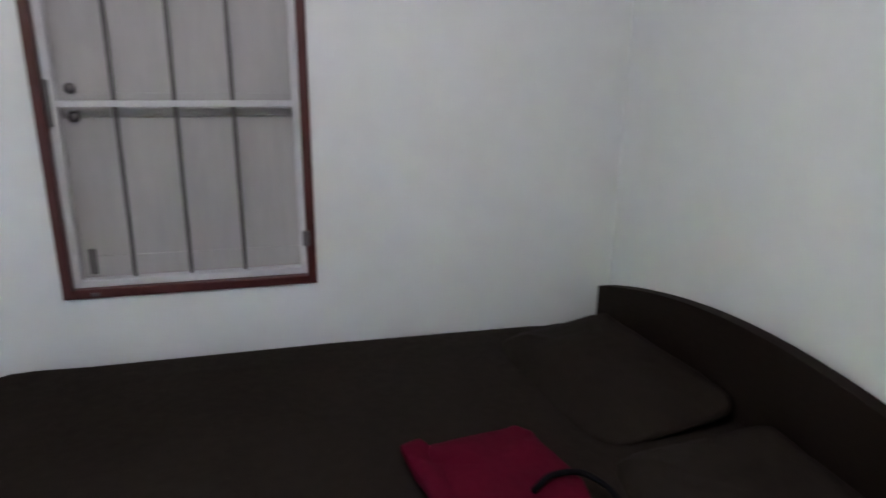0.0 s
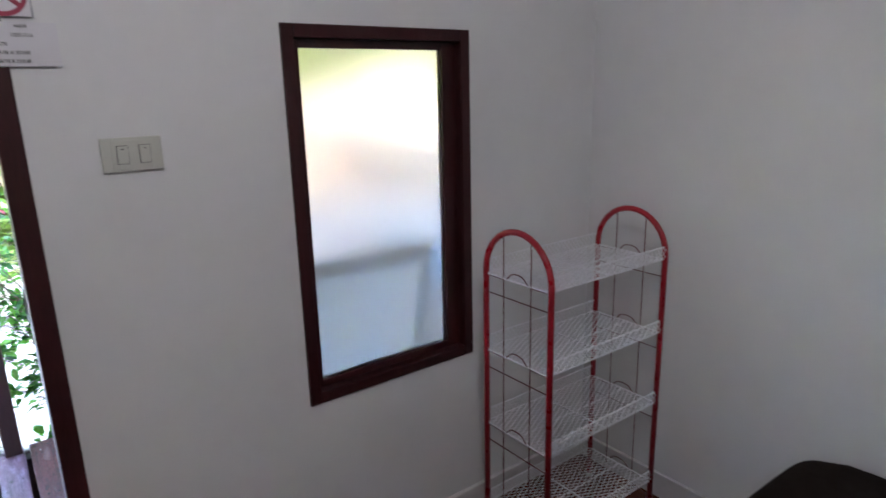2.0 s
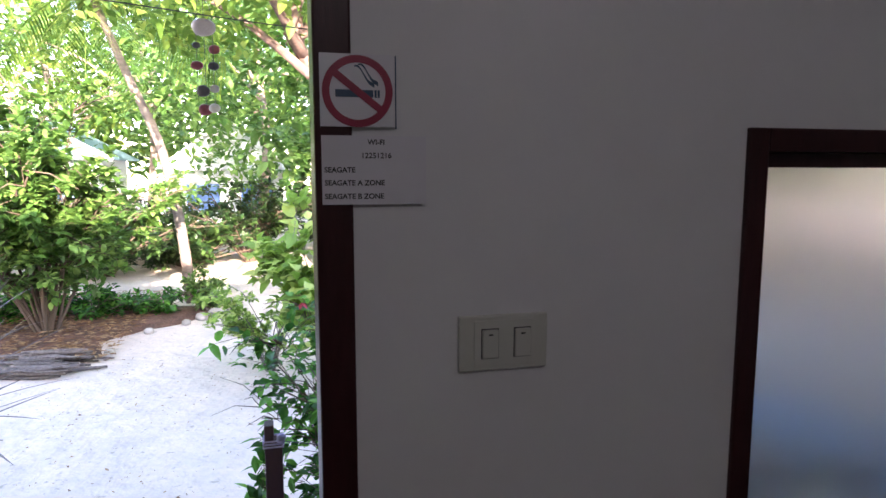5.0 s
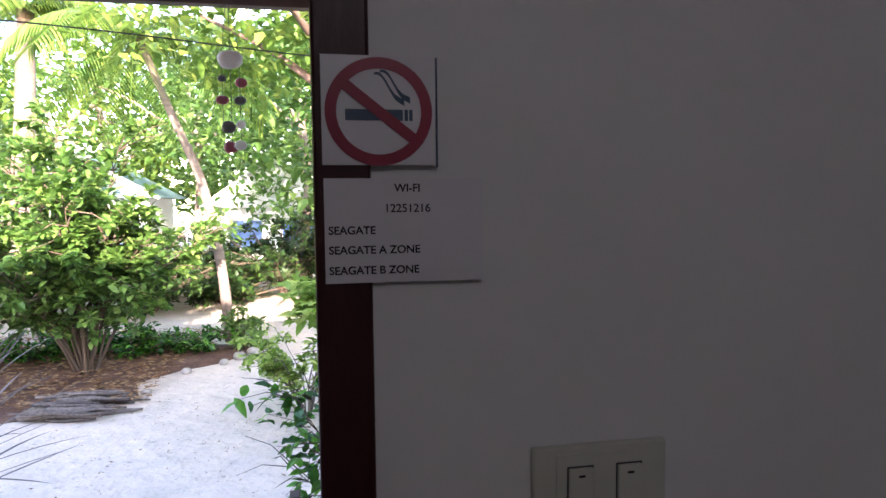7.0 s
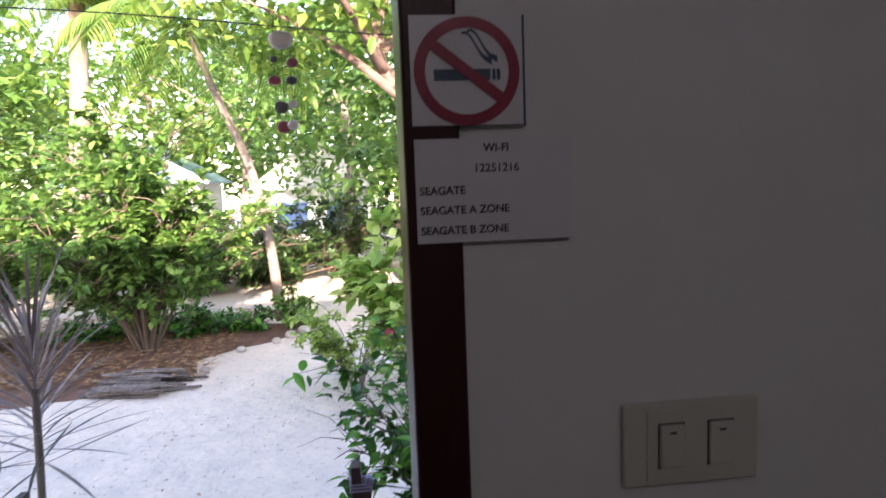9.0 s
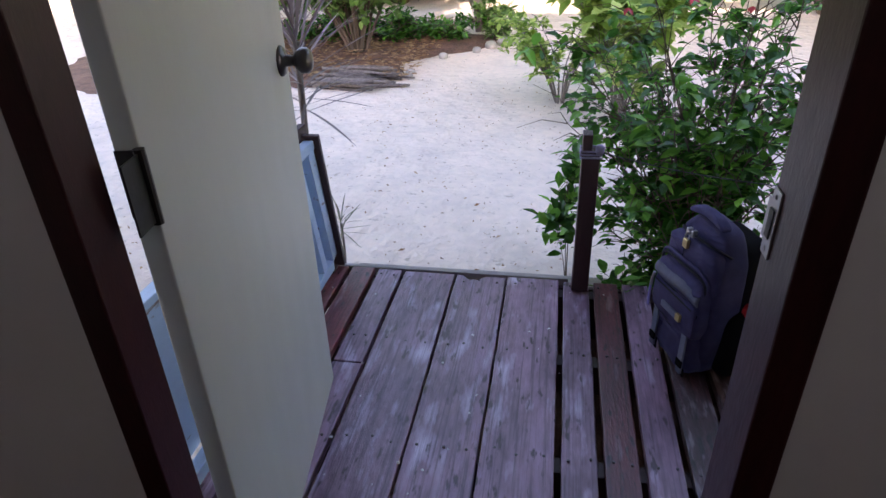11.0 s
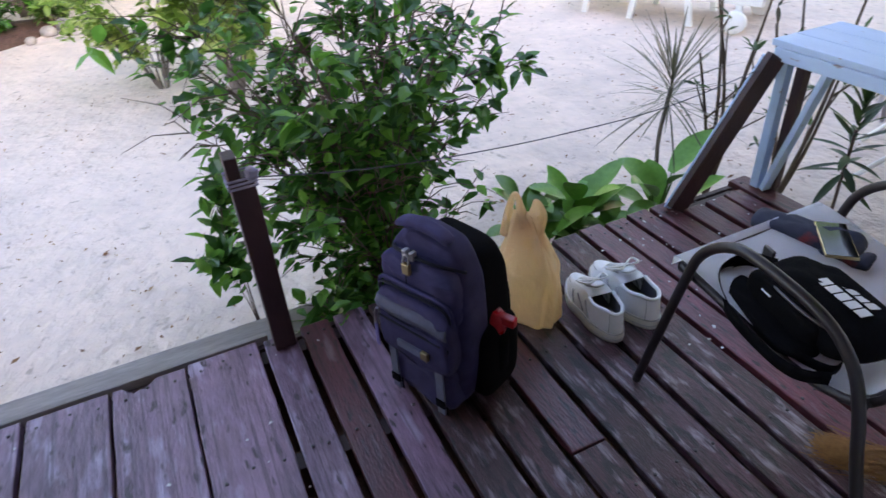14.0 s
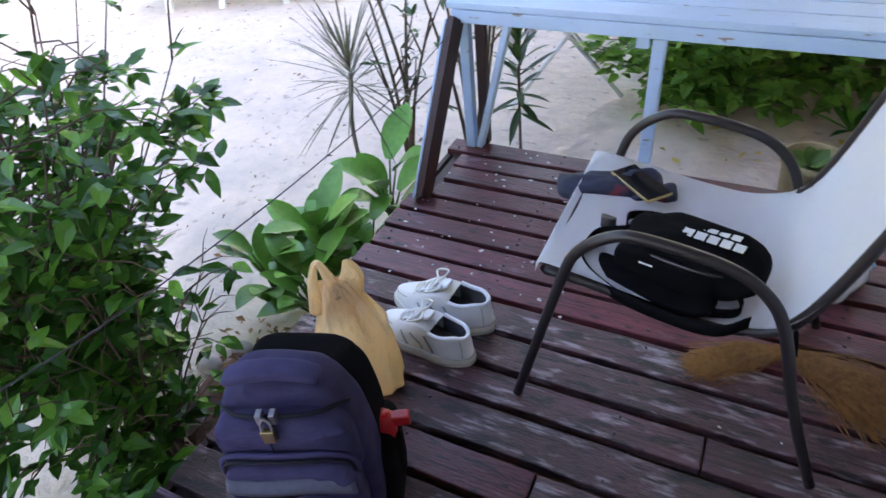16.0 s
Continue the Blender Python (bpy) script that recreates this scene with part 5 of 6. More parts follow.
    for i in range(len(back) - 1):
        inner.faces.new((r0[i], r0[i + 1], r1[i + 1], r1[i]))
    part("inner_lining", inner, LINING, t, "dark grey lining", True)
    part("tongue", blob(bmesh.new(), rounded((0.034, 0.020, 0.006), 0.6, 0.5), 20, 10), SHOE, t, "", True).matrix_local = pose(-0.004, 0.006, 0.119, 0, 22, 0)
    for sy in (-1, 1):   # eyelet strips
        part("eyelet_strip", tubed([(x, 0.006 + sy * (0.013 + 0.004 * k), z) for k, (x, z) in enumerate(((0.072, 0.078), (0.045, 0.096), (0.020, 0.110), (-0.004, 0.119)))], 0.0055, 6), SHOE, t, "", True)
    for i in range(5):
        x, z = 0.002 + i * 0.016, 0.124 - i * 0.0098
        part("lace", tubed(curve_points([(x, -0.018, z - 0.003), (x + 0.005, 0.006, z + 0.003), (x, 0.030, z - 0.003)], 5), 0.0034, 6), WHITE_PLASTIC, t, "white lace", True)
    part("lace", tubed(curve_points([(-0.002, 0.006, 0.128), (-0.02, 0.036, 0.138), (0.02, 0.048, 0.122), (0.002, 0.010, 0.128), (0.027, -0.034, 0.124), (-0.01, -0.03, 0.136), (0.0, 0.006, 0.128)], 6), 0.003, 6), WHITE_PLASTIC, t, "white bow", True)
    for z, g in ((0.0325, 0.0035), (0.014, 0.0050)):
        part("seam", tubed([outline(a, g) + Vector((0, 0, z)) for a in angs], 0.0014, 5, closed=True), SEAM, t, "", True)
    for i in range(3):   # three slanting side stripes
        for sy in (-1, 1):
            line = []
            for k in range(6):
                a = math.acos(max(min((-0.30 + 0.20 * i + 0.035 * k), 1), -1))
                line.append(wall(0.08 + 0.10 * k)(sy * a) + Vector((0, sy * 0.0008, 0)))
            part("stripe", tubed(line, 0.0034, 5), SEAM, t, "", True)
    toe = [wall(0.62)(a) for a in [-0.95 + 1.9 * q / 16 for q in range(17)]]
    part("seam", tubed(toe, 0.0014, 5), SEAM, t, "", True)
    heel = [wall(k / 8)(math.pi - 0.5) for k in range(9)]
    part("seam", tubed(heel, 0.0012, 5), SEAM, t, "", True)
    return t
shoe = make_shoe()
shoe.matrix_world = pose(-3.135, 1.060, Z_D, 0, 0, 172) @ Matrix.Diagonal((1.06, 1.10, 1.06, 1))
copy_thing(shoe, pose(-3.140, 1.184, Z_D, 0, 0, 178) @ Matrix.Diagonal((1.06, 1.10, 1.06, 1)))

DROP = material("chalky_white", (0.68, 0.66, 0.66), 0.9, dark=(0.5, 0.48, 0.48), scale=30)
rng = random.Random(17)
bm = bmesh.new()
for i in range(110):
    x, y = (rng.uniform(-3.5, -2.8), rng.uniform(1.2, 2.15)) if i < 70 else (rng.uniform(-3.5, -2.0), rng.uniform(-0.95, 1.2))
    r = rng.uniform(0.002, 0.0065) * (1.5 if i < 16 else 1)
    o = rng.uniform(0, 6)
    top = bm.verts.new((x, y, Z_D + 0.0062))
    ring = [bm.verts.new((x + r * (1 + 0.5 * math.sin(3 * a + o)) * math.cos(a), y + r * (0.8 + 0.4 * math.sin(2 * a + o)) * math.sin(a), Z_D + 0.0034)) for a in [k * 0.785 for k in range(8)]]
    for k in range(8):
        bm.faces.new((top, ring[k], ring[(k + 1) % 8]))
tagged(mesh_object("white_specks", bm, DROP, True), "small chalky white specks on the deck planks", "droppings", kind="stuff")

# straw broom lying under the chair
STRAW = material("broom_straw", (0.37, 0.165, 0.04), 0.8, dark=(0.15, 0.06, 0.015), scale=14, amount=1, bump=0.4)
BAMBOO = material("bamboo", (0.33, 0.24, 0.12), 0.5, dark=(0.2, 0.14, 0.07), scale=8)
broom = thing("broom", "worn orange straw broom lying on the deck planks", "broom", (-2.19, 1.36, Z_D), 0)
rng = random.Random(7)
for name, heading, n in (("straw_fan", 209, 420), ("straw_fan", 336, 760)):
    verts, faces = [], []
    for i in range(n):
        a = radians(heading + rng.gauss(0, 5 if heading < 240 else 11))
        L = rng.uniform(0.20, 0.285) * (1.08 if heading > 300 else 1.0)
        d, s = Vector((math.cos(a), math.sin(a), 0)), Vector((-math.sin(a), math.cos(a), 0)) * rng.uniform(0.0009, 0.0016)
        lift = rng.uniform(0.004, 0.045)
        pts = [Vector((rng.uniform(-.015, .015), rng.uniform(-.015, .015), 0.02 + rng.uniform(0, 0.02))), d * L * 0.5 + Vector((rng.uniform(-.03, .03), rng.uniform(-.03, .03), lift + 0.008)), d * L + Vector((rng.uniform(-.02, .02), rng.uniform(-.02, .02), lift * 0.6 + 0.002))]
        k = len(verts)
        for p in pts:
            verts += [p - s, p + s]
        faces += [(k, k + 1, k + 3, k + 2), (k + 2, k + 3, k + 5, k + 4)]
    me = bpy.data.meshes.new(name)
    me.from_pydata([tuple(v) for v in verts], [], faces)
    me.materials.append(STRAW)
    ob = new(name, me)
    ob.parent = broom
part("binding", tubed([(0.0, -0.02, 0.028), (-0.006, 0.06, 0.043)], 0.022, 10), BLACK, broom, "black binding")
part("handle", tubed([(-0.005, 0.03, 0.045), (-0.015, 0.38, 0.027), (-0.025, 0.72, 0.013)], 0.012, 8), BAMBOO, broom, "bamboo handle", True)

# small water bottle and plant pot at the deck's end
BOTTLE = material("clear_blue_plastic", (0.35, 0.55, 0.75), 0.15, bump=0.05)
wb = thing("water_bottle", "empty clear plastic bottle with a blue cap on the deck", "bottle", (-2.10, 1.62, Z_D + 0.034), 60)
part("bottle", lathe(bmesh.new(), [(0.012, 0.0), (0.030, 0.004), (0.032, 0.02), (0.030, 0.06), (0.032, 0.10), (0.031, 0.14), (0.013, 0.185), (0.013, 0.20)], 18, axis="x"), material("clear_plastic", (0.7, 0.74, 0.78), 0.15, bump=0), wb, "", True)
part("cap", lathe(bmesh.new(), [(0.015, 0.198), (0.015, 0.215), (0.012, 0.217)], 16, axis="x"), BOTTLE, wb, "blue screw cap")

# shells and driftwood mobile hung from the porch roof
SHELL = material("pale_shell", (0.60, 0.56, 0.56), 0.5, dark=(0.4, 0.33, 0.33), scale=20)
SHELL_RED = material("red_shell", (0.30, 0.06, 0.09), 0.4, dark=(0.18, 0.03, 0.05), scale=20)
SHELL_DARK = material("dark_shell", (0.08, 0.07, 0.08), 0.5, scale=20)
mob = thing("shell_mobile", "hanging mobile of pale, red and dark shells on strings", "mobile", (-3.75, -0.115, 2.40))
rng = random.Random(3)
for i, (dy, dz, r, mat) in enumerate(((0.0, -0.215, 0.046, SHELL), (-0.03, -0.285, 0.016, SHELL_DARK), (0.035, -0.295, 0.022, SHELL_RED), (-0.03, -0.365, 0.024, SHELL_RED), (0.03, -0.362, 0.022, SHELL_DARK),
                                      (-0.012, -0.462, 0.026, SHELL_DARK), (0.032, -0.452, 0.018, SHELL), (-0.008, -0.535, 0.027, SHELL_RED), (0.03, -0.53, 0.022, SHELL))):
    ob = part("shell", blob(bmesh.new(), rounded((r * 0.45, r, r * rng.uniform(0.7, 0.9)), 0.9, 0.9, lambda p: p * (1 + 0.1 * noise.noise(p * 60))), 18, 10), mat, mob, "", True)
    ob.location = (rng.uniform(-0.02, 0.02), dy, dz)
for dy in (-0.03, 0.0, 0.032):
    part("string", tubed([(0, dy * 0.3, 0.0), (0, dy, -0.2), (0, dy, -0.53)], 0.0012, 5), WIRE, mob)
tagged(mesh_object("cable", tubed(curve_points([(-3.76, -3.2, 2.40), (-3.75, -0.94, 2.30), (-3.75, 0.22, 2.205), (-3.75, 1.2, 2.16), (-3.76, 3.2, 2.22)], 8), 0.003, 6), WIRE, True), "thin black cable strung along the porch edge", "cable")
hb = thing("hanging_bell", "small pale bell-shaped ornament hung on a cord from the tree", "ornament", (-6.0, 0.475, 1.60))
part("bell", lathe(bmesh.new(), [(0.060, 0.0), (0.055, 0.012), (0.022, 0.05), (0.014, 0.10), (0.006, 0.12)], 16), SHELL, hb, "", True)
part("cord", tubed([(0, 0, 0.12), (0, 0.01, 1.1)], 0.004, 5), SHELL, hb)


# ---- plants and the yard ----
def blades(name, specs, mat, parent, label="", seg=6, fold=0.18, kind=""):
    """One mesh of bent blades; each spec is (root, direction, length, width, droop)."""
    verts, faces = [], []
    for root, d, L, W, droop in specs:
        root, d = Vector(root), Vector(d).normalized()
        side = d.cross(Vector((0, 0, 1)))
        side = side.normalized() if side.length > 0.05 else Vector((1, 0, 0))
        nrm = side.cross(d)
        k = len(verts)
        for i in range(seg + 1):
            s = i / seg
            w = W * 0.5 * (math.sin(math.pi * min(0.06 + s * 0.94, 1)) ** 0.8) + 0.0008
            p = root + d * L * s + Vector((0, 0, -droop * L * s * s))
            verts += [p - side * w + nrm * w * fold, p, p + side * w + nrm * w * fold]
        for i in range(seg):
            a = k + i * 3
            faces += [(a, a + 1, a + 4, a + 3), (a + 1, a + 2, a + 5, a + 4)]
    me = bpy.data.meshes.new(name)
    me.from_pydata([tuple(v) for v in verts], [], faces)
    for p in me.polygons:
        p.use_smooth = True
    me.materials.append(mat)
    ob = new(name, me)
    ob.parent = parent
    if label:
        ob["label"] = label
    return ob


def shrub(name, label, at, radii, height, mat, length, width, count, stems, seed, wood=TWIG, low=0.25, stem_r=0.010, category="bush", squash=0.7, dome=0.35, droop=0.1, twigs=(6, 9), near=0.35):
    """A many-stemmed bush: bent stems, side twigs, and leaves round the twig ends in an uneven crown."""
    rng = random.Random(seed)
    t = thing(name, label, category, at)
    tips = []
    for i in range(stems):
        a = rng.uniform(0, 2 * math.pi)
        r = math.sqrt(rng.uniform(0.02, 1))
        top = Vector((radii[0] * r * math.cos(a), radii[1] * r * math.sin(a), height * rng.uniform(0.55, 1.0) * (1 - dome * r * r)))
        mid = Vector((top.x * 0.35 + rng.uniform(-.08, .08) * radii[0], top.y * 0.35 + rng.uniform(-.08, .08) * radii[1], top.z * 0.5))
        line = curve_points([(top.x * 0.06, top.y * 0.06, 0), mid, top], 6)
        wood_bm = bmesh.new()
        tube(wood_bm, line, [stem_r * (1 - 0.75 * j / (len(line) - 1)) for j in range(len(line))], 5, caps=False)
        for k in range(rng.randint(*twigs)):
            p = line[min(int(len(line) * (max(low, 0.2) + (1 - max(low, 0.2)) * rng.random() ** 0.7)), len(line) - 1)]
            out = Vector((p.x / radii[0] + rng.uniform(-1, 1), p.y / radii[1] + rng.uniform(-1, 1), rng.uniform(-0.35, 0.9))).normalized()
            q = p + Vector((out.x * radii[0], out.y * radii[1], out.z * height * 0.5)) * rng.uniform(0.15, 0.42)
            if q.z < low * height * 0.5:
                continue
            tube(wood_bm, [p, (p + q) / 2 + Vector((0, 0, 0.02 * height)), q], [stem_r * 0.45, stem_r * 0.3, stem_r * 0.15], 4, caps=False)
            tips += [(p, q)] * 2
        part("stem", wood_bm, wood, t, "", True)
    spots = []
    while len(spots) < count and tips:
        p, q = rng.choice(tips)
        s = rng.uniform(near, 1.05)
        base = p.lerp(q, s)
        for _ in range(rng.randint(3, 6)):
            d = ((q - p).normalized() * 0.6 + Vector((rng.gauss(0, 1), rng.gauss(0, 1), rng.gauss(droop, 0.7) * squash)))
            spots.append((base + Vector((rng.gauss(0, .6), rng.gauss(0, .6), rng.gauss(0, .4))) * length * 0.4, d))
    leaves("crown", spots, mat, length, width, t, rng)
    return t


def tree(name, label, trunk, radius, crown_at, crown_r, mat, length, width, count, seed, wood=BARK, limbs=6, clumps=26):
    """A tapered trunk, limbs into the crown, and a crown of many leaf clumps with gaps."""
    rng = random.Random(seed)
    t = thing(name, label, "tree", trunk[0])
    o = Vector(trunk[0])
    line = [p - o for p in curve_points(trunk, 8)]
    part("trunk", tubed(line, [radius * (1 - 0.55 * i / (len(line) - 1)) for i in range(len(line))], 10), wood, t, "", True)
    c, r = Vector(crown_at) - o, Vector(crown_r)
    ends = []
    for i in range(clumps):
        while True:
            v = Vector((rng.uniform(-1, 1), rng.uniform(-1, 1), rng.uniform(-1, 1)))
            if 0.25 < v.length < 1:
                break
        ends.append(c + Vector((v.x * r.x, v.y * r.y, v.z * r.z)))
    for i in range(limbs):
        e = ends[i]
        s = line[-1 - rng.randint(0, len(line) // 3)]
        part("limb", tubed(curve_points([s, s.lerp(e, 0.5) + Vector((0, 0, 0.1 * r.z)), e], 5), [radius * 0.42 * (1 - 0.8 * j / 10) for j in range(11)], 6), wood, t, "", True)
    spots = []
    per = count // clumps
    for e in ends:
        cr = rng.uniform(0.22, 0.42)
        for _ in range(per):
            g = Vector((rng.gauss(0, 1) * r.x, rng.gauss(0, 1) * r.y, rng.gauss(0, 0.7) * r.z)) * cr * 0.6
            spots.append((e + g, (rng.gauss(0, 1), rng.gauss(0, 1), rng.gauss(-0.25, 0.6))))
    leaves("crown", spots, mat, length, width, t, rng)
    return t


G = Z_G
BARK_RED = material("pinkish_bark", (0.20, 0.13, 0.105), 0.9, dark=(0.11, 0.07, 0.055), scale=6, amount=1, bump=0.8, bump_scale=22, stretch=(1, 1, 3))
# the glossy bush at the deck's edge, and seedlings round it
shrub("hibiscus_bush", "dense glossy dark green bush beside the porch post", (-4.18, 0.68, G), (0.52, 0.70, 1), 1.62, LEAF, 0.082, 0.040, 3700, 42, 11, low=0.14, stem_r=0.007, dome=0.16, droop=-0.30, twigs=(12, 17), near=0.1)
shrub("hibiscus_bush", "low glossy green bush crowding the deck edge", (-3.90, 0.62, G), (0.27, 0.46, 1), 0.88, LEAF, 0.078, 0.038, 620, 20, 15, low=0.0, stem_r=0.006, dome=0.2, droop=-0.25, twigs=(9, 13), near=0.1)
shrub("hibiscus_bush", "low glossy shoots between the post and the bush", (-3.72, 0.33, G), (0.14, 0.22, 1), 0.50, LEAF, 0.085, 0.042, 330, 9, 16, low=0.1, stem_r=0.005)
shrub("hibiscus_bush", "small leafy shoot reaching out over the sand", (-4.05, 0.07, G), (0.15, 0.15, 1), 0.98, LEAF, 0.100, 0.048, 130, 4, 12, low=0.55, stem_r=0.0035)
shrub("hibiscus_bush", "pale stemmed garden shrub with light green leaves", (-7.6, 0.0, G), (0.55, 0.62, 1), 1.25, LEAF_PALE, 0.085, 0.045, 1500, 14, 13, wood=GREY_TWIG, low=0.35)
shrub("hibiscus_bush", "pale green bush with broad sunlit leaves", (-7.0, 0.52, G), (0.6, 0.62, 1), 1.95, LEAF_PALE, 0.17, 0.10, 1300, 16, 14, wood=GREY_TWIG, low=0.3)
FLOWER = material("red_petals", (0.6, 0.02, 0.03), 0.5, bump=0)
rng = random.Random(21)
for p in ((-4.35, 0.55, 0.98), (-4.42, 0.82, 0.93), (-4.2, 0.25, 0.96)):
    t = thing("hibiscus_flower", "small red flower hanging in the bush", "flower", p, rng.uniform(0, 180), "red flowers in the bush")
    blades("blossom", [((0, 0, 0), (math.cos(a), math.sin(a), -0.6), 0.035, 0.02, 0.3) for a in [i * 1.257 for i in range(5)]], FLOWER, t, seg=3)

# broad-leaved plants at the deck's north end
LEAF_BROAD_EACH = material("broad_leaf_blade", (0.15, 0.42, 0.065), 0.36, dark=(0.07, 0.25, 0.03), scale=7, amount=0.8, bump=0.2, bump_scale=40, stretch=(1, 1, 1), spread=0.3)
def broad_plant(at, n, L, seed, label):
    rng = random.Random(seed)
    t = thing("broad_leaf_plant", label, "plant", at)
    for i in range(n):
        a = i * 2.4 + rng.uniform(-.4, .4)
        up = rng.uniform(0.5, 1.6)
        h = rng.uniform(0.08, 0.34) * L / 0.3
        root = Vector((math.cos(a) * 0.03, math.sin(a) * 0.03, h))
        d = Vector((math.cos(a), math.sin(a), up))
        part("stalk", tubed([(0, 0, 0), root * 0.6, root + d.normalized() * 0.04], [0.008, 0.006, 0.004], 6), LEAF_BROAD, t, "", True)
        blades("leaf", [(root + d.normalized() * 0.03, d, L * rng.uniform(0.75, 1.15), L * 0.43, rng.uniform(0.1, 0.45))], LEAF_BROAD_EACH, t, seg=8, fold=0.3)
    return t
for i, (x, y, n, L) in enumerate(((-3.78, 1.30, 18, 0.22), (-3.90, 1.55, 17, 0.25), (-3.72, 1.48, 13, 0.20), (-3.80, 1.95, 9, 0.31), (-4.02, 1.35, 12, 0.22), (-3.74, 1.66, 10, 0.20))):
    broad_plant((x, y, G), n, L, 30 + i, "light green broad-leaved plant growing beside the deck")

# spiky plants on thin bare stems
def spiky(at, crown, n, L, mat, seed, label, wood=GREY_TWIG, W=0.012, depth=0.16, stem_r=0.011, rise=-0.35):
    rng = random.Random(seed)
    t = thing("dracaena", label, "plant", at)
    o, c = Vector(at), Vector(crown) - Vector(at)
    part("stem", tubed(curve_points([(0, 0, 0), (c.x * 0.3, c.y * 0.6, c.z * 0.5), c], 6), stem_r, 7), wood, t, "", True)
    specs = []
    for i in range(n):
        s = i / n
        a = i * 2.4
        up = rise + 2.6 * s ** 1.4 + rng.uniform(-.15, .15)
        specs.append((c + Vector((0, 0, depth * (s - 0.6))), (math.cos(a), math.sin(a), up), L * rng.uniform(0.75, 1.1), W * rng.uniform(0.8, 1.2), rng.uniform(0.0, 0.28)))
    blades("foliage", specs, mat, t, seg=5, fold=0.3)
    return t
spiky((-4.16, 2.28, G), (-4.04, 2.16, 0.20), 74, 0.37, LEAF_SPIKE, 41, "thin-stemmed dracaena with a tuft of narrow brown-green leaves", W=0.008)
spiky((-3.99, -1.30, G), (-3.95, -1.20, 0.86), 84, 0.48, LEAF_PURPLE, 42, "tall dracaena with narrow purple-grey leaves", W=0.013, depth=0.55, stem_r=0.016, rise=0.05)
spiky((-3.98, -1.12, G), (-3.92, -1.08, -0.03), 22, 0.16, LEAF_SPIKE, 43, "young dracaena with thin dry leaves", W=0.006, depth=0.1, stem_r=0.007)
spiky((-3.46, 2.74, G), (-3.46, 2.72, 0.06), 34, 0.21, LEAF_DARK, 44, "small cordyline with dark green and reddish leaves", W=0.033, depth=0.42, stem_r=0.008, wood=BARK_RED)

# bare branching stems behind the rail
def bare_stems(at, seed, n, h):
    rng = random.Random(seed)
    t = thing("bare_shrub", "bare grey-brown branching stems with few leaves", "bush", at, group="bare shrubs behind the rail")
    spots = []
    for i in range(n):
        bm = bmesh.new()
        a = rng.uniform(0, 6.28)
        top = Vector((math.cos(a) * 0.18, math.sin(a) * 0.18, h * rng.uniform(0.7, 1.1)))
        line = curve_points([(0, 0, 0), top * 0.5 + Vector((rng.uniform(-.05, .05), rng.uniform(-.05, .05), 0)), top], 6)
        tube(bm, line, [0.012 - 0.0006 * j for j in range(len(line))], 6)
        for k in range(3):
            p = line[rng.randint(4, len(line) - 1)]
            q = p + Vector((rng.uniform(-.15, .15), rng.uniform(-.15, .15), rng.uniform(.05, .22)))
            tube(bm, [p, q], [0.006, 0.003], 5)
            spots += [(q, (rng.gauss(0, 1), rng.gauss(0, 1), rng.gauss(.3, .5))) for _ in range(4)]
        part("stem", bm, TWIG, t, "", True)
    leaves("foliage", spots, LEAF_DARK, 0.075, 0.02, t, rng)
    return t
bare_stems((-3.95, 2.42, G), 51, 5, 1.15)
bare_stems((-3.70, 2.62, G), 52, 4, 1.10)

# white plastic sun lounger out on the sand
def make_lounger():
    t = thing("sun_lounger", "white plastic sun lounger standing on the sand", "lounger", (-6.75, 4.72, G), 24)
    for sy in (-0.30, 0.30):
        part("side_rail", boxed(-0.92, 0.92, sy - 0.03, sy + 0.03, 0.24, 0.31, 0.012), WHITE_PLASTIC, t)
        for x in (-0.80, -0.30, 0.30):
            part("leg", boxed(-0.03, 0.03, -0.025, 0.025, 0.0, 0.25, 0.006, m=Matrix.Translation((x, sy, 0)) @ Matrix.Shear("XY", 4, (0.18 if x < 0 else -0.18, 0))), WHITE_PLASTIC, t)
        part("wheel", lathe(bmesh.new(), [(0.02, -0.03), (0.09, -0.028), (0.10, -0.015), (0.10, 0.015), (0.09, 0.028), (0.02, 0.03)], 24, (0.72, sy * 1.18, 0.10), "y"), WHITE_PLASTIC, t, "", True)
        part("axle_bracket", boxed(0.69, 0.75, sy - 0.02, sy + 0.02, 0.10, 0.25, 0.005), WHITE_PLASTIC, t)
    for i in range(13):
        x = -0.88 + i * 0.137
        part("slat", boxed(x, x + 0.115, -0.27, 0.27, 0.285, 0.318, 0.008), WHITE_PLASTIC, t)
    return t
make_lounger()

# low green bed and rosettes beyond the rail
shrub("leafy_bed", "low bright green leafy plants beside the yard path", (-2.62, 3.62, G), (0.60, 0.50, 1), 0.78, LEAF_BED, 0.105, 0.066, 3600, 44, 61, low=0.0, squash=0.5, dome=0.72, twigs=(7, 11), near=0.1)
shrub("leafy_bed", "low bright green leafy plants beside the yard path", (-1.85, 3.98, G), (0.65, 0.50, 1), 0.72, LEAF_BED, 0.105, 0.066, 3300, 42, 62, low=0.0, squash=0.5, dome=0.72, twigs=(7, 11), near=0.1)
for i, (x, y, L) in enumerate(((-1.92, 3.45, 0.30), (-1.62, 3.30, 0.26), (-1.45, 3.62, 0.28))):
    t = thing("rosette_plant", "spiky green rosette plant in the sand", "plant", (x, y, G), 40 * i, "rosettes in the sand")
    rng = random.Random(70 + i)
    blades("foliage", [((0, 0, 0.01), (math.cos(a), math.sin(a), rng.uniform(0.4, 2.2)), L * rng.uniform(0.7, 1.1), 0.035, rng.uniform(0, .2)) for a in [k * 2.4 for k in range(18)]], LEAF, t)
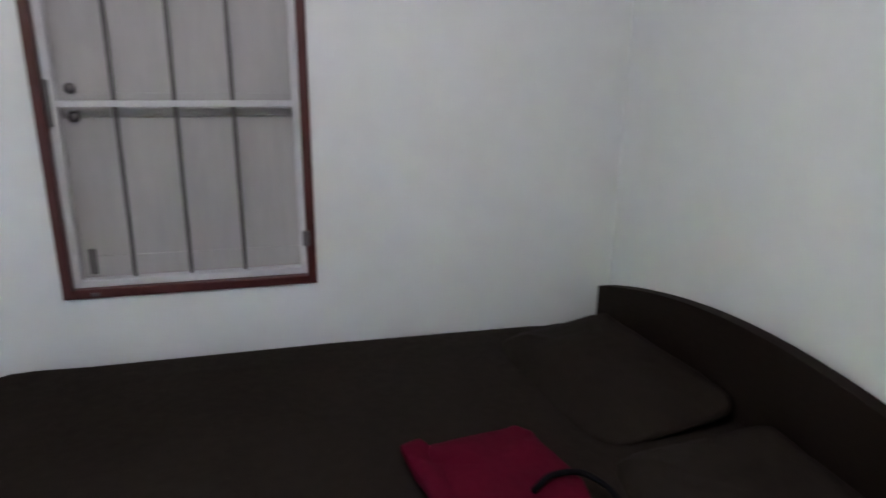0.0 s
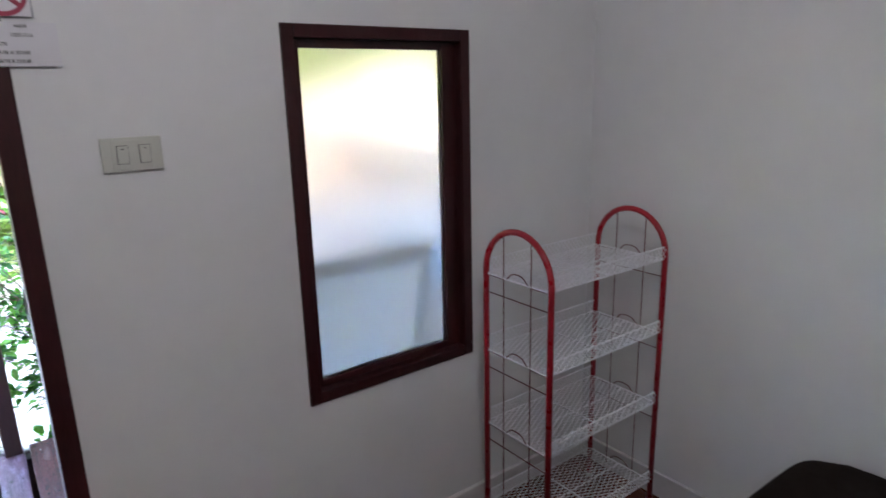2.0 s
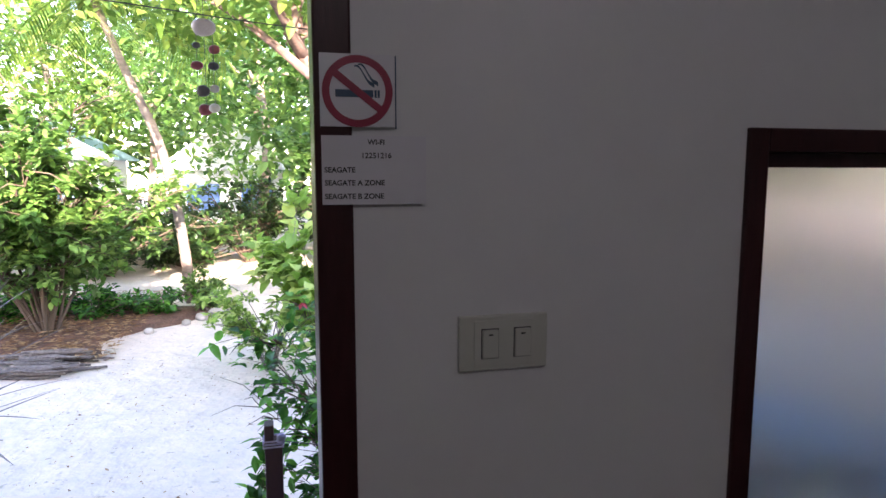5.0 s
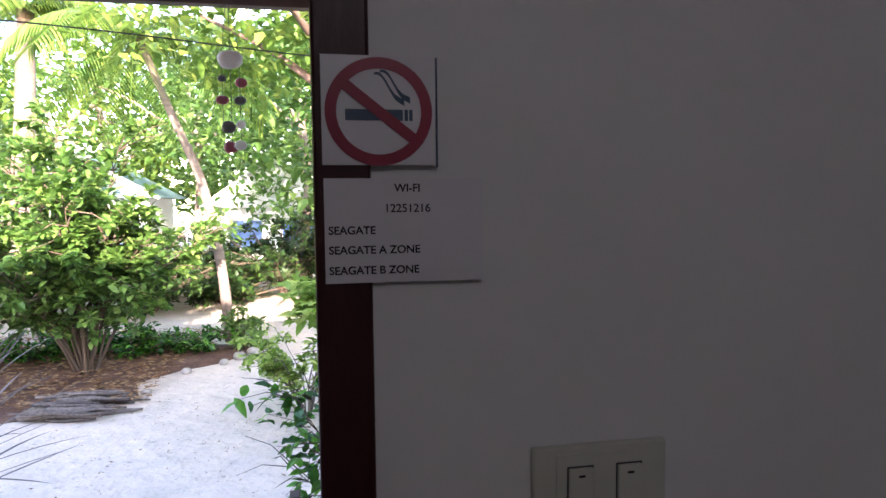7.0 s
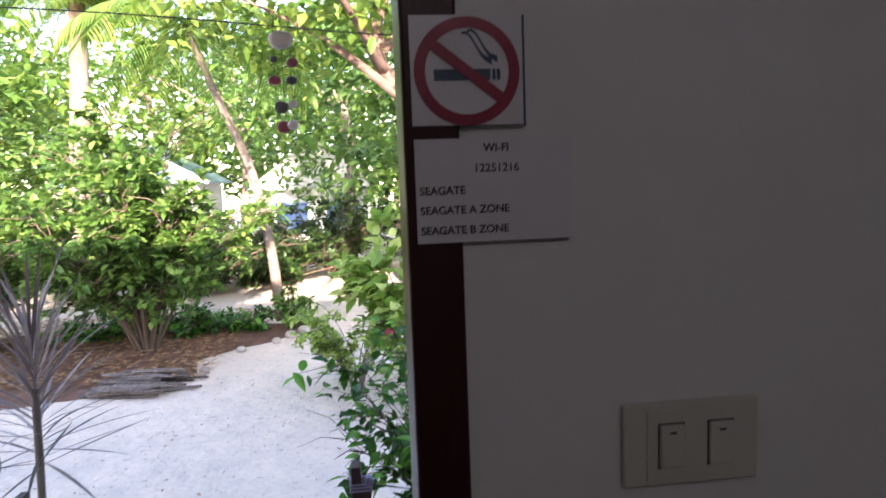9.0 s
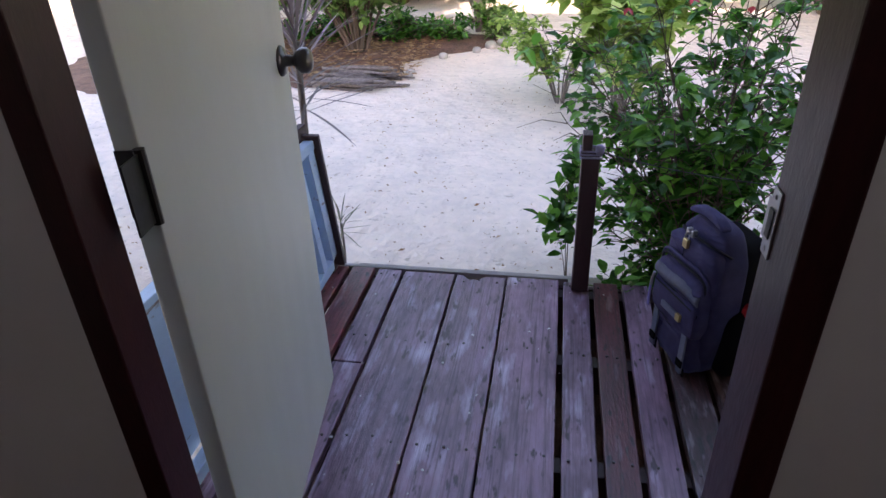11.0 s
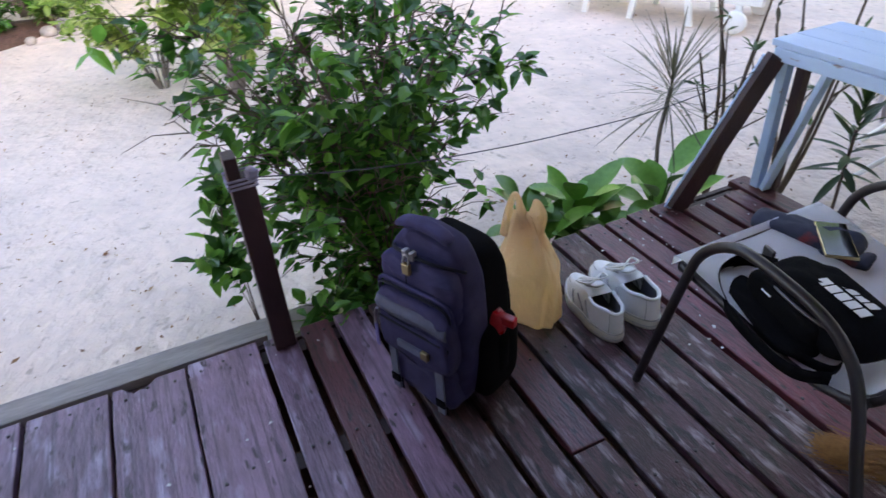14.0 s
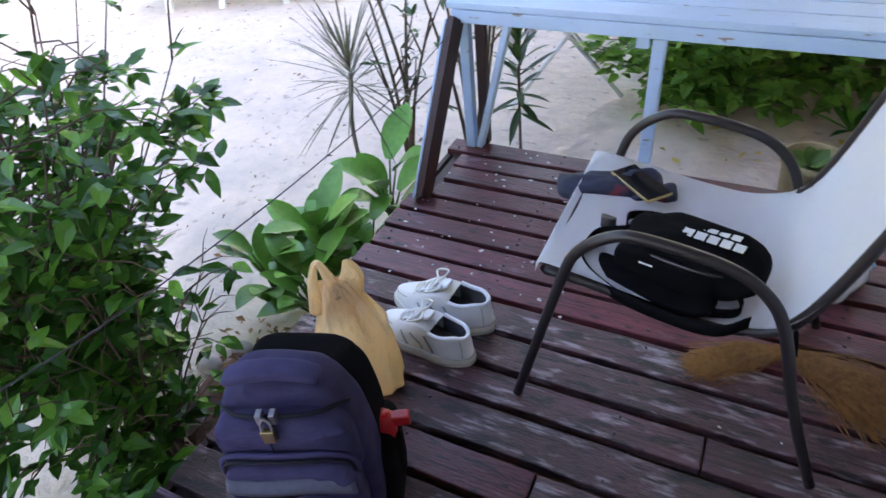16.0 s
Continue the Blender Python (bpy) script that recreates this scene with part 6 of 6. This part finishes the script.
POT = material("stained_pot", (0.45, 0.36, 0.20), 0.7, dark=(0.25, 0.2, 0.1), scale=8, amount=1, bump=0.3)
pot = thing("plant_pot", "stained ochre plastic pot with a green plant", "pot", (-2.14, 2.56, G))
part("pot", lathe(bmesh.new(), [(0.07, 0.0), (0.085, 0.01), (0.115, 0.30), (0.125, 0.31), (0.125, 0.335), (0.110, 0.335), (0.105, 0.29), (0.01, 0.285)], 28), POT, pot, "", True)
rng = random.Random(77)
blades("foliage", [((0, 0, 0.28), (math.cos(a), math.sin(a), rng.uniform(0.3, 1.5)), 0.13, 0.06, 0.3) for a in [k * 2.4 for k in range(9)]], LEAF_BROAD, pot)

# white folding stand with towels in the yard
CLOTH = material("white_towel", (0.66, 0.62, 0.63), 0.9, dark=(0.58, 0.53, 0.55), scale=5, bump=0.3)
st = thing("drying_stand", "white folding clothes stand with pale towels in the yard", "drying rack", (-3.55, 3.62, G), 30)
for sy in (-0.28, 0.28):
    part("leg", tubed([(-0.34, sy, 0.0), (0.30, sy, 0.78)], 0.014, 8), WHITE_PLASTIC, st)
    part("leg", tubed([(0.34, sy, 0.0), (-0.30, sy, 0.78)], 0.014, 8), WHITE_PLASTIC, st)
for x, z in ((-0.30, 0.78), (0.30, 0.78), (-0.15, 0.72), (0.15, 0.72), (0.0, 0.395)):
    part("rod", tubed([(x, -0.30, z), (x, 0.30, z)], 0.008, 8), WHITE_PLASTIC, st)
for x, y0, y1, drop in ((-0.30, -0.26, 0.0, 0.46), (0.30, -0.1, 0.24, 0.40), (-0.15, -0.05, 0.26, 0.42)):
    bm = bmesh.new()
    rows = []
    for k in range(13):
        s = k / 12 * 2 - 1
        z = 0.792 - abs(s) * drop if x in (-0.3, 0.3) else 0.732 - abs(s) * drop
        rows.append([bm.verts.new((x + s * 0.02 + 0.012 * math.sin(j * 1.3 + k), y0 + (y1 - y0) * j / 8, z)) for j in range(9)])
    for a, b in zip(rows, rows[1:]):
        for j in range(8):
            bm.faces.new((a[j], a[j + 1], b[j + 1], b[j]))
    bmesh.ops.solidify(bm, geom=bm.faces[:], thickness=0.004)
    tow = mesh_object("towel", bm, CLOTH, True)
    tow.matrix_world = pose(-3.55, 3.62, G, 0, 0, 30)
    tagged(tow, "pale pinkish towel hung over the drying stand", "towel", "towels on the stand")
tagged(mesh_object("crate", boxed(-3.36, -3.02, 4.75, 5.05, G - 0.02, G + 0.24, 0.01), material("dark_red_crate", (0.10, 0.025, 0.02), 0.6)), "dark red-brown wooden crate on the sand", "crate")

# log pile, leaf litter, stones
pile = thing("log_pile", "low pile of grey driftwood branches on the sand", "log pile", (-8.25, -2.32, G), -4)
rng = random.Random(81)
for i in range(44):
    lay = i // 14
    y, x = rng.uniform(-0.16, 0.16), -0.34 + (i % 14) * 0.052 + lay * 0.05 + rng.uniform(-.012, .012)
    L, r = rng.uniform(0.6, 1.05) * (1 - 0.14 * lay), rng.uniform(0.012, 0.027)
    z = 0.02 + lay * 0.042
    a = rng.uniform(-0.16, 0.16)
    line = curve_points([(x - a * L / 2, y - L / 2, z + rng.uniform(0, .02)), (x + rng.uniform(-.04, .04), y, z + rng.uniform(-.004, .018)), (x + a * L / 2, y + L / 2, z + rng.uniform(0, .02))], 4)
    part("branch", tubed(line, [r * (1 - 0.45 * j / 8) for j in range(9)], 7), LOG, pile, "", True)

def patch(name, outline, mat, label, dz=0.012, kind="structure"):
    """A low uneven patch on the ground."""
    bm = bmesh.new()
    c = Vector((sum(p[0] for p in outline) / len(outline), sum(p[1] for p in outline) / len(outline), 0))
    ring = curve_points([(*p, 0) for p in outline] + [(*outline[0], 0)], 8)[:-1]
    prev = None
    for k, f in enumerate((1.0, 0.92, 0.7, 0.4, 0.12)):
        cur = []
        for p in ring:
            q = c.lerp(p, f + (0.06 * noise.noise((p.x * 3, p.y * 3, 5)) if f == 1 else 0))
            z = G + 0.03 * noise.noise((q.x * 0.7, q.y * 0.7, 0)) + 0.012 * noise.noise((q.x * 2.5, q.y * 2.5, 3))
            cur.append(bm.verts.new((q.x, q.y, z + (-0.01 if k == 0 else dz + 0.03 * (k > 1) + 0.02 * noise.noise((q.x * 2, q.y * 2, 8))))))
        if prev:
            for j in range(len(ring)):
                bm.faces.new((prev[j], prev[(j + 1) % len(ring)], cur[(j + 1) % len(ring)], cur[j]))
        prev = cur
    bm.faces.new(prev)
    return structure(name, bm, mat, label, "ground", True)
patch("litter_bed", [(-8.5, -1.75), (-9.3, -1.95), (-10.2, -1.05), (-11.0, -0.85), (-11.5, -1.8), (-11.6, -5.0), (-10.0, -7.0), (-7.6, -5.6), (-7.9, -2.95)], LITTER, "planting bed covered in brown fallen leaves")
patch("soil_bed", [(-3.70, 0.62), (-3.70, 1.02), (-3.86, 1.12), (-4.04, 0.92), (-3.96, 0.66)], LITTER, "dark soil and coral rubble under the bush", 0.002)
# dark brown patch on the far ground
patch("soil_bed_2", [(-3.6, 5.0), (-1.0, 4.6), (2.0, 5.0), (2.0, 9.0), (-3.0, 9.0)], LITTER, "dark brown patch of ground beyond the yard plants")
rng = random.Random(85)
STONE = material("coral_stone", (0.42, 0.38, 0.34), 0.9, dark=(0.28, 0.25, 0.22), scale=6, amount=1, bump=0.7, bump_scale=25)
for x, y, r in ((-10.25, -0.98, 0.11), (-10.45, -0.80, 0.13), (-10.0, -1.15, 0.08), (-9.6, -1.55, 0.08), (-8.75, -1.80, 0.07), (-8.55, -1.78, 0.06), (-3.86, 0.92, 0.06), (-3.95, 0.72, 0.065), (-3.80, 0.80, 0.045), (-4.05, 0.95, 0.05), (-3.80, 1.02, 0.04), (-3.92, 0.84, 0.035), (-3.72, 0.66, 0.05), (-3.70, 0.88, 0.045), (-3.78, 0.70, 0.04), (-3.70, 1.02, 0.05), (-3.98, 1.06, 0.045), (-3.76, 0.94, 0.03), (-3.88, 1.10, 0.04), (-3.66, 0.76, 0.035)):
    o = Vector((rng.uniform(0, 9), rng.uniform(0, 9), 0))
    ob = mesh_object("stone", blob(bmesh.new(), rounded((r, r * 0.8, r * 0.55), 0.9, 0.9, lambda p: p * (1 + 0.25 * noise.noise(p * 9 + o))), 18, 12), STONE, True)
    ob.location = (x, y, G + r * 0.3)
    tagged(ob, "rough grey coral stone half sunk in the ground", "stone", "stones along the beds")

def fallen(name, label, n, box4, size, mat, seed, lift=0.006):
    rng = random.Random(seed)
    verts, faces = [], []
    for i in range(n):
        x, y = rng.uniform(box4[0], box4[1]), rng.uniform(box4[2], box4[3])
        z = G + 0.03 * noise.noise((x * 0.7, y * 0.7, 0)) + 0.012 * noise.noise((x * 2.5, y * 2.5, 3)) + lift + rng.uniform(0, lift)
        a, L = rng.uniform(0, 6.28), size * rng.uniform(0.5, 1.2)
        d, s = Vector((math.cos(a), math.sin(a), 0)), Vector((-math.sin(a), math.cos(a), 0)) * L * rng.uniform(0.12, 0.28)
        p = Vector((x, y, z))
        k = len(verts)
        verts += [p, p + d * L * .5 + s + Vector((0, 0, rng.uniform(0, .012))), p + d * L + Vector((0, 0, rng.uniform(0, .012))), p + d * L * .5 - s + Vector((0, 0, rng.uniform(0, .012)))]
        faces.append((k, k + 1, k + 2, k + 3))
    me = bpy.data.meshes.new(name)
    me.from_pydata([tuple(v) for v in verts], [], faces)
    me.materials.append(mat)
    tagged(new(name, me), label, "leaf litter", kind="stuff")
fallen("fallen_leaves", "dry leaves scattered on the sand", 260, (-9, -3.9, -3.5, 6.0), 0.05, LEAF_DRY, 91)
fallen("sand_debris", "tiny twigs and crumbs on the sand", 1500, (-8.5, -3.7, -3.0, 4.5), 0.022, LEAF_DRY, 94, 0.004)
fallen("soil_litter", "dry leaves and twigs on the soil under the bush", 170, (-4.1, -3.64, 0.5, 1.2), 0.05, LEAF_DRY, 95, 0.008)
fallen("leaf_litter", "thick brown leaf litter under the garden bushes", 5200, (-12.3, -8.3, -5.6, -1.7), 0.11, LEAF_DRY, 92, 0.05)
fallen("yellow_leaves", "a few yellow leaves fallen on the sand by the rail", 16, (-2.9, -1.9, 2.7, 3.3), 0.07, LEAF_YELLOW, 93)

# the garden beyond
shrub("garden_bush", "large round yellow-green garden bush on bare trunks", (-9.75, -2.75, G), (1.3, 1.85, 1), 3.25, LEAF_BROAD, 0.128, 0.074, 15000, 20, 101, wood=TWIG, low=0.30, stem_r=0.024, twigs=(18, 24), dome=0.30)
shrub("garden_bush", "large yellow-green garden bush", (-10.2, -5.2, G), (1.4, 1.5, 1), 2.8, LEAF_BROAD, 0.125, 0.070, 9000, 40, 102, wood=TWIG, low=0.12, stem_r=0.018)
for i, (x, y, rx, ry, h) in enumerate(((-10.7, -1.75, 0.4, 0.8, 0.42), (-10.9, -3.0, 0.5, 0.9, 0.5), (-10.8, -0.95, 0.35, 0.4, 0.6), (-10.55, -2.45, 0.35, 0.7, 0.38), (-10.6, -3.7, 0.45, 0.7, 0.42))):
    shrub("ground_cover", "low dark green ground cover plants", (x, y, G), (rx, ry, 1), h, LEAF_BROAD if i == 2 else LEAF, 0.11, 0.05, 900, 16, 110 + i, low=0.05, category="plant")
shrub("dark_bush", "dense dark green bush with brown stems", (-16.0, -0.6, G), (1.3, 1.5, 1), 2.3, LEAF_DARK, 0.16, 0.075, 3200, 26, 121, low=0.35, stem_r=0.03)
shrub("dark_bush", "dense dark green bush", (-14.5, 1.8, G), (1.3, 1.6, 1), 2.6, LEAF_DARK, 0.16, 0.075, 3200, 26, 122, low=0.2, stem_r=0.03)
shrub("dark_bush", "dense dark green bush", (-13.0, 4.2, G), (1.3, 1.6, 1), 2.4, LEAF_DARK, 0.15, 0.075, 3000, 26, 123, low=0.2, stem_r=0.03)

for i, (x, y, h) in enumerate(((-14.6, -3.3, 1.7), (-16.8, -2.6, 1.5), (-15.6, -1.9, 1.1), (-13.6, -7.4, 2.6), (-14.8, -5.2, 2.2), (-17.5, -5.2, 2.6), (-18.0, 1.4, 2.4))):
    shrub("dark_bush", "dense dark green bush", (x, y, G), (1.5, 1.9, 1), h, LEAF_DARK, 0.17, 0.085, 3200, 26, 124 + i, low=0.1, stem_r=0.03)

PALM_BARK = material("palm_bark", (0.24, 0.19, 0.16), 0.9, dark=(0.13, 0.10, 0.085), scale=5, amount=0.9, bump=0.8, bump_scale=14, stretch=(1, 1, 5))
def palm(base, pts, r, seed, label, fronds=13, L=2.2):
    rng = random.Random(seed)
    t = thing("palm", label, "palm tree", base)
    o = Vector(base)
    line = [p - o for p in curve_points([base] + pts, 8)]
    part("trunk", tubed(line, [r * (1.15 - 0.45 * i / (len(line) - 1)) for i in range(len(line))], 10), PALM_BARK, t, "", True)
    top = line[-1]
    for f in range(fronds):
        a = f * 2.4 + rng.uniform(-.3, .3)
        up = rng.uniform(-0.1, 1.1)
        d = Vector((math.cos(a), math.sin(a), up)).normalized()
        rib = [top + d * L * s + Vector((0, 0, -0.75 * L * s * s)) for s in [k / 9 for k in range(10)]]
        fr = part("frond", tubed(rib, [0.018 - 0.0016 * k for k in range(10)], 5), LEAF_SUN, t)
        specs = []
        for k in range(1, 40):
            s = k / 40 * 9
            i = min(int(s), 8)
            p = rib[i].lerp(rib[i + 1], s - i)
            along = (rib[i + 1] - rib[i]).normalized()
            side = along.cross(Vector((0, 0, 1))).normalized()
            for sg in (-1, 1):
                specs.append((p, side * sg + along * 0.6 + Vector((0, 0, -0.15)), 0.55 * (1 - 0.55 * abs(k / 40 - 0.45)), 0.035, 0.5))
        blades("foliage", specs, LEAF_SUN, fr, seg=3)
    return t
palm((-11.5, -1.27, G), [(-11.6, -1.40, 0.8), (-11.8, -1.66, 2.0), (-11.9, -2.10, 3.1), (-12.0, -2.56, 4.3)], 0.078, 131, "slender leaning palm with a pale trunk")
palm((-14.0, -5.3, G), [(-14.0, -5.2, 1.6), (-14.0, -5.05, 3.4), (-14.0, -4.95, 5.2)], 0.20, 132, "tall palm with a pale straight trunk")

# leaning trunk with broad leaves over the yard, and the wall of trees behind
lean_tree = tree("leaning_tree", "tree with a leaning pinkish-brown trunk and broad light leaves", [(-11.2, 7.4, G), (-10.2, 4.4, 0.8), (-9.0, 1.41, 1.5), (-9.0, 0.80, 2.45), (-9.1, 0.3, 3.3)], 0.17, (-9.0, 0.1, 4.4), (2.2, 2.6, 1.3), LEAF_SUN, 0.17, 0.10, 4200, 141, wood=BARK_RED, limbs=8, clumps=30)
part("limb", tubed(curve_points([Vector(p) - Vector((-11.2, 7.4, G)) for p in ((-9.0, 0.9, 2.3), (-7.6, 0.7, 2.75), (-6.0, 0.49, 2.71), (-5.2, 0.5, 2.9))], 6), [0.06 - 0.0025 * k for k in range(19)], 7), BARK_RED, lean_tree, "", True)
spec = [(-13.5, -8.5, 4.2, 2.6, 0), (-16.0, -9.8, 4.6, 2.4, 1), (-14.5, 1.0, 4.4, 2.6, 0), (-13.0, 5.2, 4.4, 2.8, 1), (-18.5, -10.2, 5.6, 3.0, 1), (-19.5, -0.5, 6.0, 3.0, 0), (-18.0, 5.0, 5.6, 3.2, 0),
        (-12.0, 9.6, 4.6, 3.0, 1), (-23.0, -4.0, 6.5, 3.6, 0), (-23.5, 3.0, 6.5, 3.6, 1), (-22.0, -11.0, 6.2, 3.8, 0), (-16.5, -12.5, 5.2, 3.4, 0), (-21.0, 9.5, 6.2, 3.8, 1)]
for i, (x, y, h, r, k) in enumerate(spec):
    tree("garden_tree", "leafy yellow-green tree behind the yard" if k else "leafy mid-green tree behind the yard", [(x, y, G), (x + 0.2, y + 0.3, h * 0.4), (x, y + 0.1, h * 0.75)], 0.16, (x, y, h * 0.62 + 0.6), (r * 0.8, r, h * 0.50),
         LEAF_SUN if k else LEAF_BROAD, 0.26, 0.15, 3600, 150 + i, limbs=6, clumps=34)
for i, (x, y) in enumerate(((-26, -16), (-27, -8), (-28, -1), (-27, 7), (-25, 14), (-17, 14), (-10, 15), (-3, 16), (4, 15), (-14, -17))):
    tree("garden_tree", "tall leafy tree far behind the yard", [(x, y, G), (x, y + 0.3, 3.0), (x, y, 6.0)], 0.22, (x, y, 4.6), (3.0, 4.4, 4.6), LEAF_SUN if i % 2 else LEAF_BROAD, 0.5, 0.28, 3000, 180 + i, limbs=5, clumps=40)

# white cottage and tin roofs glimpsed between the trees
WHITE_WALL = material("whitewash", (0.78, 0.78, 0.78), 0.8, dark=(0.7, 0.7, 0.7), scale=2)
BLUE_PAINT = material("blue_panel", (0.16, 0.28, 0.55), 0.6, scale=3)
TIN = material("blue_green_tin", (0.16, 0.28, 0.30), 0.5, dark=(0.12, 0.21, 0.23), scale=3, stretch=(1, 8, 1))
def cottage(at, w, d, h, roof_mat, rise, label):
    t = thing("cottage", label, "house", at)
    part("wall", boxed(-d / 2, d / 2, -w / 2, w / 2, 0, h), WHITE_WALL, t, "whitewashed wall")
    bm = bmesh.new()
    e = 0.4
    a = [bm.verts.new(p) for p in ((-d / 2 - e, -w / 2 - e, h), (d / 2 + e, -w / 2 - e, h), (d / 2 + e, w / 2 + e, h), (-d / 2 - e, w / 2 + e, h), (-d / 2 - e, 0, h + rise), (d / 2 + e, 0, h + rise))]
    for q in ((0, 1, 5, 4), (2, 3, 4, 5), (1, 2, 5), (3, 0, 4), (3, 2, 1, 0)):
        bm.faces.new([a[i] for i in q])
    part("roof", bm, roof_mat, t)
    for sy in (-1, 1):
        part("barge_board", tubed([(d / 2 + e + 0.02, sy * (w / 2 + e), h - 0.02), (d / 2 + e + 0.02, 0, h + rise)], 0.07, 4), WHITE_WALL, t, "white barge board")
    for y in (-w * 0.25, w * 0.25):
        win = part("window", boxed(d / 2, d / 2 + 0.04, y - 0.45, y + 0.45, 0.9, 1.7), BLUE_PAINT, t, "blue shuttered window")
        part("sill", boxed(d / 2 + 0.04, d / 2 + 0.12, y - 0.5, y + 0.5, 0.84, 0.9), WHITE_WALL, win)
    return t
cottage((-22.0, -1.3, G), 3.0, 3.0, 2.1, WHITE_WALL, 1.4, "small whitewashed cottage with a pale gabled roof")
cottage((-22.5, -6.6, G), 3.6, 3.0, 2.4, TIN, 1.2, "small cottage with a blue-green tin roof")
